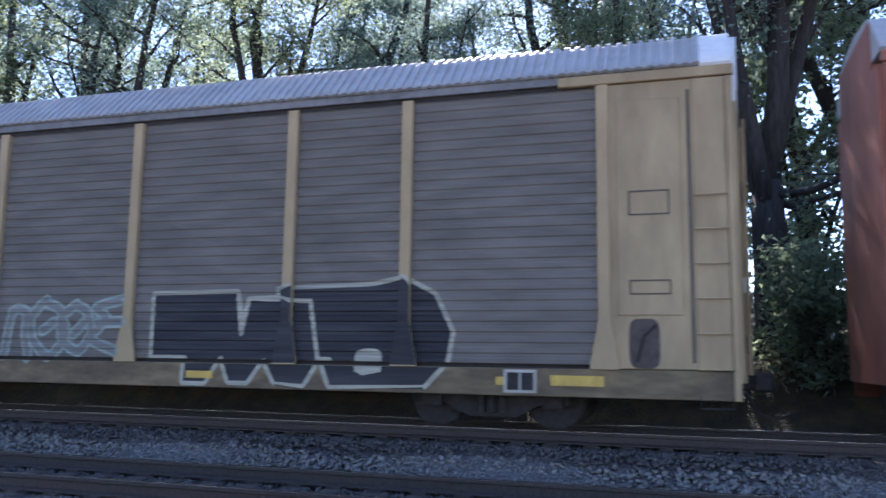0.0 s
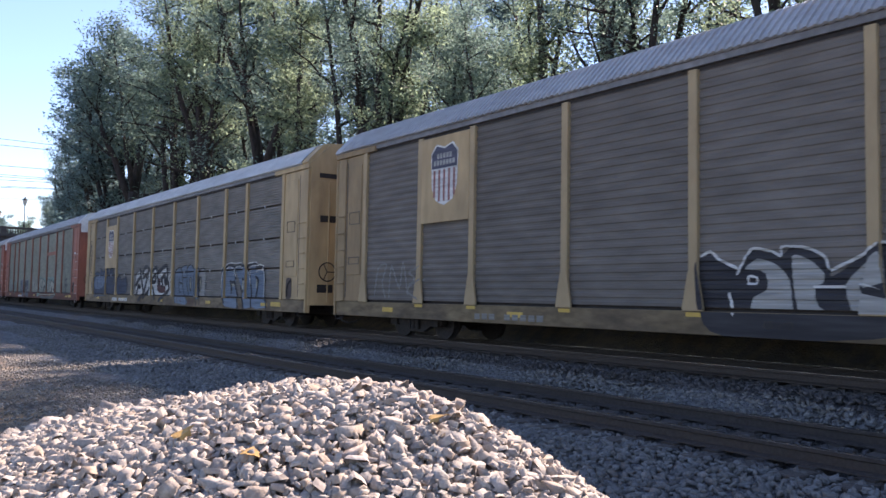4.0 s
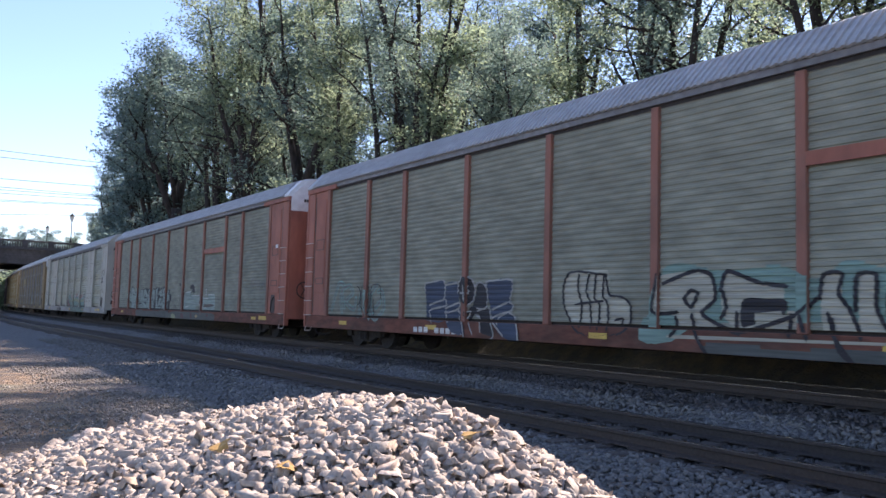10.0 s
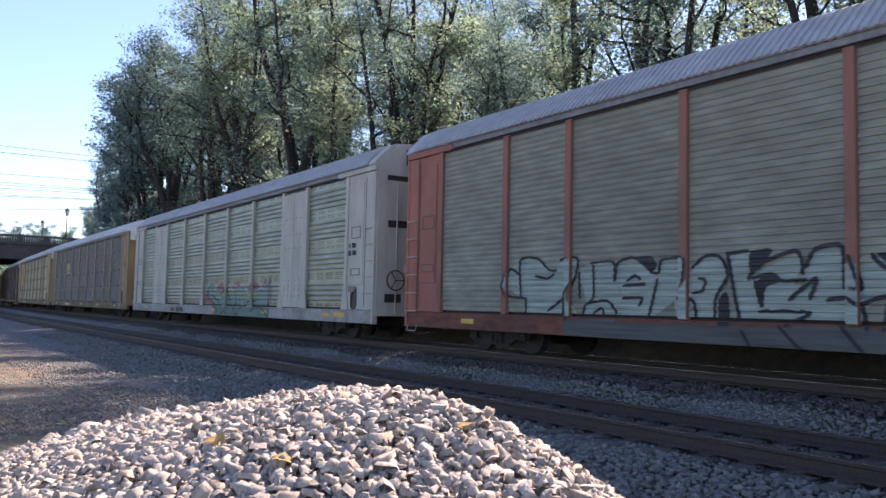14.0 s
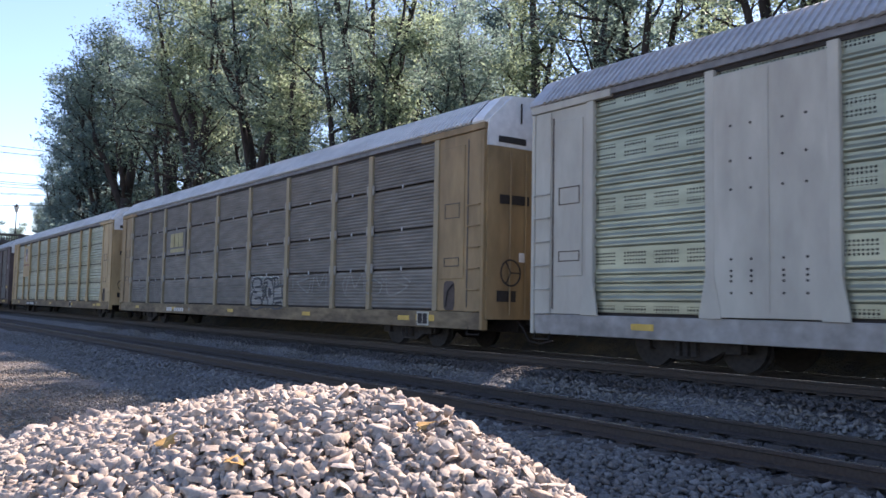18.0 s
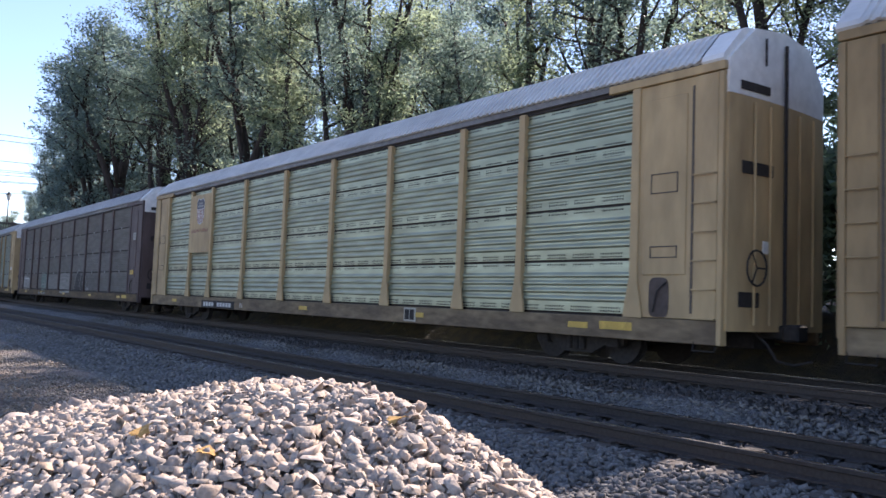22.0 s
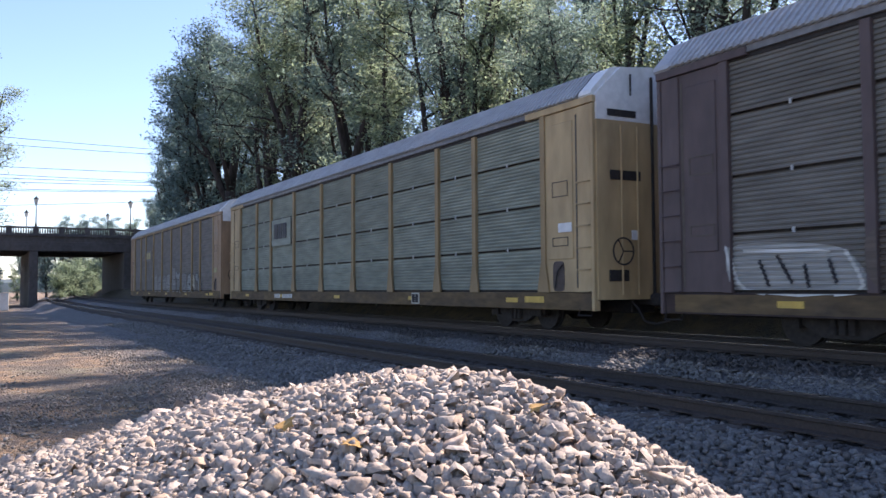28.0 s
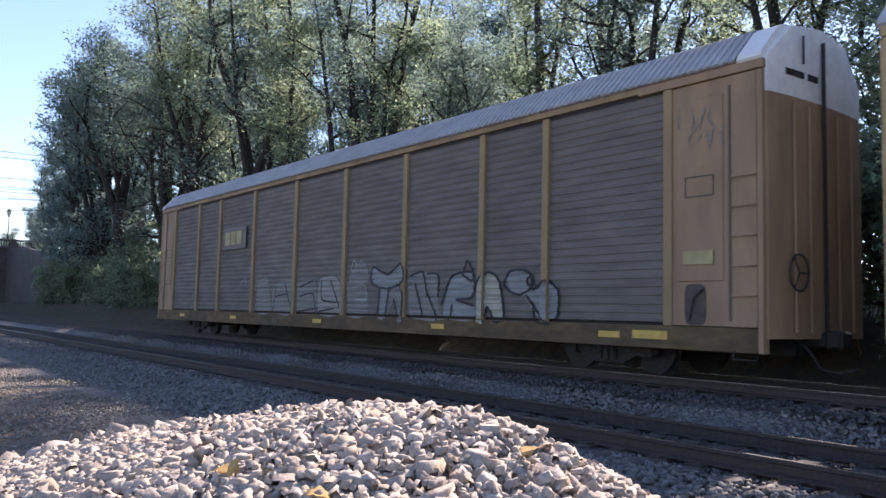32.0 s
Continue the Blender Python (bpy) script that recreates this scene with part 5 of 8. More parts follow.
piece(CAR_C, "pale ringed round letter", "", [], "white", 0.055, [[(5.83, 1.68), (5.92, 1.99), (5.77, 2.14), (5.44, 2.14), (5.28, 1.96), (5.34, 1.7), (5.55, 1.61), (5.83, 1.68)], [(5.69, 1.75), (5.72, 1.94), (5.58, 2.01), (5.44, 1.89), (5.47, 1.74), (5.58, 1.67), (5.69, 1.75)]])
piece(CAR_C, "pale oval letter", "", [], "white", 0.055, [[(5.23, 1.7), (5.25, 1.96), (5.12, 2.08), (4.93, 2.09), (4.82, 1.94), (4.86, 1.65), (4.97, 1.5), (5.18, 1.55), (5.23, 1.7)]])
piece(CAR_C, "pale outline of a tall letter", "", [], "white", 0.06, [[(4.8, 2.01), (4.16, 2.15), (4.07, 1.53), (4.66, 1.42), (5.23, 1.49)], [(4.57, 0.88), (4.69, 1.13), (5.02, 1.17), (4.66, 1.28), (4.74, 1.5)], [(4.47, 0.92), (4.51, 1.35), (4.26, 1.45), (4.02, 1.43), (3.87, 1.13), (3.85, 0.89)], [(6.07, 0.93), (5.51, 0.95), (5.03, 0.97)]])
piece(CAR_C, "thin pale scribbled tag", "", [], "white", 0.03, [[(3.78, 1.96), (3.67, 1.81), (3.6, 2.05)], [(3.6, 1.64), (3.62, 1.88), (3.51, 1.91), (3.49, 1.64)], [(3.42, 1.94), (3.4, 1.67)], [(3.2, 1.96), (3.31, 1.93), (3.29, 1.7)], [(3.04, 2.02), (3.16, 1.83), (3.24, 2)], [(3.67, 1.54), (3.65, 1.69), (3.51, 1.64)], [(3.47, 1.53), (3.38, 1.65), (3.29, 1.53)], [(3.08, 1.35), (3.05, 1.72), (2.97, 1.47), (3.12, 1.51)]])
piece(CAR_C, "pale sprayed dot", "silver", [(4.02, 1.76), (3.78, 1.73), (3.76, 1.59), (3.9, 1.6)], "white", 0.03, [])
piece(CAR_C, "pale sprayed dot", "silver", [(3.77, 1.4), (3.52, 1.35), (3.5, 1.16), (3.66, 1.14)], "white", 0.03, [])
piece(CAR_C, "grey letter with pale highlight", "silver", [(14.89, 1.69), (14.6, 1.65), (14.3, 1.45), (14.38, 1.3), (14.06, 1.21), (14.01, 0.57), (14.49, 0.55), (14.66, 1)], "white", 0.05, [[(14.95, 1.79), (14.77, 1.85), (14.61, 1.72), (14.3, 1.58)], [(14.44, 1.19), (14.35, 0.85)]])
piece(CAR_C, "black shadow of the letters", "black", [(14.95, 1.79), (14.75, 1.84), (14.28, 1.56), (14.06, 1.86), (13.75, 1.85), (13.57, 1.75), (13.4, 1.89), (13.11, 1.82), (12.85, 1.61), (12.82, 1.43), (12.37, 1.73), (12.11, 1.89), (11.98, 1.82), (11.94, 1.49), (11.94, 0.63), (14.71, 0.54), (15.03, 1.5)], "white", 0.045, [[(14.3, 1.49), (14.06, 1.86), (13.75, 1.83), (13.57, 1.75), (13.55, 1.88), (13.2, 1.86), (12.92, 1.73), (12.85, 1.55)], [(12.82, 1.52), (12.37, 1.73), (12.11, 1.89), (11.98, 1.8), (11.98, 1.59)]])
piece(CAR_C, "grey letter with pale highlight", "silver", [(14.17, 1.56), (13.96, 1.72), (13.65, 1.62), (13.45, 1.4), (13.4, 1.01), (13.35, 0.52), (14.01, 0.49), (14.06, 1.08), (13.8, 1.26), (13.85, 1.52)], "white", 0.04, [[(14.11, 1.34), (14.09, 1.45), (13.96, 1.43), (13.97, 1.34), (14.11, 1.34)]])
piece(CAR_C, "grey letter with pale highlight", "silver", [(13.4, 1.74), (13.11, 1.66), (12.92, 1.47), (12.96, 1.33), (13.06, 1.29), (13.01, 1.01), (12.6, 0.81), (12.6, 0.54), (13.11, 0.52), (13.35, 1.08)], "white", 0.04, [[(13.06, 1.29), (12.62, 1.29)]])
piece(CAR_C, "grey letter with pale highlight", "silver", [(12.33, 1.63), (12.15, 1.76), (12.11, 1.29), (12.42, 1.32), (12.37, 1.16), (12.02, 1.16), (11.61, 0.9), (11.61, 0.57), (11.94, 0.53), (12.37, 0.75), (12.55, 0.98), (12.62, 1.33)], "white", 0.04, [[(12.42, 1.32), (12.11, 1.27)]])
piece(CAR_C, "black rounded letter with pale edge", "black", [(11.79, 1.63), (11.79, 1.83), (11.61, 1.89), (11.37, 1.78), (11.19, 1.57), (11.17, 1.35), (11.33, 1.25), (11.29, 1), (11.33, 0.71), (11.69, 0.64), (11.86, 1.09), (11.92, 1.45)], "white", 0.05, [[(11.92, 1.45), (11.77, 1.65), (11.81, 1.78), (11.69, 1.89), (11.4, 1.8), (11.21, 1.6), (11.17, 1.35), (11.29, 1.25), (11.53, 1.32)], [(11.53, 1.32), (11.37, 1.22), (11.29, 1)]])
piece(CAR_C, "thin pale scribbled tag", "", [], "white", 0.045, [[(10.87, 1.4), (10.94, 1.64), (10.76, 1.59), (10.76, 1.43), (10.87, 1.4)], [(10.72, 1.5), (10.65, 1.31)], [(10.61, 1.49), (10.72, 1.31)], [(10.62, 1.16), (10.58, 1.43), (10.38, 1.37), (10.42, 1.22), (10.54, 1.26)], [(11.11, 1.41), (11.02, 1.38), (11.15, 1.25), (11.06, 1.19)], [(10.87, 1.28), (11.02, 1.25), (10.91, 1.19), (11.04, 1.13)], [(10.76, 1.13), (10.89, 1.03), (10.76, 1.02), (10.87, 0.94), (10.67, 0.9)]])
graffiti(CAR_C, "bcd", 7.5, 8.4, 1.1, 0.8, "silver", 0.035, "small grey tag", 9)
graffiti(CAR_C, "fce", 22.8, 25.0, 1.0, 0.8, "grey", 0.06, "faint grey tag", 11)
TAG = Shape().box(-0.15, 0.15, -0.006, 0.0, -0.035, 0.035).mesh("sill_tag", M_YELLOW_TAG)
for q in POSTS[1:-1]:
    part("sill_tag", TAG, None, CAR_C, at=pose(fr(q), -SIDE - 0.003, 0.84))
bars(CAR_C, 19.6, 0.66, 2.2, 0.13, SPRAY["grey"])
# car with blue letters
piece(CAR_D, "bulging blue letter with black and white outline", "blue", [(6.6, 0.8), (6.71, 1.18), (6.74, 1.59), (6.62, 1.87), (6.27, 2.07), (5.84, 2.07), (5.56, 1.92), (5.53, 1.58), (5.46, 1.3), (5.24, 0.92), (5.17, 0.56), (6.34, 0.59)], "black", 0.11, [[(6.45, 0.73), (6.65, 1.06), (6.72, 1.55), (6.59, 1.87), (6.3, 2.05), (5.84, 2.07), (5.56, 1.94), (5.51, 1.58)], [(5.46, 1.3), (5.24, 0.92), (5.15, 0.54)], [(5.97, 1.51), (5.85, 1.29), (5.85, 1.08)], [(5.92, 1.46), (5.55, 1.46), (5.46, 1.3)]])
piece(CAR_D, "bulging blue letter with black and white outline", "blue", [(5.52, 1.93), (5.03, 2.04), (4.78, 2.05), (4.46, 1.9), (4.26, 1.67), (4.14, 1.27), (4.06, 0.89), (4.02, 0.6), (4.69, 0.57), (4.81, 0.93), (5.03, 1.3)], "black", 0.1, [[(5.54, 2.02), (5.08, 2.08), (4.95, 2), (4.74, 2.05), (4.46, 1.94), (4.26, 1.63), (4.1, 1.21), (4.06, 0.89), (4.02, 0.6)], [(5.03, 1.3), (4.81, 0.93), (4.69, 0.57)], [(4.57, 1.54), (4.78, 1.54), (4.73, 1.17), (4.59, 1.15)]])
piece(CAR_D, "bulging blue letter with black and white outline", "blue", [(4.26, 2.03), (3.73, 2.07), (3.7, 1.94), (3.21, 1.94), (3.07, 1.77), (3.03, 1.37), (3.03, 0.98), (2.85, 0.87), (2.82, 0.6), (3.88, 0.58), (4.06, 0.89), (4.18, 1.37)], "black", 0.1, [[(4.42, 2.03), (3.75, 2.07), (3.72, 1.93), (3.41, 1.96), (3.14, 1.91), (3.04, 1.65), (3.03, 0.95), (2.85, 0.84), (2.82, 0.6)], [(3.77, 1.63), (3.59, 1.56), (3.59, 1.28), (3.73, 0.93)]])
piece(CAR_D, "thin white highlight", "", [], "white", 0.045, [[(6.58, 1.25), (6.56, 1.59), (6.42, 1.87), (6.12, 2.01), (5.74, 1.94), (5.58, 1.69)], [(5.49, 1.67), (5.52, 1.97), (5.03, 2.02)], [(4.99, 1.92), (4.78, 2), (4.5, 1.9), (4.3, 1.7), (4.2, 1.4)], [(4.24, 1.73), (4.24, 1.98), (3.77, 2.01)], [(3.72, 1.8), (3.55, 1.86), (3.14, 1.82), (3.07, 1.4), (3.08, 0.98)], [(6.73, 1.06), (6.79, 1.59), (6.67, 1.89), (6.32, 2.09), (5.98, 2.15), (5.56, 2.13), (5.03, 2.13)], [(4.42, 2.1), (3.73, 2.12), (3.66, 2), (3.45, 2.04), (3.14, 1.97)]])
piece(CAR_D, "cream counter of a letter", "cream", [(5.95, 1.47), (5.55, 1.44), (5.49, 1.33), (5.85, 1.31)], "black", 0.03, [])
piece(CAR_D, "cream counter of a letter", "cream", [(4.74, 1.54), (4.55, 1.55), (4.63, 1.2), (4.73, 1.2)], "black", 0.03, [])
piece(CAR_D, "cream counter of a letter", "cream", [(3.75, 1.61), (3.61, 1.58), (3.66, 1.31), (3.73, 1.21)], "black", 0.03, [])
piece(CAR_D, "faded blue letter with black outline", "blue", [(11.75, 0.63), (11.89, 1.03), (11.96, 1.76), (11.73, 2.05), (11.28, 2.09), (11.08, 1.92), (10.98, 1.46), (10.88, 1.15), (10.42, 0.85), (10.29, 0.59)], "black", 0.06, [[(11.7, 0.6), (11.87, 1.03), (11.93, 1.8), (11.73, 2.02), (11.33, 2.09), (11.11, 1.99), (11.03, 1.75), (10.93, 1.29), (10.74, 1.01), (10.42, 0.85), (10.29, 0.56)], [(11.37, 1.64), (11.42, 1.43), (11.31, 1.11), (11.19, 1.08)], [(11.44, 1.47), (11, 1.46)]])
piece(CAR_D, "faded blue letter with black outline", "blue", [(11.13, 2.1), (10.55, 2.17), (10.46, 1.94), (10.43, 1.33), (10.25, 1.09), (10.21, 0.93), (10.69, 0.95), (10.88, 1.15), (10.98, 1.71)], "black", 0.055, [[(11.13, 2.1), (10.55, 2.17), (10.46, 1.94), (10.43, 1.33), (10.25, 1.09), (10.2, 0.89)], [(10.96, 1.67), (10.57, 1.67)]])
piece(CAR_D, "faded blue letter with black outline", "blue", [(10.44, 2.04), (10.09, 2.18), (9.75, 2.05), (9.55, 1.85), (9.46, 1.55), (9.42, 0.91), (10.21, 0.93), (10.25, 1.16), (10.41, 1.33)], "black", 0.055, [[(10.44, 2.04), (10.26, 2.15), (10.05, 2.18), (9.79, 2.08), (9.59, 1.88)], [(10.13, 1.66), (10, 1.66), (9.93, 1.39), (9.99, 1.13), (10.12, 1.23), (10.15, 1.46), (10.13, 1.66)]])
piece(CAR_D, "faded blue letter with black outline", "blue", [(9.59, 2.01), (9.23, 2.04), (9.08, 1.97), (9.1, 1.8), (9.19, 1.68), (9.11, 1.24), (9.04, 0.86), (9.3, 0.82), (9.42, 1.17), (9.51, 1.81)], "black", 0.06, [[(9.55, 1.81), (9.59, 1.99), (9.23, 2.03), (9.08, 1.97), (9.1, 1.82)], [(9.49, 1.78), (9.38, 1.11), (9.26, 0.57)], [(9.19, 1.74), (9.19, 1.36), (9.04, 0.8)]])
piece(CAR_D, "faded blue letter with black outline", "silver", [(9.04, 1.89), (8.71, 2.02), (8.42, 1.94), (8.32, 1.66), (8.4, 1.24), (8.39, 0.97), (8.96, 0.93), (9.06, 1.17)], "black", 0.055, [[(9.04, 1.89), (8.89, 2), (8.64, 2.01), (8.42, 1.92), (8.34, 1.66), (8.42, 1.27), (8.4, 0.97), (8.22, 0.92)], [(9.02, 1.64), (8.85, 1.66), (8.82, 1.45), (9, 1.11), (9.04, 1.39), (9.02, 1.64)], [(8.96, 0.96), (8.85, 0.59)]])
piece(CAR_D, "cream counter of a letter", "cream", [(10.13, 1.63), (10.02, 1.61), (9.99, 1.23), (10.1, 1.26)], "black", 0.03, [])
piece(CAR_D, "cream counter of a letter", "cream", [(9.04, 1.55), (8.91, 1.56), (9, 1.24), (9.04, 1.27)], "black", 0.03, [])
piece(CAR_D, "pale sill under the letters", "silver", [(11.73, 0.87), (9.5, 0.9), (9.5, 0.59), (11.65, 0.6)], "black", 0.03, [])
piece(CAR_D, "dark red scrawl on the sill", "", [], "maroon", 0.05, [[(11.45, 0.82), (11.4, 0.65), (11.21, 0.67)], [(10.88, 0.8), (11.16, 0.76), (10.88, 0.67)], [(10.25, 0.72), (10.07, 0.76), (10.2, 0.63)], [(10.03, 0.67), (9.91, 0.84), (9.86, 0.64)], [(9.74, 0.65), (9.58, 0.78), (9.5, 0.63)], [(10.12, 0.8), (9.99, 0.57)]])
piece(CAR_D, "silver ground of the angular letters", "white", [(17.47, 0.87), (17.52, 1.59), (17.36, 1.91), (16.87, 2.09), (16.55, 1.93), (16.07, 2.21), (15.61, 2.25), (15.22, 2.13), (14.4, 2.21), (14.11, 1.93), (13.04, 2.21), (12.92, 1.93), (12.48, 1.98), (12.33, 1.6), (12.26, 1.23), (12.19, 1), (13.73, 0.74), (14.39, 0.95), (14.79, 0.86), (16.34, 0.81), (16.9, 0.67)], "black", 0.05, [[(17.37, 0.96), (17.52, 1.55), (17.36, 1.91), (16.87, 2.09)]])
piece(CAR_D, "angular black letter", "", [], "black", 0.2, [[(16.8, 2.09), (16.61, 1.84), (16.42, 1.41), (16.23, 1.11)], [(17.34, 1.41), (16.92, 1.67), (16.67, 1.74)], [(17.23, 0.92), (17.04, 1.32), (16.72, 1.28)], [(16.84, 0.67), (16.11, 1.07), (15.55, 2.02)]])
piece(CAR_D, "angular black letter", "", [], "black", 0.2, [[(15.55, 2.02), (15.64, 2.19), (16.07, 2.17), (16.36, 1.92)], [(16.27, 1.73), (15.6, 1.9)], [(16.11, 0.82), (15.76, 0.99), (15.1, 1.21)], [(15.43, 1.73), (15.32, 1.45), (15.27, 1.25)]])
piece(CAR_D, "angular black letter", "", [], "black", 0.17, [[(15.52, 2.1), (15.22, 2.13), (15.06, 2)], [(14.95, 2), (14.4, 2.17), (14.2, 1.71), (14.01, 1.4)], [(14.95, 1.64), (14.55, 1.83), (14.44, 1.56), (14.95, 1.5), (14.95, 1.64)], [(14.84, 1.25), (14.59, 0.94), (14.49, 0.75)]])
piece(CAR_D, "angular black letter", "", [], "black", 0.19, [[(14.11, 1.93), (13.04, 2.21), (12.88, 1.64), (13.21, 1.58)], [(13.69, 1.62), (13.21, 1.79), (13.17, 1.47)], [(13.65, 1.66), (13.47, 1.33)], [(13.82, 0.7), (13.09, 0.98), (12.64, 1.19), (12.76, 1.5), (13.09, 1.4)]])
piece(CAR_D, "dark red sprayed patch", "maroon", [(14.25, 1.4), (14.11, 1.67), (13.87, 1.63), (13.74, 1.37), (13.17, 1.33), (13.13, 1.08), (13.74, 1.03), (14.2, 1.14)], "maroon", 0.04, [])
piece(CAR_D, "white painted drip", "white", [(15.35, 1.85), (14.95, 2), (14.8, 1.76), (14.95, 1.64), (14.84, 0.9), (15.05, 0.85)], "white", 0.03, [])
piece(CAR_D, "thin black scribble", "", [], "black", 0.04, [[(12.68, 1.81), (12.48, 1.91)], [(12.64, 1.57), (12.48, 1.77)], [(12.56, 1.54), (12.45, 1.47)], [(12.45, 1.3), (12.26, 1.43)], [(12.33, 1.23), (12.18, 1.16)]])
piece(CAR_D, "dull dark blue letter", "navy", [(25.32, 0.97), (25.51, 1.53), (25.19, 1.95), (24.64, 2.12), (24.11, 2.05), (23.97, 2.29), (23.6, 2.17), (22.98, 2.14), (22.59, 2.34), (22.4, 2.04), (22.32, 1.42), (22.31, 0.9), (24.75, 0.76)], "black", 0.05, [[(25.42, 1.44), (25.19, 1.95), (24.64, 2.12), (24.11, 2.05)], [(24.04, 2.23), (23.89, 2.29), (23.6, 2.17), (23.05, 2.1), (22.59, 2.34)]])
piece(CAR_D, "dull dark blue letter", "navy", [(22.33, 1.91), (22.03, 2.15), (21.61, 2.33), (21.37, 2), (21.2, 1.73), (21.42, 1.46), (20.87, 1.46), (20.92, 1.19), (21.41, 0.96), (22.18, 0.9)], "black", 0.05, [[(22.03, 2.15), (21.61, 2.33), (21.37, 1.96), (21.2, 1.73), (21.42, 1.46)], [(21.9, 1.82), (21.71, 1.5)]])
piece(CAR_D, "dull dark blue letter", "navy", [(20.81, 1.53), (20.71, 1.72), (20.19, 1.85), (19.8, 1.66), (19.06, 1.82), (18.97, 1.58), (18.86, 1.41), (18.92, 1.14), (19.28, 0.96), (20.38, 0.9), (20.75, 1.16)], "black", 0.05, [[(20.71, 1.72), (20.19, 1.85), (19.8, 1.63)], [(19.65, 1.77), (19.42, 1.69), (19.06, 1.82), (18.97, 1.58), (18.86, 1.38), (18.92, 1.14)], [(20.24, 1.27), (20.04, 1.27), (20.08, 1.05)]])
piece(CAR_D, "faded teal smear", "blue", [(25.18, 1.62), (24.56, 1.93), (23.46, 1.95), (22.78, 1.84), (22.77, 1.43), (23.93, 1.21), (25, 1.21)], "navy", 0.04, [[(24.55, 1.75), (24.38, 1.3)], [(23.89, 2.09), (23.65, 1.43)], [(23.39, 1.86), (23.1, 1.3)]])
bars(CAR_D, 20.0, 0.69, 2.7, 0.16, SPRAY["white"])
graffiti(CAR_D, "fe", 25.75, 26.25, 3.0, 0.9, "black", 0.06, "black scribble on the end bay", 41)
graffiti(CAR_D, "ff", 25.75, 26.3, 2.1, 0.8, "black", 0.06, "black scribble on the end bay", 42)
# first red car
piece(CAR_E, "pale sprayed fist with black finger lines", "sage", [(14.39, 1.96), (13.4, 1.96), (13.34, 1.53), (13, 1.45), (12.79, 1.28), (12.86, 0.88), (13.14, 0.75), (14.11, 0.75), (14.55, 1.22), (14.6, 1.7)], "black", 0.05, [[(13.44, 1.88), (14.39, 1.96), (14.61, 1.64), (14.55, 1.22), (14.11, 0.75), (13.14, 0.75), (12.82, 0.93), (12.81, 1.3), (13, 1.45), (13.34, 1.5), (13.44, 1.88)], [(14.16, 1.9), (14.19, 1.64), (14.08, 1.32), (14.11, 0.86)], [(13.88, 1.89), (13.96, 1.58), (13.86, 1.38), (13.79, 0.86)], [(13.7, 1.89), (13.73, 1.43), (13.59, 1.32), (13.62, 0.82)], [(13.48, 1.88), (13.51, 1.48), (13.38, 1.33), (13.36, 0.82)], [(14.27, 1.32), (13.51, 1.38)], [(13.19, 1.03), (12.99, 1.05), (13.02, 0.91)]])
piece(CAR_E, "teal sprayed cloud", "teal", [(12.49, 0.65), (12.42, 1.09), (12.06, 1.95), (11.61, 2.03), (11.11, 1.92), (10.63, 1.87), (9.8, 1.93), (9.21, 1.71), (8.71, 1.98), (8.28, 1.85), (7.98, 1.96), (7.58, 1.98), (7.07, 1.89), (6.85, 1.23), (6.64, 1.2), (6.68, 0.95), (6.34, 0.96), (6.39, 0.79), (6.76, 0.77), (6.94, 1.09), (11.02, 1.02), (11.87, 0.67)], "teal", 0.05, [])
piece(CAR_E, "sage letter with thin black outline", "sage", [(12.23, 1.18), (12.17, 1.66), (12.06, 1.85), (11.39, 1.89), (11.04, 1.79), (10.96, 1.42), (11.23, 1.19), (11.02, 1.02), (10.54, 0.85), (10.4, 0.42), (11.07, 0.45), (11.87, 0.48), (11.73, 1.1)], "black", 0.07, [[(12.13, 1.85), (12.17, 1.62), (12.23, 1.18), (11.74, 1.19)], [(12.05, 1.69), (11.39, 1.89), (11.04, 1.81), (10.96, 1.42), (11.23, 1.19), (10.95, 1.02), (10.48, 0.85)], [(11.44, 1.15), (11.29, 0.74), (11.07, 0.47)], [(11.6, 1.42), (11.46, 1.56), (11.31, 1.51), (11.45, 1.28), (11.6, 1.42)], [(11.77, 1.1), (11.73, 0.91), (11.87, 0.77)]])
piece(CAR_E, "sage letter with thin black outline", "sage", [(10.73, 1.87), (10.17, 1.68), (9.74, 1.61), (9.73, 1.21), (9.38, 1.34), (9.6, 0.83), (9.72, 0.62), (10.34, 0.55), (10.54, 0.89), (10.82, 1.15), (10.86, 1.56)], "black", 0.07, [[(10.86, 1.56), (10.73, 1.87), (10.17, 1.68), (9.68, 1.61)], [(10.83, 1.56), (10.75, 1.29), (10.85, 1.11)], [(10.55, 1.2), (10.48, 0.89), (9.49, 1.19), (9.2, 1.42)], [(10.42, 1.38), (9.73, 1.38), (9.73, 1.21)], [(9.61, 1.17), (9.63, 0.85)], [(9.43, 1.17), (9.34, 0.82)]])
piece(CAR_E, "black letter shadow", "black", [(10.43, 1.42), (9.73, 1.38), (9.73, 1.21), (10.23, 1.2), (10.22, 1.03), (10.48, 0.98)], "black", 0.03, [])
piece(CAR_E, "sage letter with thin black outline", "sage", [(9.09, 1.77), (8.84, 1.78), (8.81, 1.42), (8.59, 1.06), (8.57, 1.74), (8.33, 1.73), (8.33, 1.26), (8.07, 0.88), (7.97, 0.54), (8.58, 0.47), (8.97, 0.61), (9.14, 1.17)], "black", 0.065, [[(9.15, 1.42), (9.09, 1.77), (8.81, 1.78), (8.87, 1.5), (8.7, 1.26), (8.53, 0.86)], [(8.62, 1.26), (8.6, 1.74), (8.33, 1.75), (8.33, 1.3), (8.17, 0.99), (7.92, 0.84)], [(9.03, 1.21), (8.91, 0.85), (8.64, 0.5)]])
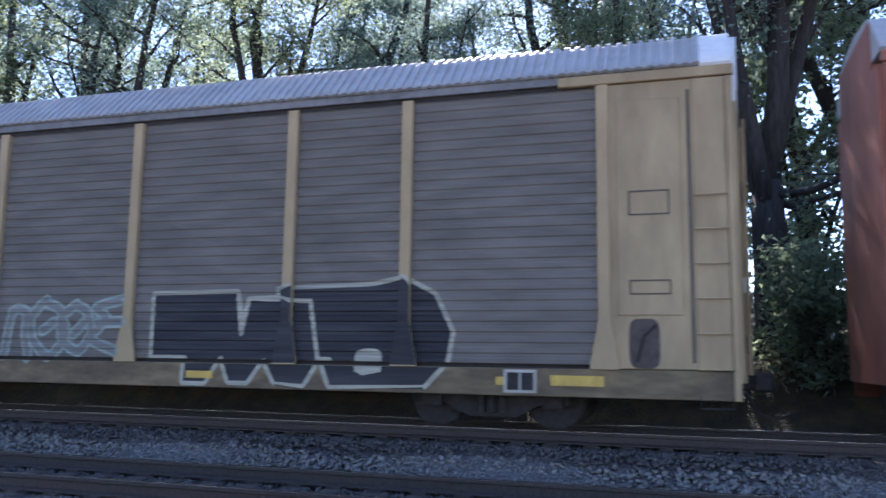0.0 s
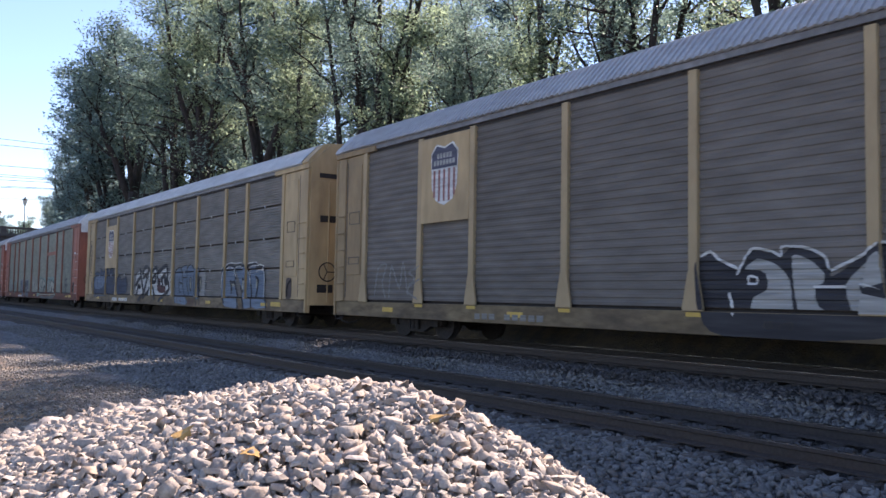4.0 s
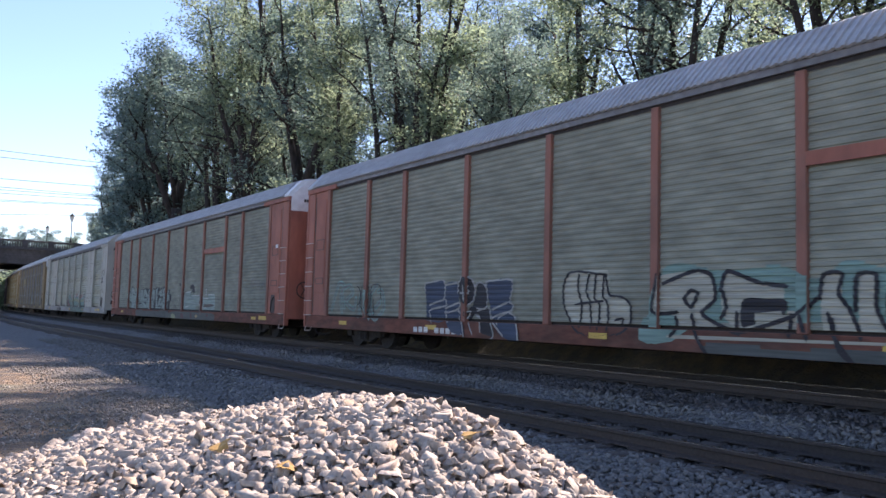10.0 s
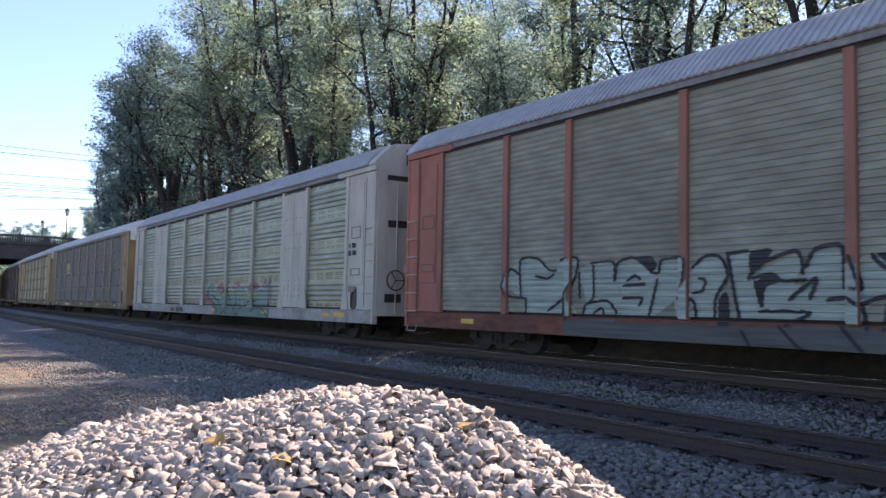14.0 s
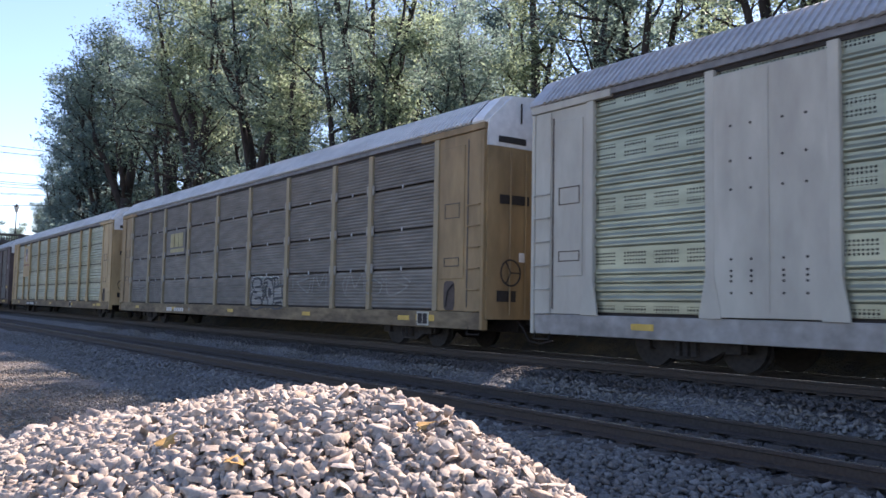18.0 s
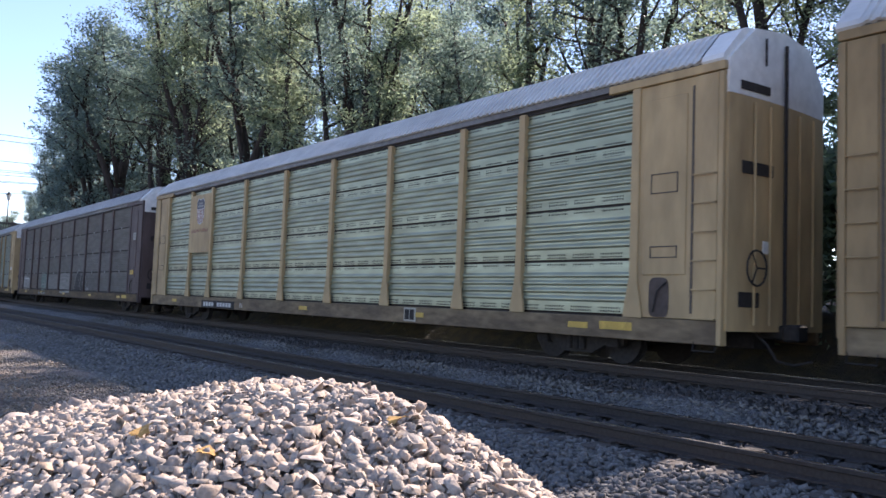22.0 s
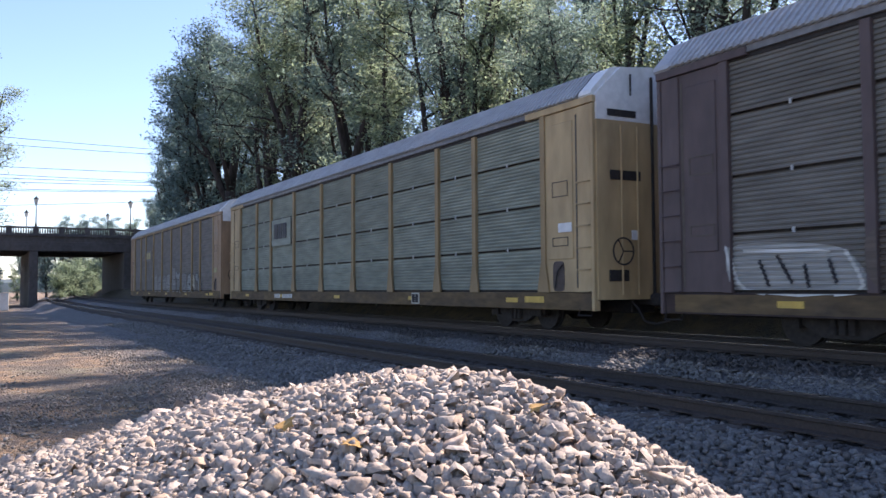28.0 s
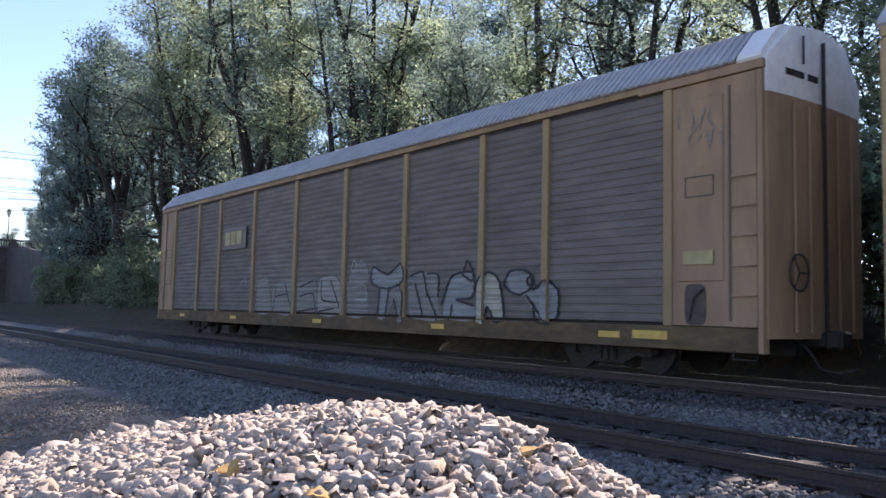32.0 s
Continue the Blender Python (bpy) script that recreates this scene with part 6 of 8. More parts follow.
piece(CAR_E, "sage round letter with thin black outline", "sage", [(8.2, 1.3), (8.15, 1.57), (7.92, 1.76), (7.58, 1.72), (7.12, 1.54), (6.96, 1.56), (6.89, 1.27), (6.98, 1.05), (7.12, 0.87), (7.82, 0.51), (8.07, 0.99)], "black", 0.075, [[(8.17, 1.22), (8.15, 1.53), (7.92, 1.74), (7.58, 1.7), (7.12, 1.54), (7.16, 1.71), (6.98, 1.6), (6.89, 1.27), (6.96, 1.05)], [(8.15, 1.15), (7.92, 0.84)]])
piece(CAR_E, "black hollow of a letter", "black", [(7.9, 1.19), (7.77, 1.31), (7.58, 1.3), (7.49, 1.12), (7.58, 0.89), (7.75, 0.87), (7.87, 1.03)], "black", 0.03, [])
piece(CAR_E, "black hollow of a letter", "black", [(7.25, 1.19), (6.92, 1.23), (6.98, 1.03), (7.16, 1.05)], "black", 0.03, [])
piece(CAR_E, "pale lower part of the letters", "cream", [(11.88, 0.81), (6.76, 0.83), (6.76, 0.79), (11.87, 0.74)], "black", 0.03, [[(11.88, 0.85), (9.63, 0.86)], [(8.91, 0.85), (6.76, 0.84), (6.76, 0.99)]])
piece(CAR_E, "grey paint running over the sill", "dull", [(11.08, 0.7), (9.72, 0.66), (8.97, 0.69), (6.81, 0.77), (6.81, 0.59), (8.58, 0.43), (11, 0.43)], "black", 0.05, [[(8.97, 1.13), (8.86, 0.69), (8.64, 0.48)], [(7.12, 0.72), (6.81, 0.7)]])
piece(CAR_E, "teal sprayed blob", "teal", [(9.62, 1.63), (9.44, 1.71), (9.23, 1.63), (9.26, 1.38), (9.49, 1.21), (9.64, 1.29)], "teal", 0.03, [])
piece(CAR_E, "teal sprayed blob", "teal", [(8.87, 1.91), (8.71, 1.96), (8.57, 1.86), (8.65, 1.62), (8.79, 1.6)], "teal", 0.03, [])
piece(CAR_E, "teal sprayed blob", "teal", [(8.28, 1.65), (8.13, 1.77), (8.03, 1.96), (7.93, 1.92), (8.02, 1.73), (8.2, 1.46)], "teal", 0.03, [])
piece(CAR_E, "teal sprayed blob", "teal", [(12.5, 1.09), (12.03, 1.09), (11.8, 0.95), (12.1, 0.66), (12.56, 0.65)], "teal", 0.03, [])
piece(CAR_E, "navy letter with thin pale outline", "navy", [(19.72, 1.81), (18.88, 1.87), (18.81, 1.45), (18.8, 1.17), (18.79, 0.86), (19.32, 0.84), (19.63, 0.88), (19.68, 1.37)], "silver", 0.05, [[(19.72, 1.64), (19.72, 1.81), (18.88, 1.87), (18.85, 1.43)], [(19.52, 1.27), (18.86, 1.41), (18.76, 1.35), (18.8, 1.25), (19.39, 1.17), (19.51, 1.1), (19.35, 0.84)], [(19.33, 1.19), (18.98, 1.23)]])
piece(CAR_E, "navy letter with thin pale outline", "navy", [(18.82, 1.77), (18.31, 1.8), (18.25, 1.34), (18.19, 1.18), (18.02, 0.84), (17.96, 0.58), (18.45, 0.6), (18.74, 0.9)], "silver", 0.05, [[(18.82, 1.77), (18.31, 1.81)], [(18.8, 1.19), (18.25, 1.33), (18.19, 1.26), (18.27, 1.18), (18.63, 1.1), (18.8, 1.1), (18.62, 0.84)], [(18.27, 1.16), (18.11, 1.03), (17.96, 0.54)]])
piece(CAR_E, "black oval letter with a pale outline", "black", [(18.28, 1.57), (18.23, 1.84), (17.99, 1.95), (17.73, 1.88), (17.58, 1.67), (17.64, 1.41), (17.77, 1.3), (18.14, 1.34)], "silver", 0.05, [[(18.28, 1.57), (18.26, 1.82), (17.99, 1.95), (17.73, 1.88), (17.58, 1.64), (17.67, 1.38), (17.92, 1.26)], [(17.99, 1.74), (17.96, 1.58)], [(17.88, 1.72), (17.93, 1.66), (17.83, 1.6)], [(18.12, 1.56), (17.83, 1.56)], [(17.96, 1.53), (17.93, 1.37)]])
piece(CAR_E, "navy letter with thin pale outline", "black", [(17.57, 1.52), (17.52, 1.77), (17.37, 1.8), (17.18, 1.7), (17.1, 1.45), (17.12, 1.23), (17.03, 1.2), (16.81, 0.6), (17.31, 0.65), (17.41, 1.05), (17.61, 1.08), (17.76, 0.89), (17.97, 1.07), (17.67, 1.3)], "silver", 0.045, [[(17.6, 1.56), (17.55, 1.77), (17.37, 1.8), (17.18, 1.7), (17.1, 1.45), (17.17, 1.21), (17.51, 1.21)], [(18.03, 1.09), (17.73, 1.13), (17.92, 0.9)], [(17.82, 0.98), (17.71, 0.74), (17.6, 0.6)], [(17.56, 1.06), (17.36, 0.97), (17.31, 0.65)], [(17.49, 1.15), (17.05, 1.22), (16.93, 0.88), (16.81, 0.6), (16.97, 0.48)]])
piece(CAR_E, "navy letter with thin pale outline", "navy", [(17.15, 1.81), (16.26, 1.84), (16.28, 1.38), (16.19, 1.24), (16.3, 1.1), (16.08, 1.01), (15.97, 0.5), (16.56, 0.61), (16.93, 0.98), (17, 1.2)], "silver", 0.05, [[(17.13, 1.63), (17.15, 1.81), (16.24, 1.84), (16.3, 1.38)], [(16.93, 1.18), (16.39, 1.34), (16.21, 1.31), (16.23, 1.17), (16.91, 0.99), (16.47, 0.6)], [(16.7, 0.85), (16.65, 1.03), (16.34, 1.12), (16.12, 1.04), (16, 0.81), (15.96, 0.47)]])
piece(CAR_E, "thin black outlined letters", "", [], "black", 0.035, [[(23.37, 1.8), (23.19, 1.65), (23.21, 1.31), (23.34, 1.26)], [(23.11, 1.8), (22.77, 1.82), (22.66, 1.36), (22.9, 1.12), (23.16, 1.22), (23.11, 1.8)], [(22.56, 1.79), (22.58, 1.27), (22.81, 0.93)], [(22.44, 1.83), (22.04, 1.8), (21.99, 1.41)], [(22.32, 0.87), (22.42, 1.41)], [(22.89, 0.86), (22.48, 0.94)]])
graffiti(CAR_E, "fafd", 21.9, 25.1, 0.95, 0.85, "teal", 0.15, "faded teal outlined letter", 20, "grey")
graffiti(CAR_E, "de", 3.0, 3.95, 0.95, 1.0, "black", 0.09, "black scrawled tag", 21)
bars(CAR_E, 19.1, 0.65, 2.2, 0.14, SPRAY["white"])
plate(CAR_E, "repair_strip", 7.98, 3.5, 2.7, 0.22, RED, "bare red strip across the screen", 0.03)
plate(CAR_E, "placard", 0.95, 3.3, 0.22, 0.12, M_WHITE, "small white placard")
# second red car
piece(CAR_F, "pale silver letter with black outline", "mist", [(22.35, 2.07), (21.72, 2.08), (21.3, 1.82), (21.08, 2.01), (20.6, 2.05), (20.63, 1.71), (20.87, 1.27), (20.51, 0.85), (21.21, 0.87), (22.15, 0.92), (22.26, 1.26), (22.93, 1.53), (22.69, 1.9)], "black", 0.06, [[(22.31, 1.26), (22.35, 2.07), (21.77, 2.08), (21.43, 1.84), (21.2, 1.82)], [(22.92, 1.47), (22.69, 1.9), (22.33, 1.73)], [(21.08, 2.04), (20.6, 2.05), (20.67, 1.66), (21, 1.27), (21.44, 1.01)], [(22.93, 1.58), (22.76, 1.31), (22.16, 1.26)], [(22.16, 1.26), (22.14, 0.9)], [(21.85, 1.72), (21.47, 1.67), (21.29, 1.74)], [(20.92, 1.36), (20.9, 0.82)]])
piece(CAR_F, "pale silver letter with black outline", "mist", [(20.55, 1.8), (20.18, 1.94), (19.65, 1.95), (19.56, 1.64), (19.39, 1.09), (19.01, 0.91), (20.43, 0.88), (20.35, 1.17)], "black", 0.055, [[(20.22, 1.94), (19.65, 1.95), (19.62, 1.6)], [(20.55, 1.75), (20.53, 1.27)], [(20.17, 1.89), (20.15, 1.32), (20.27, 1.17)], [(20.43, 0.88), (20.35, 1.15), (19.79, 1.22), (19.54, 0.99)], [(20.14, 0.98), (19.94, 1.08), (19.85, 0.94)]])
piece(CAR_F, "pale silver letter with black outline", "mist", [(19.6, 1.69), (19.53, 1.92), (19.11, 2), (18.74, 1.77), (18.53, 1.94), (17.97, 1.95), (18.03, 1.58), (18.23, 1.23), (18.79, 0.91), (19.38, 0.9), (19.48, 1.41)], "black", 0.06, [[(19.6, 1.6), (19.53, 1.92), (19.19, 2.01), (18.89, 1.91), (18.74, 1.74), (18.56, 1.72), (18.49, 1.94), (17.97, 1.95), (18, 1.54)], [(19.4, 1.5), (18.88, 1.52)], [(19.29, 1.59), (19.1, 1.68), (18.99, 1.61)], [(18.59, 1.59), (18.79, 0.91)], [(19.4, 1.27), (18.94, 1.27), (19.01, 1.14)]])
piece(CAR_F, "pale silver letter with black outline", "mist", [(17.8, 1.83), (17.58, 1.96), (17.29, 1.95), (17.15, 1.65), (17.3, 1.24), (17.26, 0.94), (17.68, 0.89), (18.08, 0.8), (18.23, 1.23), (17.96, 1.53)], "black", 0.06, [[(17.83, 1.79), (17.58, 1.97), (17.29, 1.95), (17.14, 1.65), (17.37, 1.28), (17.39, 0.94)], [(18.16, 1.27), (17.82, 1.23), (17.75, 0.89)], [(17.82, 1.36), (17.63, 1.4), (17.57, 1.57), (17.7, 1.6)]])
piece(CAR_F, "pale silver letter with black outline", "mist", [(17.13, 1.99), (16.7, 2.01), (16.76, 1.65), (15.9, 1.95), (15.84, 1.75), (16, 1.48), (15.36, 1.4), (15.3, 0.94), (16.57, 0.92), (16.92, 0.91), (17.06, 1.44)], "black", 0.065, [[(17.16, 1.99), (16.76, 2.02)], [(17.13, 1.94), (17.02, 1.36), (16.92, 0.95)], [(16.76, 1.61), (16.47, 1.84), (15.96, 1.99), (15.85, 1.83), (15.84, 1.65)], [(16.76, 1.58), (16.35, 1.64), (16.17, 1.54), (15.79, 1.55)], [(16.64, 1.52), (16.54, 1.16)], [(16.57, 1.08), (15.73, 1.07), (16.11, 0.87)], [(16.06, 1.26), (15.63, 1.57), (15.73, 1.28)]])
piece(CAR_F, "pale silver letter with black outline", "mist", [(15.79, 1.83), (15.58, 2.01), (15.24, 2.02), (15.21, 1.77), (14.86, 1.73), (14.77, 1.87), (14.48, 1.65), (14.43, 1.39), (14.71, 1.25), (14.91, 1.14), (14.85, 0.84), (15.2, 0.87), (15.31, 1.32), (15.78, 1.4)], "black", 0.07, [[(15.79, 1.75), (15.63, 2), (15.24, 2.02), (15.21, 1.43)], [(15.11, 1.86), (14.96, 1.43), (15.11, 1.4)], [(14.81, 1.87), (14.67, 1.72), (14.45, 1.61), (14.43, 1.36), (14.71, 1.29), (15, 1.19), (15.16, 1.28), (15.46, 1.26)], [(14.95, 1.14), (14.88, 0.84)]])
piece(CAR_F, "black block shadow of the letters", "black", [(14.77, 1.89), (14.5, 1.88), (14.48, 1.68), (14.22, 1.66), (14.2, 1.36), (14.38, 1.32), (14.45, 0.82), (14.68, 0.78), (14.64, 1.25), (14.45, 1.39), (14.48, 1.65)], "black", 0.04, [])
piece(CAR_F, "black block shadow of the letters", "black", [(16.73, 2.01), (16.35, 2.04), (16.47, 1.84), (16.73, 1.69)], "black", 0.03, [])
piece(CAR_F, "black block shadow of the letters", "black", [(17.33, 1.23), (17.15, 1.36), (17.1, 0.7), (17.29, 0.69)], "black", 0.03, [])
piece(CAR_F, "black block shadow of the letters", "black", [(19.11, 2), (18.75, 2.02), (18.6, 1.85), (18.74, 1.74)], "black", 0.03, [])
piece(CAR_F, "black block shadow of the letters", "black", [(16.64, 1.52), (16.32, 1.64), (16.17, 1.54), (16.46, 1.44), (16.51, 1.12)], "black", 0.03, [])
piece(CAR_F, "teal grey paint running over the sill", "dull", [(20.85, 0.85), (18.78, 0.82), (18.08, 0.8), (14.76, 0.85), (14.02, 0.52), (15.77, 0.43), (20.49, 0.4)], "black", 0.06, [[(16.22, 0.85), (15.88, 0.54), (15.51, 0.45)], [(15.25, 0.87), (14.9, 0.48)], [(16.86, 0.75), (16.68, 0.47)]])
piece(CAR_F, "green-grey paint over the sill", "dull", [(14.05, 0.84), (10.52, 0.84), (7.68, 0.83), (7.69, 0.47), (10.52, 0.45), (14.04, 0.45)], "dull", 0.03, [])
piece(CAR_F, "pale teal brushed cloud", "mist", [(12.05, 1.06), (11.98, 1.52), (11.72, 1.77), (11.1, 1.78), (10.92, 1.63), (9.68, 1.59), (9.66, 1.32), (9.78, 1.13), (10.19, 1.09), (10.3, 0.91), (11.72, 0.9)], "white", 0.045, [[(11.85, 1.74), (10.92, 1.77)], [(10.64, 1.59), (9.68, 1.6)], [(11.72, 1.07), (11.1, 1.13)], [(12.94, 1.64), (12.9, 1.21)]])
piece(CAR_F, "pale teal brushed cloud", "mist", [(9.19, 0.97), (9.21, 1.49), (8.56, 1.51), (8.47, 1.63), (7.67, 1.63), (7.68, 0.93), (9.01, 0.88)], "white", 0.045, [[(9.27, 1.47), (8.48, 1.46)], [(8.46, 1.63), (7.7, 1.62)], [(9.01, 1.05), (8.67, 1.06)], [(8.78, 1.87), (8.74, 1.61)]])
piece(CAR_F, "dull maroon smear across the cloud", "brown", [(9.01, 1.2), (8.23, 1.23), (7.79, 1.21), (7.83, 1.11), (8.96, 1.07)], "maroon", 0.04, [])
piece(CAR_F, "black bird-like splash", "black", [(11.19, 1.95), (10.98, 2.09), (10.69, 2.1), (10.52, 2.0), (10.43, 1.74), (10.5, 1.71), (10.58, 1.77), (10.61, 1.62), (10.69, 1.74), (10.84, 1.8), (10.81, 1.89), (11.04, 1.9)], "black", 0.03, [[(10.84, 1.8), (11.04, 1.61)]])
piece(CAR_F, "small black splash", "black", [(12.92, 2.17), (12.68, 2.19), (12.65, 2.08), (12.83, 2.06)], "black", 0.03, [[(12.59, 1.95), (12.52, 1.91)]])
piece(CAR_F, "thin black scrawl", "", [], "black", 0.04, [[(12.33, 1.83), (12.19, 1.71), (12.12, 1.88)], [(12.05, 1.88), (11.99, 1.65), (11.86, 1.84), (11.72, 1.67)], [(13.45, 1.2), (13.36, 0.93)], [(13.29, 1.1), (13.17, 0.97)], [(12.19, 1.73), (12.08, 0.91)]])
piece(CAR_F, "pale oval with a brown middle", "sage", [(9.68, 1.16), (9.48, 1.24), (9.21, 1.15), (9.12, 0.98), (9.15, 0.77), (9.29, 0.72), (9.48, 0.8)], "brown", 0.03, [])
piece(CAR_F, "brown middle of the oval", "brown", [(9.6, 1.08), (9.43, 1.15), (9.27, 0.98), (9.27, 0.74), (9.43, 0.7), (9.56, 0.84)], "brown", 0.03, [])
piece(CAR_F, "black rounded splash", "black", [(9.73, 1.23), (9.58, 1.39), (9.46, 1.37), (9.48, 1.24)], "black", 0.03, [])
piece(CAR_F, "olive patch on the sill", "lime", [(13.88, 0.73), (13.33, 0.73), (13.17, 0.49), (13.8, 0.49)], "lime", 0.03, [])
piece(CAR_F, "red-brown patch on the sill", "maroon", [(12.38, 0.78), (11.95, 0.78), (11.87, 0.55), (12.27, 0.58)], "maroon", 0.03, [])
piece(CAR_F, "yellow patch on the sill", "mustard", [(10.14, 0.71), (9.9, 0.76), (9.68, 0.66), (9.98, 0.59)], "mustard", 0.03, [])
piece(CAR_F, "red-brown patch on the sill", "maroon", [(10.89, 0.81), (10.63, 0.8), (10.57, 0.56), (10.79, 0.6)], "maroon", 0.03, [])
piece(CAR_F, "red-brown patch on the sill", "maroon", [(8.57, 0.79), (8.3, 0.78), (8.35, 0.64), (8.47, 0.66)], "maroon", 0.03, [])
graffiti(CAR_F, "fcfdb", 1.9, 3.6, 1.75, 0.4, "grey", 0.04, "small pale tag", 23)
plate(CAR_F, "repair_strip", 7.9, 3.5, 2.7, 0.22, RED, "bare red strip across the screen", 0.03)
plate(CAR_F, "placard", 0.95, 3.3, 0.2, 0.12, M_WHITE, "small white placard")
RIVET = Shape().disc(0, 0, 0.022, -0.008, 0.002, 8).mesh("rivet", M_DARK)
# white car: solid panels and the dragon-like piece
for d0, d1 in ((4.62, 6.53), (20.85, 22.85)):
    solid = part("solid_panel", Shape().box(fr(d1) + 0.05, fr(d0) - 0.05, -SIDE - 0.03, -SIDE + 0.02, DECK, 4.75, 0.01), OFFWHITE, CAR_G, "plain riveted white panel")
    seam = (fr(d0) + fr(d1)) / 2
    for q in (-0.62, -0.28, 0.24, 0.6):
        for z in (1.3, 1.48, 1.56, 1.64, 1.82, 2.9, 3.35, 3.9):
            part("rivet", RIVET, None, solid, at=pose(seam + q, -SIDE - 0.031, z))
    part("seam", Shape().box(seam - 0.02, seam + 0.02, -SIDE - 0.042, -SIDE - 0.031, DECK + 0.1, 4.7), OFFWHITE, solid)
bars(CAR_G, 18.75, 0.68, 2.0, 0.2, SPRAY["black"])
bars(CAR_G, 1.3, 2.78, 0.42, 0.15, SPRAY["black"], 5, 0.036)
bars(CAR_G, 1.3, 2.56, 0.48, 0.15, SPRAY["black"], 6, 0.036)
plate(CAR_G, "placard", 1.3, 1.5, 0.42, 0.18, P_GREY, "grey placard", 0.036)
piece(CAR_G, "dull red sprayed cloud", "pink", [(14.89, 1.1), (14.54, 1.51), (14.37, 1.57), (14.2, 1.17), (13.63, 1.0), (13.09, 0.69), (13.17, 0.53), (13.32, 0.47), (13.55, 0.57), (13.79, 0.89)], "pink", 0.05, [])
piece(CAR_G, "dull red sprayed cloud", "pink", [(13.33, 1.66), (13.03, 1.79), (12.52, 1.82), (12.24, 1.67), (12.24, 1.43), (12.88, 1.39)], "pink", 0.05, [])
piece(CAR_G, "dull red sprayed cloud", "pink", [(11.52, 1.53), (11.34, 1.77), (11.03, 1.88), (10.74, 1.85), (10.63, 1.56)], "pink", 0.05, [])
piece(CAR_G, "dull red sprayed cloud", "pink", [(9.73, 1.41), (9.53, 1.67), (9.23, 1.79), (8.87, 1.78), (8.65, 1.69), (8.69, 1.45)], "pink", 0.05, [])
piece(CAR_G, "dull red sprayed cloud", "pink", [(8.31, 1.56), (8.26, 1.8), (8.1, 1.93), (7.98, 1.87), (8.02, 1.56)], "pink", 0.05, [])
piece(CAR_G, "dull red sprayed cloud", "pink", [(7.65, 1.7), (7.52, 1.55), (7.53, 0.87), (7.67, 0.9)], "pink", 0.05, [])
piece(CAR_G, "teal winged shape with a dark and white edge", "teal", [(14.37, 1.62), (14.29, 1.74), (14.03, 1.9), (13.56, 1.72), (13.4, 1.55), (12.95, 1.41), (12.88, 1.49), (12.38, 1.56), (12.01, 1.66), (11.7, 1.52), (11.57, 1.6), (11.4, 1.54), (11.13, 1.71), (10.63, 1.61), (10.46, 1.71), (9.88, 1.52), (9.73, 1.46), (8.78, 1.49), (8.76, 1.55), (8.27, 1.6), (8.17, 1.54), (8.02, 1.71), (7.74, 1.98), (7.67, 1.9), (7.65, 1.55), (7.7, 0.48), (9.94, 0.45), (12.45, 0.45), (13.17, 0.53), (13.02, 0.64), (13.4, 0.9), (13.79, 1.06), (14.25, 1.2), (14.34, 1.45)], "black", 0.05, [[(14.34, 1.45), (14.37, 1.62), (14.03, 1.88), (13.56, 1.7), (12.95, 1.39), (12.01, 1.63)], [(14.34, 1.45), (14.25, 1.2), (13.63, 1.0), (13.02, 0.64), (13.2, 0.51)]])
piece(CAR_G, "yellow-green band across the winged shape", "lime", [(14.15, 1.45), (12.95, 1.35), (12.04, 1.51), (10.92, 1.54), (9.83, 1.38), (7.87, 1.46), (7.86, 1.31), (9.83, 1.19), (11.16, 1.33), (12.95, 1.23), (13.99, 1.3)], "lime", 0.04, [])
piece(CAR_G, "deep teal lower part of the winged shape", "tealdeep", [(13.63, 0.98), (10.36, 1.0), (7.69, 0.98), (7.7, 0.48), (9.94, 0.45), (12.45, 0.45), (13.09, 0.53), (12.97, 0.62)], "black", 0.06, [[(13.95, 1.36), (13.32, 1.17), (13.02, 1.01), (13.09, 0.88)], [(12.66, 0.79), (12.45, 1.18), (12.24, 1.49), (12.11, 1.56)], [(12.11, 1.56), (11.84, 1.33), (11.65, 1.03)], [(12.73, 0.49), (12.24, 0.7), (11.84, 0.55)], [(11.1, 1.04), (11.18, 0.75)], [(11.04, 1.38), (11.02, 0.9), (11.1, 0.66)], [(12.11, 0.93), (11.91, 0.73)], [(9.93, 1.06), (8.97, 1.1)], [(9.34, 0.73), (8.88, 0.83), (8.28, 0.86)], [(8.24, 0.85), (7.88, 0.7), (7.57, 0.55)], [(11.1, 0.61), (10.58, 0.61)]])
piece(CAR_G, "black fin of the winged shape", "black", [(7.78, 1.9), (7.7, 1.94), (7.65, 1.78), (7.65, 1.09), (7.57, 0.94), (7.92, 0.93), (7.78, 1.17)], "white", 0.03, [[(7.67, 1.9), (7.65, 1.55), (7.65, 1.09), (7.56, 0.96)]])
piece(CAR_G, "pale pointed tooth with a dark edge", "sage", [(10.49, 1.14), (10.23, 0.87), (10.47, 0.79)], "black", 0.05, [[(10.65, 1.19), (10.56, 1.05), (10.58, 0.79)], [(10.56, 0.79), (10.19, 0.86)]])
piece(CAR_G, "thin white edge line", "", [], "white", 0.035, [[(14.37, 1.62), (14.29, 1.74), (14.03, 1.9), (13.56, 1.72), (13.4, 1.55), (12.95, 1.41), (12.88, 1.49), (12.38, 1.56), (12.01, 1.66)], [(12.01, 1.66), (11.7, 1.52), (11.57, 1.6), (11.4, 1.54), (11.13, 1.71), (10.63, 1.61), (10.46, 1.71), (9.88, 1.52), (9.73, 1.46)], [(9.73, 1.46), (8.78, 1.49), (8.76, 1.55), (8.27, 1.6), (8.17, 1.54), (8.02, 1.71), (7.74, 1.98)]])
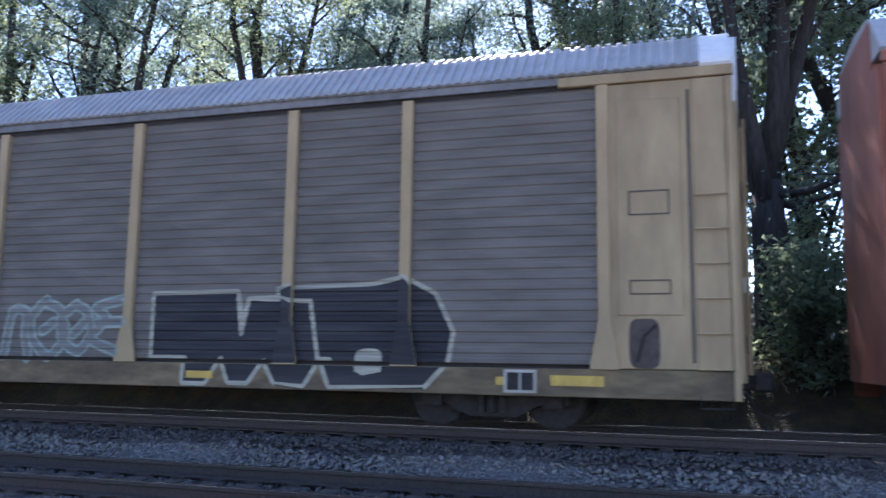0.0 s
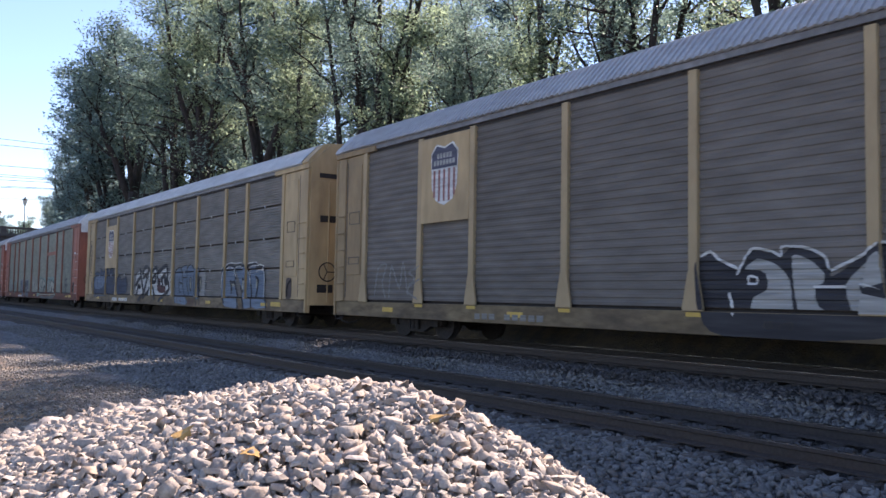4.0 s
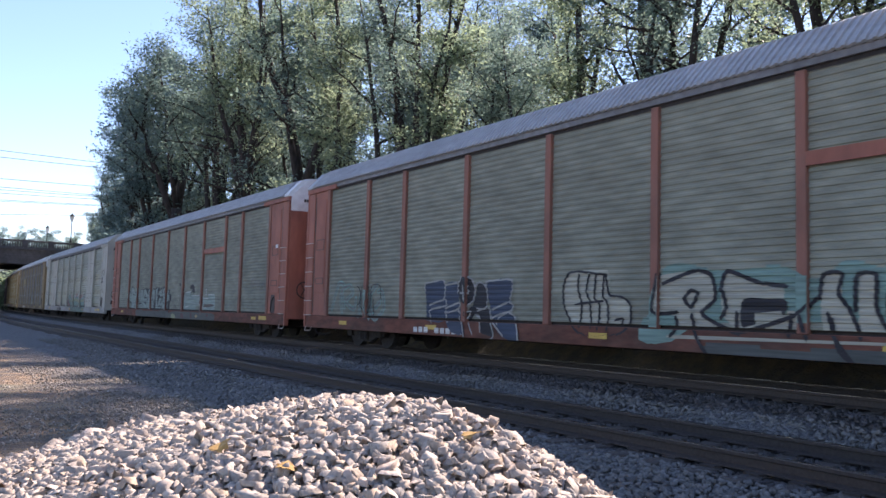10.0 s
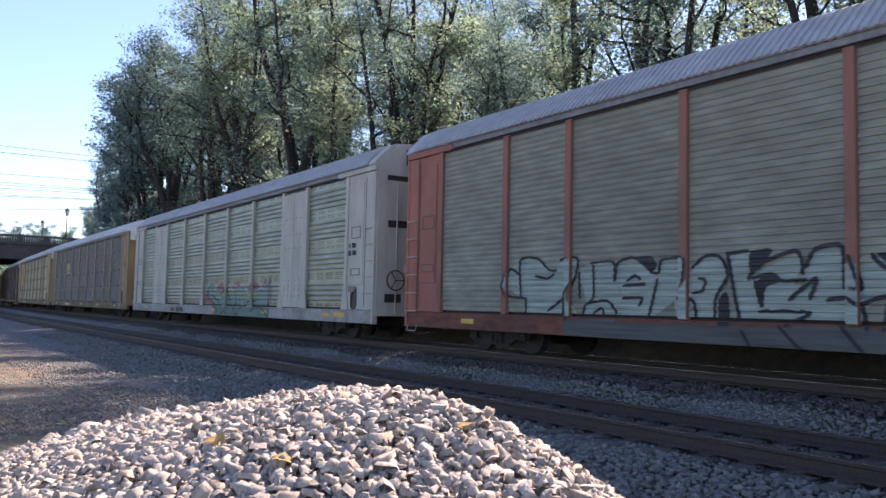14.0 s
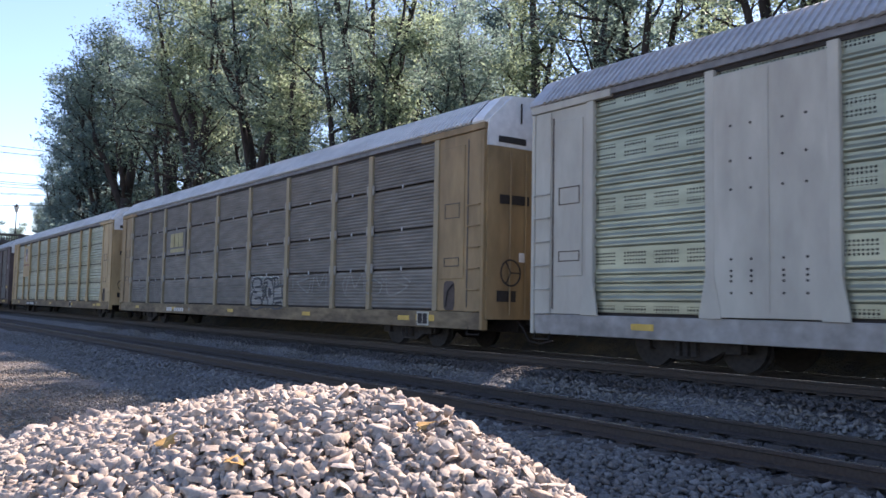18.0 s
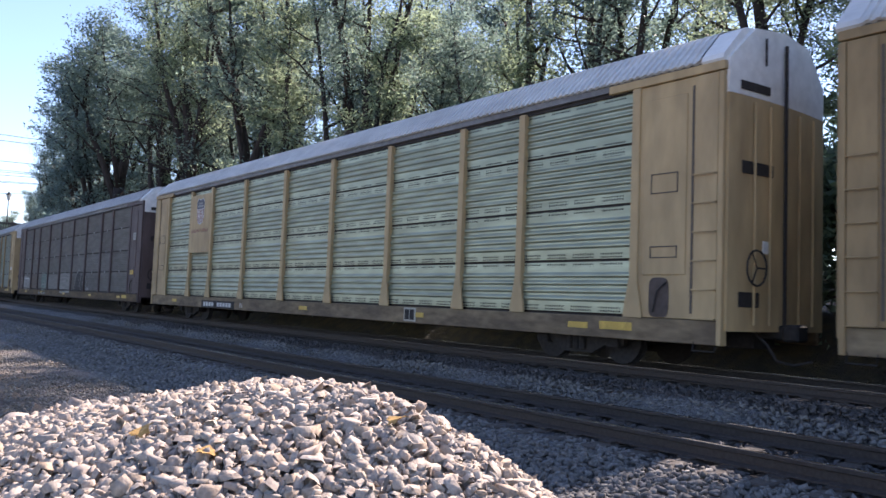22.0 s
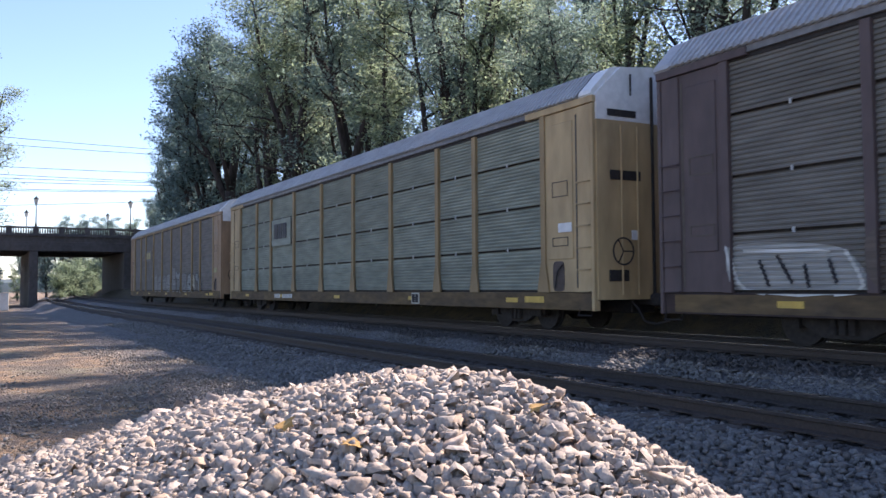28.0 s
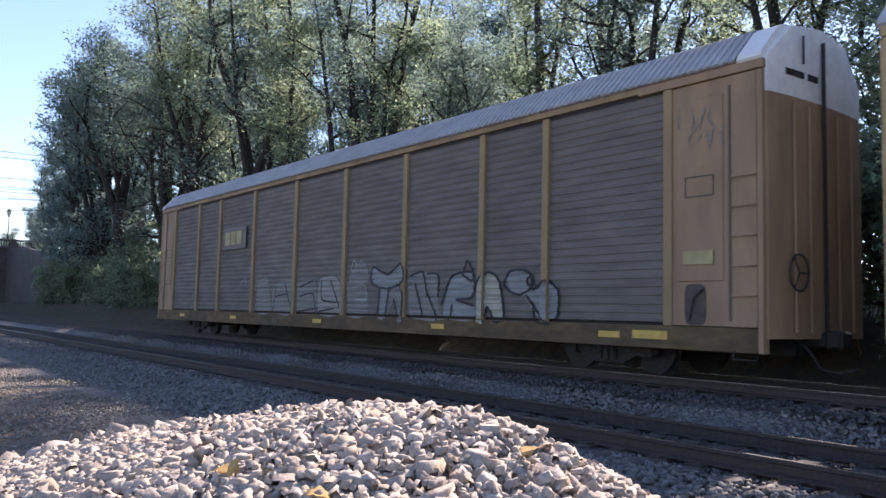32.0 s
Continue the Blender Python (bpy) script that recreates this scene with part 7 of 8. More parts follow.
piece(CAR_G, "black line down the panel", "", [], "black", 0.05, [[(6.34, 1.36), (6.2, 0.82)]])


def framed_plate(root, q):
    """A small two-part inspection window in a pale frame on the sill."""
    f = plate(root, "window_frame", q, 0.72, 0.46, 0.32, OFFWHITE, "small pale-framed plate", 0.018)
    for side in (-0.1, 0.1):
        part("plate_face", Shape().box(fr(q) + side - 0.085, fr(q) + side + 0.085, -SIDE - 0.024, -SIDE - 0.0185, 0.6, 0.84), M_DARK, f, "dark plate face")


# dark yellow car with the yellow board
plate(CAR_H, "sign_board", 19.3, 3.35, 2.1, 0.95, P_GREY, "plain board with block shapes", 0.04)


def blocks(root, d, z, w, h, mat, label):
    """A company mark as three plain blocks."""
    for i in range(3):
        x = fr(d) - w / 2 + w * i / 3
        part("mark_block", Shape().box(x, x + w * 0.29, -SIDE - 0.062, -SIDE - 0.05, z - h / 2, z + h / 2, 0.004), mat, root, label)


blocks(CAR_H, 19.15, 3.45, 1.5, 0.55, M_FADED_MARK, "faded yellow painted block")
plate(CAR_H, "mark_strip", 19.15, 3.04, 1.55, 0.14, M_FADED_MARK, "faded yellow strip", 0.046)
piece(CAR_H, "pale halo round the letters", "mist", [(11.98, 1.61), (11.86, 1.8), (11.54, 1.86), (10.46, 1.82), (9.97, 1.83), (9.91, 1.59), (9.54, 1.6), (9.49, 1.13), (9.49, 0.84), (10.02, 0.8), (10.32, 0.83), (11.1, 0.82), (11.41, 0.76), (11.83, 0.82), (12.03, 1.05), (11.98, 1.31), (11.81, 1.41), (11.96, 1.49)], "white", 0.03, [[(11.96, 1.49), (11.99, 1.64), (11.86, 1.8), (11.54, 1.86), (10.46, 1.82), (9.97, 1.83), (9.91, 1.6)], [(11.83, 0.82), (11.41, 0.75), (11.1, 0.82), (10.7, 0.8), (10.32, 0.83), (10.02, 0.78)], [(11.94, 1.49), (11.81, 1.41), (12.03, 1.33)], [(9.54, 1.59), (9.49, 1.1)]])
piece(CAR_H, "rounded pale grey letter with slate outline", "silver", [(11.89, 1.64), (11.82, 1.75), (11.65, 1.8), (11.4, 1.8), (11.24, 1.75), (11.22, 1.53), (11.13, 1.5), (11.09, 1.17), (11.1, 0.99), (11.15, 0.86), (11.41, 0.8), (11.76, 0.83), (11.93, 0.99), (11.95, 1.18), (11.85, 1.35), (11.75, 1.41), (11.87, 1.53)], "slate", 0.075, [[(11.89, 1.64), (11.82, 1.75), (11.65, 1.8), (11.4, 1.8), (11.24, 1.75)], [(11.1, 0.99), (11.15, 0.86), (11.41, 0.8), (11.76, 0.83), (11.93, 0.99), (11.95, 1.18), (11.85, 1.35), (11.75, 1.41), (11.87, 1.53), (11.89, 1.64)], [(11.24, 1.75), (11.25, 1.54), (11.63, 1.51)], [(11.65, 1.14), (11.28, 1.17), (11.14, 1.08), (11.12, 0.92)], [(11.75, 1.36), (11.53, 1.34)]])
piece(CAR_H, "rounded pale grey letter with slate outline", "silver", [(11.17, 1.75), (11.0, 1.76), (10.96, 1.36), (10.69, 1.15), (10.67, 0.88), (11.1, 0.86), (11.09, 1.17), (11.13, 1.5)], "slate", 0.06, [[(11.19, 1.76), (11.13, 1.5), (11.05, 1.14), (11.1, 0.86)], [(11.0, 1.68), (10.97, 1.14)], [(10.88, 1.51), (10.87, 1.21)], [(11.12, 0.85), (10.7, 0.88)]])
piece(CAR_H, "rounded pale grey letter with slate outline", "silver", [(10.98, 1.74), (10.72, 1.79), (10.49, 1.74), (10.33, 1.56), (10.25, 1.31), (10.26, 1.08), (10.35, 0.9), (10.65, 0.87), (10.69, 1.09), (10.86, 1.25), (10.94, 1.45)], "slate", 0.075, [[(10.98, 1.74), (10.72, 1.79), (10.49, 1.74), (10.33, 1.56), (10.25, 1.31), (10.26, 1.08), (10.35, 0.9), (10.65, 0.87)], [(10.75, 1.64), (10.84, 1.42), (10.81, 1.24), (10.67, 1.06), (10.7, 0.91)], [(10.96, 1.65), (10.76, 1.65), (10.78, 1.51)]])
piece(CAR_H, "dark heart of the round letter", "slate", [(10.71, 1.42), (10.61, 1.5), (10.49, 1.43), (10.45, 1.28), (10.56, 1.16), (10.69, 1.24)], "slate", 0.04, [[(10.45, 1.29), (10.27, 1.32)]])
piece(CAR_H, "rounded pale grey letter with slate outline", "silver", [(10.43, 1.74), (10.24, 1.78), (9.97, 1.75), (9.97, 1.53), (10.24, 1.52)], "slate", 0.075, [[(10.44, 1.74), (10.24, 1.79), (10.0, 1.78), (9.95, 1.52)], [(10.2, 1.74), (10.21, 1.5)]])
piece(CAR_H, "rounded pale grey letter with slate outline", "silver", [(10.24, 1.49), (9.68, 1.52), (9.55, 1.52), (9.54, 1.21), (10.2, 1.17), (10.25, 1.34)], "slate", 0.08, [[(10.24, 1.49), (9.58, 1.55), (9.68, 1.46), (9.65, 1.24), (9.54, 1.1)], [(10.23, 1.15), (9.65, 1.17)]])
piece(CAR_H, "rounded pale grey letter with slate outline", "silver", [(10.2, 1.11), (9.62, 1.1), (9.53, 0.91), (9.96, 0.84), (10.32, 0.9)], "slate", 0.08, [[(10.32, 0.87), (10.02, 0.82), (9.53, 0.89), (9.52, 1.07)], [(10.14, 0.99), (9.7, 1.04)]])
graffiti(CAR_H, "acfcbb", 3.0, 9.0, 1.3, 0.55, "faint", 0.05, "faint grey tag", 27)
graffiti(CAR_H, "dacc", 20.9, 25.2, 1.0, 0.9, "grey", 0.06, "dark faded tag", 28)
bars(CAR_H, 19.2, 0.68, 2.0, 0.15, SPRAY["white"])
framed_plate(CAR_H, 2.2)
# pale green car
plate(CAR_I, "number_board", 19.9, 0.66, 2.9, 0.26, M_DARK, "dark number board", 0.012)
bars(CAR_I, 19.9, 0.66, 2.5, 0.15, SPRAY["white"], 10, 0.02)
lettering(CAR_I, "BUILDING AMERICA", 21.85, 3.28, 0.13, M_BADGE_RED, "dull red painted words BUILDING AMERICA", 0.045)
lettering(CAR_I, "R1", 17.9, 0.6, 0.17, SPRAY["white"], "white painted mark R1", 0.006)
framed_plate(CAR_I, 8.3)
framed_plate(CAR_K, 7.8)
framed_plate(CAR_B, 2.9)
# dark brown car
piece(CAR_J, "faded rubbed pale patch", "faint", [(14.74, 1.83), (13.64, 1.87), (12.67, 1.85), (12.64, 0.95), (13.64, 0.94), (14.83, 0.93)], "black", 0.05, [[(14.64, 1.86), (14.9, 1.48), (14.83, 0.96)], [(14.31, 1.6), (14.2, 1.47)], [(13.31, 1.8), (13.29, 1.67), (13.1, 1.67)], [(13.17, 1.58), (13.1, 1.39)], [(13.75, 1.83), (13.64, 1.72)]])
piece(CAR_J, "faded olive grey patch", "grey", [(17.9, 1.72), (15.53, 1.77), (15.48, 1.0), (17.83, 0.96)], "faint", 0.03, [[(17.93, 1.46), (17.8, 1.04)]])
piece(CAR_J, "pale strip on the sill", "faint", [(14.59, 0.85), (12.5, 0.89), (12.48, 0.75), (14.54, 0.72)], "faint", 0.03, [])
piece(CAR_J, "teal scribbled figure with pale lines", "tealdeep", [(19.77, 1.86), (18.28, 1.88), (18.27, 0.91), (19.68, 0.9)], "silver", 0.045, [[(19.49, 1.97), (19.14, 1.63), (19.59, 1.73)], [(19.25, 2.0), (19.14, 1.85), (18.87, 1.87)], [(19.58, 1.23), (19.24, 1.42), (18.8, 1.36), (18.73, 1.07), (19.13, 0.94), (19.54, 1.02), (19.58, 1.23)], [(18.64, 1.78), (18.41, 1.7), (18.34, 1.3), (18.57, 1.23), (18.67, 1.55)], [(18.66, 1.23), (18.34, 0.94), (18.72, 0.94)], [(19.4, 1.23), (18.86, 1.2)]])
piece(CAR_J, "white blocky tag with dark strokes", "silver", [(25.34, 1.68), (24.21, 1.7), (23.28, 1.55), (22.99, 0.92), (25.16, 0.93)], "black", 0.06, [[(24.78, 1.42), (24.62, 1.03)], [(24.44, 1.49), (24.19, 1.07)], [(23.96, 1.33), (23.9, 1.01)], [(23.54, 1.4), (23.44, 1.07)]])
piece(CAR_J, "white outline of the blocky tag", "", [], "white", 0.06, [[(25.39, 1.68), (25.06, 0.95), (23.08, 0.92), (23.28, 1.53)], [(25.08, 1.6), (23.55, 1.54)]])
piece(CAR_J, "faded reddish brown patch", "brown", [(22.84, 1.8), (20.95, 1.86), (20.78, 1.0), (22.73, 0.96)], "brown", 0.03, [])
piece(CAR_J, "large dark letter with a smeared white edge", "black", [(11.39, 0.95), (11.26, 1.42), (11.03, 1.8), (10.46, 1.85), (10.3, 1.68), (10.37, 0.96)], "silver", 0.05, [[(11.44, 0.95), (11.33, 1.36), (11.16, 1.65), (10.98, 1.84)], [(10.81, 1.96), (10.62, 2.05), (10.37, 1.96)], [(10.46, 1.52), (10.34, 1.13)]])
piece(CAR_J, "large dark letter with a smeared white edge", "black", [(10.12, 0.94), (10.22, 1.35), (10.02, 1.78), (9.76, 1.8), (9.55, 1.34), (9.26, 1.23), (9.3, 0.92)], "silver", 0.05, [[(10.06, 1.83), (10.22, 1.4), (10.12, 1.07), (10.0, 0.91)], [(9.76, 1.8), (9.58, 1.39)], [(9.29, 1.7), (9.01, 1.53), (8.85, 1.27), (8.86, 1.07)], [(9.4, 1.39), (9.29, 1.18)]])
piece(CAR_J, "smeared pale splash", "faint", [(9.13, 0.95), (8.86, 1.07), (8.59, 1.12), (8.49, 0.96)], "faint", 0.03, [])
bars(CAR_J, 19.3, 0.68, 2.0, 0.13, SPRAY["grey"])
plate(CAR_J, "placard", 0.95, 3.45, 0.4, 0.32, SPRAY["faint"], "pale framed placard")
plate(CAR_J, "notice", 1.1, 1.85, 0.45, 0.2, M_YELLOW_TAG, "yellow notice")
part("sill_strip", Shape().box(fr(26.6), fr(0.3), -SIDE - 0.003, -SIDE + 0.001, 0.56, 0.87), SILLS[OCHRE], CAR_J, "faded tan sill strip")
# pale steel car
plate(CAR_K, "sign_board", 19.45, 3.35, 2.35, 1.1, P_STEEL, "pale steel board with black block shapes", 0.04)
blocks(CAR_K, 19.45, 3.4, 1.6, 0.62, SPRAY["black"], "black painted block")
bars(CAR_K, 19.2, 0.72, 2.2, 0.17, SPRAY["white"])
plate(CAR_K, "placard", 0.95, 2.3, 0.45, 0.2, M_WHITE, "white placard")
# last car
piece(CAR_L, "dull grey letter with thin black outline", "ash", [(10.91, 2.11), (10.63, 2.14), (10.13, 1.94), (9.55, 2.22), (9.34, 1.99), (9.46, 1.7), (10.05, 1.63), (10.15, 0.88), (10.49, 0.87), (10.46, 1.6), (10.89, 1.8)], "black", 0.06, [[(10.9, 1.92), (10.77, 2.15), (10.13, 1.94), (9.55, 2.22), (9.34, 1.99), (9.4, 1.74), (10.11, 1.6), (10.74, 1.68), (10.9, 1.92)], [(10.46, 1.6), (10.56, 0.87)], [(10.05, 1.63), (10.21, 0.88)]])
piece(CAR_L, "dull grey letter with thin black outline", "grey", [(11.88, 2.06), (11.37, 2.36), (11.05, 2.04), (11.04, 1.8), (11.63, 1.65), (11.02, 1.49), (11.13, 0.86), (11.97, 0.89), (12.01, 1.57)], "silver", 0.04, [[(11.89, 2.14), (11.75, 2.34), (11.59, 2.21), (11.73, 2.02), (11.89, 2.14)], [(12.02, 1.74), (11.97, 0.89)], [(11.78, 1.65), (11.18, 1.69), (11.09, 1.33), (11.61, 1.33)]])
piece(CAR_L, "dull grey letter with thin black outline", "grey", [(10.11, 1.48), (9.65, 1.7), (9.38, 1.48), (9.42, 0.82), (9.67, 0.81), (9.83, 1.33), (10.15, 0.88)], "black", 0.05, [[(9.72, 1.7), (9.38, 1.48), (9.42, 0.82)], [(9.83, 1.33), (9.61, 0.82)]])
piece(CAR_L, "dull grey letter with thin black outline", "grey", [(9.21, 1.88), (8.66, 1.97), (8.07, 1.85), (8.04, 1.06), (7.58, 0.86), (9.1, 0.9)], "black", 0.055, [[(9.15, 1.88), (8.66, 1.97), (8.46, 1.4)], [(8.48, 1.93), (8.07, 1.89), (8.05, 1.4)], [(8.95, 1.69), (8.61, 0.91)], [(8.46, 1.47), (8.03, 0.85)]])
piece(CAR_L, "dull grey letter with thin black outline", "ash", [(7.86, 0.99), (7.61, 1.81), (7.4, 1.94), (6.87, 1.93), (6.76, 1.6), (6.96, 1.33), (7.38, 1.33), (6.74, 1.17), (6.74, 0.88), (7.36, 0.86)], "black", 0.06, [[(7.93, 1.2), (7.56, 1.84), (6.87, 1.93), (6.76, 1.66), (6.85, 1.37), (7.38, 1.33), (6.8, 1.2)], [(7.18, 1.87), (7.03, 2.17), (6.82, 1.93), (6.86, 1.73), (7.18, 1.87)], [(7.54, 1.2), (7.58, 0.86)]])
piece(CAR_L, "cream letter with thin black outline", "cream", [(6.66, 1.6), (6.37, 1.91), (5.97, 1.71), (5.81, 1.02), (6.05, 0.89), (6.35, 1.21), (6.43, 0.82), (6.69, 0.88)], "black", 0.06, [[(6.69, 0.88), (6.61, 1.66), (6.32, 1.91), (5.97, 1.71), (5.81, 0.96), (6.05, 0.86), (6.34, 1.17), (6.43, 0.82)]])
piece(CAR_L, "dull grey letter with thin black outline", "ash", [(5.74, 1.77), (5.51, 1.92), (5.2, 1.88), (4.98, 1.73), (4.89, 1.54), (4.47, 1.69), (4.27, 1.51), (4.3, 0.99), (4.62, 0.86), (4.97, 1.1), (5.23, 1.4), (5.59, 1.46)], "black", 0.06, [[(5.83, 1.65), (5.65, 1.9), (5.24, 1.92), (4.98, 1.79), (4.98, 1.58), (5.32, 1.43), (5.64, 1.49), (5.83, 1.65)], [(4.97, 1.52), (4.56, 1.69), (4.27, 1.48), (4.3, 0.99), (4.62, 0.92), (5.15, 1.4)], [(5.15, 1.67), (5.07, 1.79), (4.98, 1.7), (5.06, 1.61), (5.15, 1.67)], [(4.97, 1.28), (4.88, 0.92), (4.46, 0.84)]])
piece(CAR_L, "faded grey ghost letters", "grey", [(17.61, 1.82), (16.96, 2), (16.64, 0.9), (17.64, 0.94)], "faint", 0.05, [[(18.92, 1.84), (18.57, 2.03), (18.55, 1.83)], [(17.6, 1.72), (16.95, 1.86)], [(17.44, 1.23), (16.68, 1.33)]])
piece(CAR_L, "faded grey ghost letters", "grey", [(16.5, 1.71), (15.28, 1.88), (15.2, 0.88), (16.43, 0.95)], "black", 0.05, [[(16.29, 1.7), (16.43, 0.95)], [(16.26, 1.42), (15.45, 1.51)], [(15.68, 1.79), (15.21, 0.97)]])
piece(CAR_L, "faded grey ghost letters", "grey", [(14.89, 1.78), (13.87, 1.85), (13.72, 0.99), (14.82, 0.93)], "black", 0.05, [[(14.69, 1.69), (13.96, 1.85)], [(14.67, 1.42), (13.94, 1.5), (13.72, 0.99)], [(14.82, 0.97), (13.73, 1.07)]])
piece(CAR_L, "faded teal ghost letters", "faint", [(13.61, 1.85), (12.76, 1.96), (12.24, 1.49), (12.29, 0.92), (13.54, 0.9)], "black", 0.05, [[(13.43, 1.84), (13.4, 1.33), (12.63, 1.25)], [(12.92, 1.83), (12.29, 0.92)], [(13.55, 0.99), (12.7, 1.08)]])
plate(CAR_L, "sign_board", 19.5, 3.4, 1.9, 0.75, P_GREY, "dark board with block shapes", 0.04)
blocks(CAR_L, 19.5, 3.4, 1.4, 0.45, M_FADED_MARK, "faded yellow painted block")
plate(CAR_L, "notice", 1.15, 2.0, 0.56, 0.22, M_FADED_MARK, "faded yellow notice")
plate(CAR_A, "placard", 0.95, 3.3, 0.2, 0.12, M_WHITE, "small white placard")
for q, z in ((1.0, 3.75), (1.2, 4.05)):
    graffiti(CAR_L, "df", q - 0.3, q + 0.35, z, 0.35, "grey", 0.035, "thin grey scribble on the end bay", int(q * 10))

lettering(CAR_H, "R1", 17.6, 0.62, 0.16, SPRAY["silver"], "pale painted mark R1", 0.006)

# ---- trees ----


def grow(seed, height, spread, leaves, leaf_size, leaf_mat, low=0.28, bushy=1.0, stems=4):
    """Meshes of one broadleaf tree: a trunk that forks into crooked leaders, limbs and twigs, and separate leaves in clumps at the twigs' ends."""
    r = random.Random(seed)
    g = np.random.default_rng(seed)
    trunk, limbs = Shape(), Shape()
    r0 = 0.019 * height + 0.05
    fork = height * max(0.12, low * 0.9)
    pts, p = [], Vector((0, 0, -0.3))
    for i in range(5):
        pts.append(p.copy())
        p = p + Vector((r.uniform(-0.06, 0.06), r.uniform(-0.06, 0.06), 1.0)) * (fork + 0.3) / 4
    trunk.tube(pts, [r0 * k for k in (1.4, 1.05, 1.0, 0.95, 0.8)], 9)
    twigs = []

    def bend(q, d, length, steps, wild, rise):
        line = [q.copy()]
        for _ in range(steps):
            d = (d + Vector((r.uniform(-wild, wild), r.uniform(-wild, wild), r.uniform(-wild, wild) * 0.6 + rise))).normalized()
            q = q + d * length / steps
            line.append(q)
        return line

    def limb(q, d, reach, w):
        """A limb with its twigs."""
        line = bend(q, d, reach, 4, 0.42, 0.07)
        limbs.tube(line, [w, w * 0.75, w * 0.55, w * 0.36, 0.014], 5)
        for k in range(1, 5):
            for _ in range(2):
                e = line[k] + Vector((r.uniform(-1, 1), r.uniform(-1, 1), r.uniform(-0.35, 0.75))) * reach * 0.3
                if height > 5:
                    limbs.tube([line[k], e], [w * 0.28, 0.01], 3)
                twigs.append(e)
                twigs.append(line[k].lerp(e, 0.55))
        twigs.append(line[4])

    bare = 0.24 if low > 0.2 else 0.08
    for j in range(stems):
        a = j * 6.283 / stems + r.uniform(-0.5, 0.5)
        out = r.uniform(0.35, 0.7) if j else 0.1
        top = height * (r.uniform(0.78, 0.95) if j else 0.98)
        start = pts[3].lerp(pts[4], r.random()) if j else pts[4]
        line = bend(start, Vector((math.cos(a) * out, math.sin(a) * out, 1)), (top - start.z) * 1.08, 7, 0.22, 0.13)
        far = max(math.hypot(q.x, q.y) for q in line)
        if far > 0.62 * spread:
            line = [Vector((q.x * 0.62 * spread / far, q.y * 0.62 * spread / far, q.z)) for q in line]
        w = r0 * (0.72 if j == 0 else r.uniform(0.42, 0.6))
        limbs.tube(line, [w * (1 - 0.125 * i) for i in range(8)], 7)
        for m in range(int(9 * bushy)):
            t = bare + (0.98 - bare) * (m + r.random() * 0.7) / int(9 * bushy)
            k = min(int(t * 7), 6)
            q = line[k].lerp(line[k + 1], t * 7 - k)
            b = m * 2.4 + a + r.uniform(-0.5, 0.5)
            reach = spread * r.uniform(0.5, 0.95) * (1.05 - 0.5 * t)
            limb(q, Vector((math.cos(b), math.sin(b), r.uniform(0.15, 1.0))), reach, w * (1 - 0.8 * t) * 0.5 + 0.015)
    for m in range(2 if low > 0.2 else 4):
        t = r.uniform(0.55, 1.0)
        q = pts[3].lerp(pts[4], t) if low > 0.2 else pts[1].lerp(pts[4], t)
        b = m * 2.1 + r.uniform(-0.4, 0.4)
        limb(q, Vector((math.cos(b), math.sin(b), r.uniform(-0.05, 0.35))), spread * r.uniform(0.6, 0.9), r0 * 0.3)
    c = np.array([tuple(q) for q in twigs])
    weight = (g.random(len(c)) ** 1.3 + 0.03) * (0.75 + 0.6 * (c[:, 2] / height) ** 1.5)
    pick = g.choice(len(c), leaves, p=weight / weight.sum())
    pos = c[pick] + g.normal(0, 1, (leaves, 3)) * np.array([0.45, 0.45, 0.26]) * (spread / 4.5) ** 0.5
    u = g.normal(size=(leaves, 3)) * np.array([1, 1, 0.6])
    u /= np.linalg.norm(u, axis=1, keepdims=True)
    v = np.cross(u, g.normal(size=(leaves, 3)))
    v /= np.linalg.norm(v, axis=1, keepdims=True)
    sz = leaf_size * g.uniform(0.6, 1.3, (leaves, 1))
    tri = np.stack([pos - u * sz, pos + v * sz * 0.6 + u * sz * 0.2, pos + u * sz * 0.9 - v * sz * 0.35], 1)
    me = bpy.data.meshes.new("crown")
    me.vertices.add(leaves * 3)
    me.vertices.foreach_set("co", tri.reshape(-1))
    me.loops.add(leaves * 3)
    me.loops.foreach_set("vertex_index", np.arange(leaves * 3))
    me.polygons.add(leaves)
    me.polygons.foreach_set("loop_start", np.arange(leaves) * 3)
    me.polygons.foreach_set("loop_total", np.full(leaves, 3))
    me.materials.append(leaf_mat)
    me.update(calc_edges=True)
    return trunk.mesh("trunk", M_BARK, True), limbs.mesh("limbs", M_BARK, True), me


def tree(name, meshes, label, category, group):
    t = thing(name, label, category, group)
    part("trunk", meshes[0], None, t)
    part("limb_frame", meshes[1], None, t)
    part("crown", meshes[2], None, t)
    return t


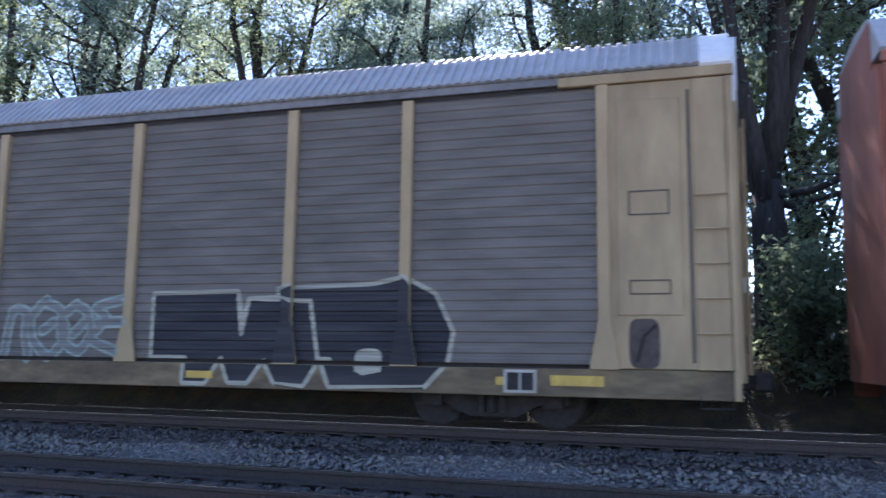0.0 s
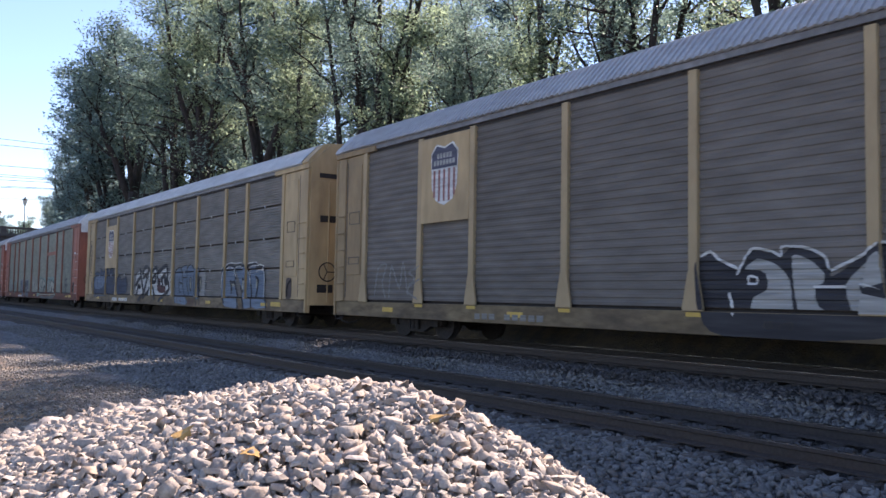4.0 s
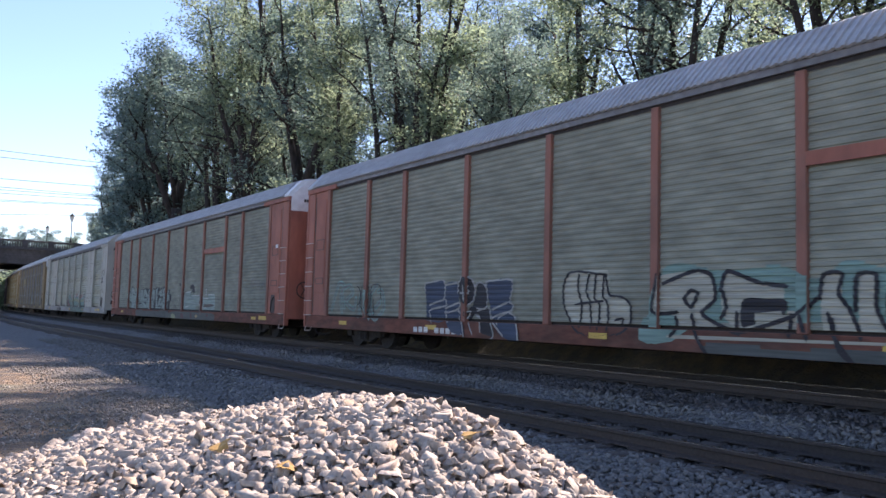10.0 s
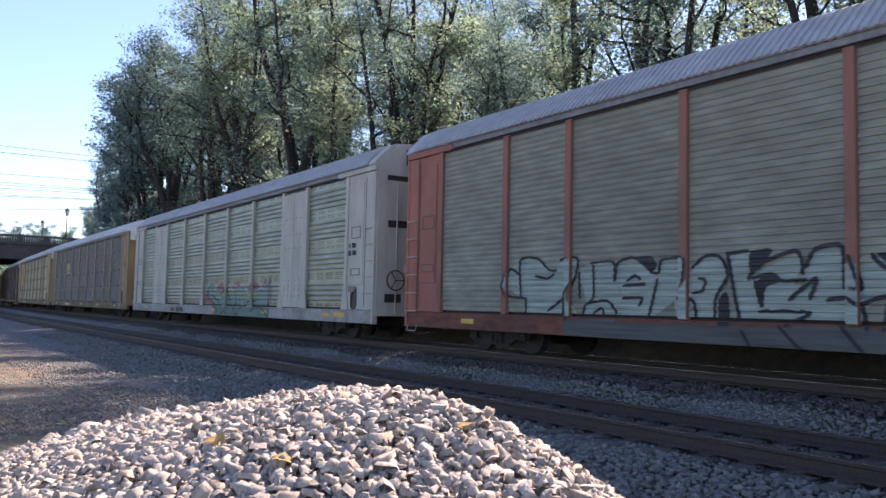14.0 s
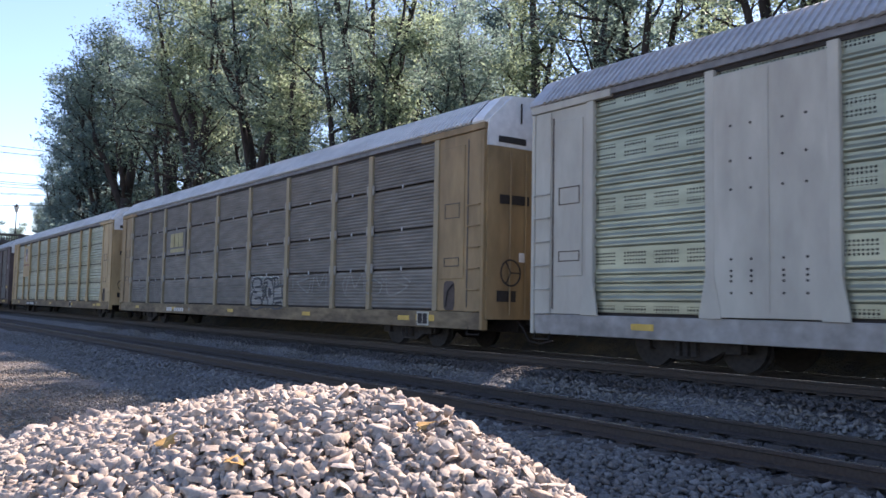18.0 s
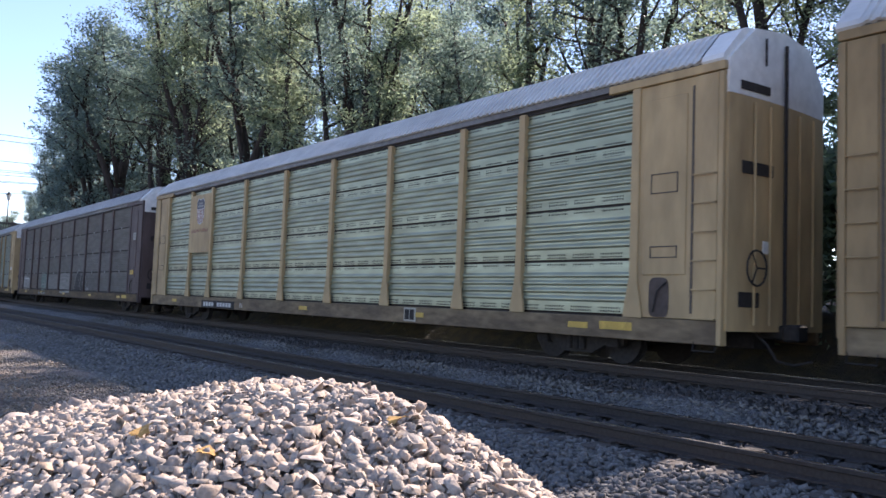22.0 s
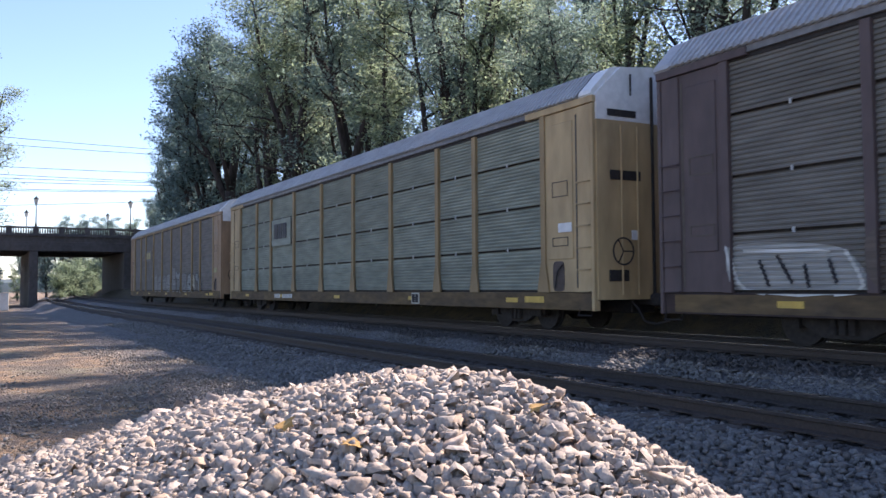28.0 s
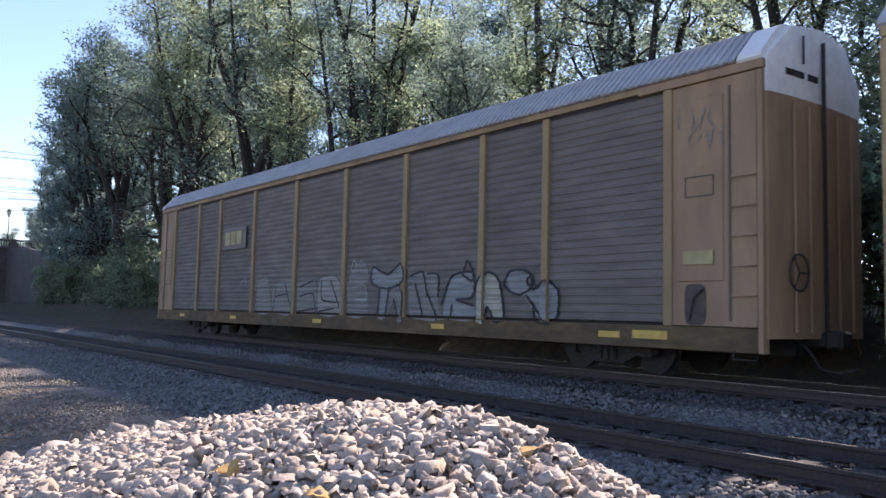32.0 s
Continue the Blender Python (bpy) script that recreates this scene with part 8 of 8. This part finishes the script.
KINDS = [
    tree("oak_tree", grow(1, 20, 4.6, 21000, 0.105, M_LEAVES[0], 0.36, 1.0, 4), "tall oak with dark open branches and backlit leaves", "tree", "trees of the wooded bank"),
    tree("maple_tree", grow(2, 21, 4.2, 19000, 0.1, M_LEAVES[1], 0.36, 1.0, 4), "tall maple with bright backlit green leaves", "tree", "trees of the wooded bank"),
    tree("oak_tree", grow(3, 22, 5.4, 24000, 0.105, M_LEAVES[0], 0.24, 1.1, 5), "spreading oak with many crooked limbs", "tree", "trees of the wooded bank"),
    tree("poplar_tree", grow(4, 19, 3.0, 15000, 0.1, M_LEAVES[1], 0.25, 1.0, 3), "slender poplar with yellow-green leaves", "tree", "trees of the wooded bank"),
    tree("dark_tree", grow(5, 20, 4.6, 17000, 0.15, M_LEAVES[2], 0.14, 1.2, 5), "dense dark green tree", "tree", "trees of the wooded bank"),
    tree("young_tree", grow(6, 9, 2.6, 5200, 0.14, M_LEAVES[1], 0.12, 0.8, 3), "young leafy tree below the taller wood", "tree", "trees of the wooded bank"),
    tree("oak_tree", grow(11, 21, 5.0, 9500, 0.16, M_LEAVES[0], 0.26, 0.8, 4), "tall oak deep in the wood, dull green", "tree", "trees of the wooded bank"),
]
BUSH = tree("bush", grow(7, 3.2, 1.7, 3000, 0.125, M_LEAVES[1], 0.02, 0.7, 3), "leafy green bush growing beside the ballast", "bush", "bushes by the line")
used = set()


def plant(kind, x, y, scale=1.0, turn=0.0, z=None):
    src = BUSH if kind == 9 else KINDS[kind]
    z = float(ground_z(np.array(x), np.array(y))) - 0.05 if z is None else z
    m = pose(x, y, z, 0, 0, turn)
    if kind not in used:
        used.add(kind)
        src.matrix_basis = m @ Matrix.Scale(scale, 4)
        return src
    ob = copy_thing(src, m)
    ob.scale = (scale, scale, scale)
    return ob


# front row along the line, then deeper rows; a lower stretch lets the sun reach the yard
FRONT = [(-75, 19.5, 4, 1.22), (-68, 18.8, 0, 1.28), (-60, 20, 2, 1.2), (-52.5, 18.8, 1, 1.15), (-45.5, 20, 0, 1.15), (-38.5, 18.8, 3, 1.0), (-33.5, 19.8, 2, 0.9), (-28.6, 19, 3, 0.88), (-24, 20, 0, 0.64), (-20.3, 19.5, 3, 0.82), (-16.6, 20, 2, 0.78), (-12.2, 21, 1, 0.72), (-6.5, 20, 0, 0.56), (-2, 22, 1, 0.6), (1.8, 19.3, 2, 0.85), (4.5, 23.5, 0, 0.95), (9, 19.5, 1, 0.8), (15, 20.5, 0, 0.9), (-3.6, 27, 2, 0.92)]
for i_, (x_, y_, k_, s_) in enumerate(FRONT):
    plant(k_, x_, y_, s_, 47.0 * i_)
for i_ in range(14):
    x_ = -78 + 7.4 * i_ + random.uniform(-1.5, 1.5)
    y_ = 28 + random.uniform(-2, 2.5)
    s_ = 1.15 if x_ < -45 else (0.72 if -32 < x_ < -18 else 0.84)
    if x_ > -45 and i_ % 3 == 1:
        continue
    plant((2, 0, 4, 6, 0)[i_ % 5], x_, y_, s_ * random.uniform(0.95, 1.08), 71.0 * i_)
for i_ in range(5):
    x_ = -92 + 10.0 * i_ + random.uniform(-2, 2)
    plant((4, 6, 6)[i_ % 3], x_, 38 + random.uniform(-2, 3), 1.2, 33.0 * i_)
for i_ in range(3):
    plant(6, -34 + 17 * i_ + random.uniform(-2, 2), 39 + random.uniform(-2, 2), 1.0, 91.0 * i_)
# towards the bridge the wood gets lower
for i_, (x_, y_, k_, s_) in enumerate([(-82, 20, 4, 1.15), (-89.5, 20.9, 4, 1.02), (-96.5, 21.3, 4, 0.78), (-103, 21.3, 4, 0.66), (-109.5, 21.6, 4, 0.52), (-117, 21.8, 4, 0.42), (-121.5, 23.2, 5, 0.8), (-99, 25, 4, 0.75), (-114, 25, 5, 1.0), (-95, 29, 4, 0.9), (-104, 31, 6, 0.75), (-114, 33, 4, 0.6), (-88, 35, 6, 1.1), (-46, 42, 4, 1.1)]):
    plant(k_, x_, y_, s_, 58.0 * i_)
for i_ in range(26):
    plant(9, -46 + 2.3 * i_ + random.uniform(-0.6, 0.6), 16.1 + random.uniform(-0.2, 0.3), random.uniform(0.5, 0.8), 53.0 * i_)
for i_ in range(34):
    plant(9, -88 + 2.9 * i_ + random.uniform(-0.8, 0.8), 16.9 + random.uniform(-0.3, 0.9) + 0.5 * max(0, (-60 - (-88 + 2.9 * i_)) / 20), random.uniform(0.7, 1.25), 29.0 * i_)
for i_ in range(30):
    x_ = -82 + 3.15 * i_
    plant(5, x_ + random.uniform(-0.8, 0.8), 22.5 + random.uniform(-1.2, 1.2), random.uniform(0.65, 0.95), 83.0 * i_)
# beyond the bridge
for i_ in range(12):
    plant(9, -158 - 4.0 * i_, 14.5 + 0.9 * i_ + random.uniform(-1, 1.5), random.uniform(1.2, 2.2), 41.0 * i_)
for i_, (x_, y_, k_, s_) in enumerate([(-172, 24, 5, 1.0), (-180, 30, 6, 0.7), (-196, 26, 4, 0.75), (-214, 33, 6, 0.8), (-238, 25, 4, 0.9), (-250, 12, 6, 0.9), (-268, 34, 4, 1.0), (-262, 2, 6, 0.75), (-285, 17, 4, 1.0), (-280, -8, 4, 0.6), (-310, -20, 4, 0.7), (-80, -0.4, 1, 1.1), (-170, 33, 4, 0.75), (-184, 25, 4, 0.66), (-199, 20, 0, 0.7), (-208, 27, 4, 0.85), (-222, 16, 4, 0.72), (-236, 34, 4, 0.95), (-248, 6, 4, 0.5), (-190, 16.9, 4, 0.83), (-194, 20.3, 4, 0.85), (-193, 18.6, 0, 0.82), (-200, 10.6, 4, 0.52), (-196, 14.2, 4, 0.56), (-204, 8.9, 5, 0.8)]):
    plant(k_, x_, y_, s_, 67.0 * i_)
for i_, (x_, y_) in enumerate([(-10.2, 18.6), (-8.9, 19.4), (-11.6, 19.6)]):
    plant(9, x_, y_, 1.3, 37.0 * i_)
# a wooded rise on the horizon beyond the bridge; distance haze is put into its colour
M_RISE = material("haze_tinted_woods", (0.1, 0.13, 0.135), 0.95, 0, 0.35, 0.05, 0.4, 0.01, dirt=(0.07, 0.095, 0.1))
rise = Shape()
cols_ = [(-520 + 20 * k_, 17 + 3.5 * math.sin(0.4 * k_) + 2 * math.sin(1.3 * k_ + 1) + random.uniform(-0.7, 0.7)) for k_ in range(53)]
rise.rings([[(-905, y_, -3), (-915, y_, z_ * 0.7), (-940, y_, z_), (-1010, y_, -3)] for y_, z_ in cols_])
tagged(new("backdrop", rise.mesh("backdrop", M_RISE)), "low hazy wooded rise beyond the bridge", "hill", kind="structure")

# ---- road bridge ----
BX0, BX1 = -125.0, -148.0
bridge = thing("road_bridge", "old dark concrete road bridge with balustrade over the tracks", "bridge")
part("deck", Shape().box(BX1, BX0, -46, 40, 8.3, 9.2), M_CONCRETE, bridge)
for x_ in (BX0 - 0.35, -130.5, -136.5, -142.5, BX1 + 0.35):
    part("girder", Shape().box(x_ - 0.35, x_ + 0.35, -46, 40, 7.0, 8.304, 0.04), M_CONCRETE, bridge)
part("cornice", Shape().box(BX0 + 0.0, BX0 + 0.25, -46, 40, 9.0, 9.3, 0.04), M_CONCRETE, bridge)
for y_ in (-32.5, -19.5, -6.2, 7.4, 19.7):
    part("pier", Shape().box(BX1 + 0.4, BX0 - 0.1, y_ - 0.55, y_ + 0.55, -1.5, 6.996, 0.08), M_CONCRETE, bridge)
wing = [(-88, 18.7, 5.6), (-100, 19.15, 7.4), (-110, 19.5, 8.5), (BX0 + 0.02, 20.1, 9.1)]
part("wing_wall", Shape().rings([[(x_, y_, -1), (x_, y_, z_), (x_, y_ + 0.5, z_), (x_, y_ + 0.5, -1)] for x_, y_, z_ in wing]), M_CONCRETE, bridge, "dark retaining wall beside the line")
part("abutment", Shape().box(BX1, BX0 - 0.3, 22.5, 40, -1, 8.29), M_CONCRETE, bridge)
balu = Shape()
balu.tube([(0, 0, 9.46), (0, 0, 9.6), (0, 0, 9.75), (0, 0, 9.98), (0, 0, 10.14)], [0.10, 0.12, 0.11, 0.065, 0.10], 6)
balu = balu.mesh("baluster", M_CONCRETE)
for bx in (BX0 - 0.1, BX1 + 0.1):
    rail = part("parapet", Shape().box(bx - 0.17, bx + 0.17, -46, 40, 9.204, 9.46, 0.02).box(bx - 0.19, bx + 0.19, -46, 40, 10.14, 10.38, 0.03), M_CONCRETE, bridge)
    for i_ in range(20):
        y0 = -32 + 3.3 * i_
        part("parapet_post", Shape().box(bx - 0.23, bx + 0.23, y0 - 0.4, y0 + 0.4, 9.21, 10.43, 0.03), M_CONCRETE, rail)
        if bx == BX0 - 0.1:
            for j_ in range(8):
                part("baluster", balu, None, rail, at=pose(bx, y0 + 0.55 + 0.31 * j_, 0))
    if bx != BX0 - 0.1:
        back = Shape()
        for i_ in range(20):
            for j_ in range(8):
                back.tube([(bx, -32 + 3.3 * i_ + 0.55 + 0.31 * j_, 9.46), (bx, -32 + 3.3 * i_ + 0.55 + 0.31 * j_, 10.14)], 0.1, 5)
        part("far_balustrade", back, M_CONCRETE, rail)


def street_lamp(x, y, z):
    t = thing("street_lamp", "dark iron lamp post with a lantern head on the bridge", "street lamp", "lamps of the bridge", at=pose(x, y, z))
    part("post", Shape().tube([(0, 0, 0), (0, 0, 0.25), (0, 0, 0.5), (0, 0, 3.0)], [0.16, 0.15, 0.08, 0.055], 8), M_IRON, t)
    head = part("lantern", Shape().tube([(0, 0, 3.0), (0, 0, 3.15), (0, 0, 3.75)], [0.1, 0.2, 0.34], 8), M_GLASS_LAMP, t, "frosted lantern glass")
    part("cap", Shape().tube([(0, 0, 3.755), (0, 0, 3.85), (0, 0, 4.1), (0, 0, 4.3)], [0.4, 0.34, 0.12, 0.02], 8), M_IRON, head)


for x_, z_ in ((BX0 - 0.1, 10.43), (BX1 + 0.1, 10.43)):
    for y_ in (-19.3, -6.0, 7.6, 20.0):
        street_lamp(x_, y_, z_)
# poles and wires
for y_ in (-62, 66):
    pole = thing("utility_pole", "tall weathered timber utility pole", "utility pole", "utility poles", at=pose(-104, y_, 0))
    part("shaft", Shape().tube([(0, 0, -1), (0, 0, 12), (0, 0, 25)], [0.24, 0.2, 0.14], 8), M_TIE, pole)
    part("crossarm", Shape().box(-1.4, 1.4, -0.06, 0.06, 23.2, 23.4).box(-1.4, 1.4, -0.06, 0.06, 17.2, 17.4), M_TIE, pole)
for dx_, za_, zb_ in ((-1.2, 19.2, 19.15), (1.2, 18.0, 18.1), (-1.2, 15.85, 16.1), (0, 14.75, 14.9), (1.2, 14.25, 14.55), (0.6, 13.92, 14.28), (-0.6, 13.27, 13.72), (0.3, 13.0, 13.5), (0, 11.43, 12.3)):
    slope = (zb_ - za_) / 11.15
    pts_ = []
    for k_ in range(25):
        y_ = -62 + 128 * k_ / 24
        pts_.append((-104 + dx_, y_, za_ + slope * (y_ - 6.25) + 0.0006 * ((y_ - 11.8) ** 2 - 31)))
    tagged(new("overhead_wire", Shape().tube(pts_, 0.03, 5).mesh("overhead_wire", M_WIRE)), "black overhead cable strung across the tracks", "cable", "overhead wires")
# slim pole added in place of a young tree's trunk
slim = thing("lamp_pole", "thin grey pole standing in for a young tree's trunk beside the bridge ramp", "pole", at=pose(-112, 22.8, float(ground_z(np.array(-112.0), np.array(22.8)))))
part("shaft", Shape().tube([(0, 0, -0.2), (0, 0, 3.0), (0, 0, 6.0)], [0.1, 0.09, 0.07], 8), M_ROOF, slim)
part("foot_plate", Shape().box(-0.2, 0.2, -0.2, 0.2, 0.0, 0.05), M_ROOF, slim)
cab = thing("signal_cabinet", "pale grey steel trackside equipment cabinet", "cabinet", at=pose(-108, 3.2, float(ground_z(np.array(-108.0), np.array(3.2)))))
part("body", Shape().box(-0.5, 0.5, -0.6, 0.6, 0.0, 2.0, 0.03), M_WHITE, cab)
part("roof_cap", Shape().box(-0.58, 0.58, -0.68, 0.68, 2.004, 2.1, 0.02), M_ROOF, cab)
part("door", Shape().box(0.505, 0.53, -0.5, 0.5, 0.12, 1.9), M_WHITE, cab)

# ---- motion of the train ----


def ride(t):
    """Distance the train has run; it slows slightly."""
    return 8.7154 * t - 0.004437 * (t - 16) ** 2


LEAD = (30.5, 1.76, -27.15, -55.79, -84.42, -112.92, -141.55, -169.94, -198.65, -227.35, -256.08, -284.74)   # leading ends at the start, less ride(0)


def motions():
    for lead, car in zip(LEAD, CARS):
        rows = []
        for i in range(33):
            x, y, h = along(lead - LEN / 2 + ride(i), TRAIN_Y)
            rows.append((i, pose(x, y, TRAIN_TOP, 0, 0, h)))
        walk(car, rows)


motions()
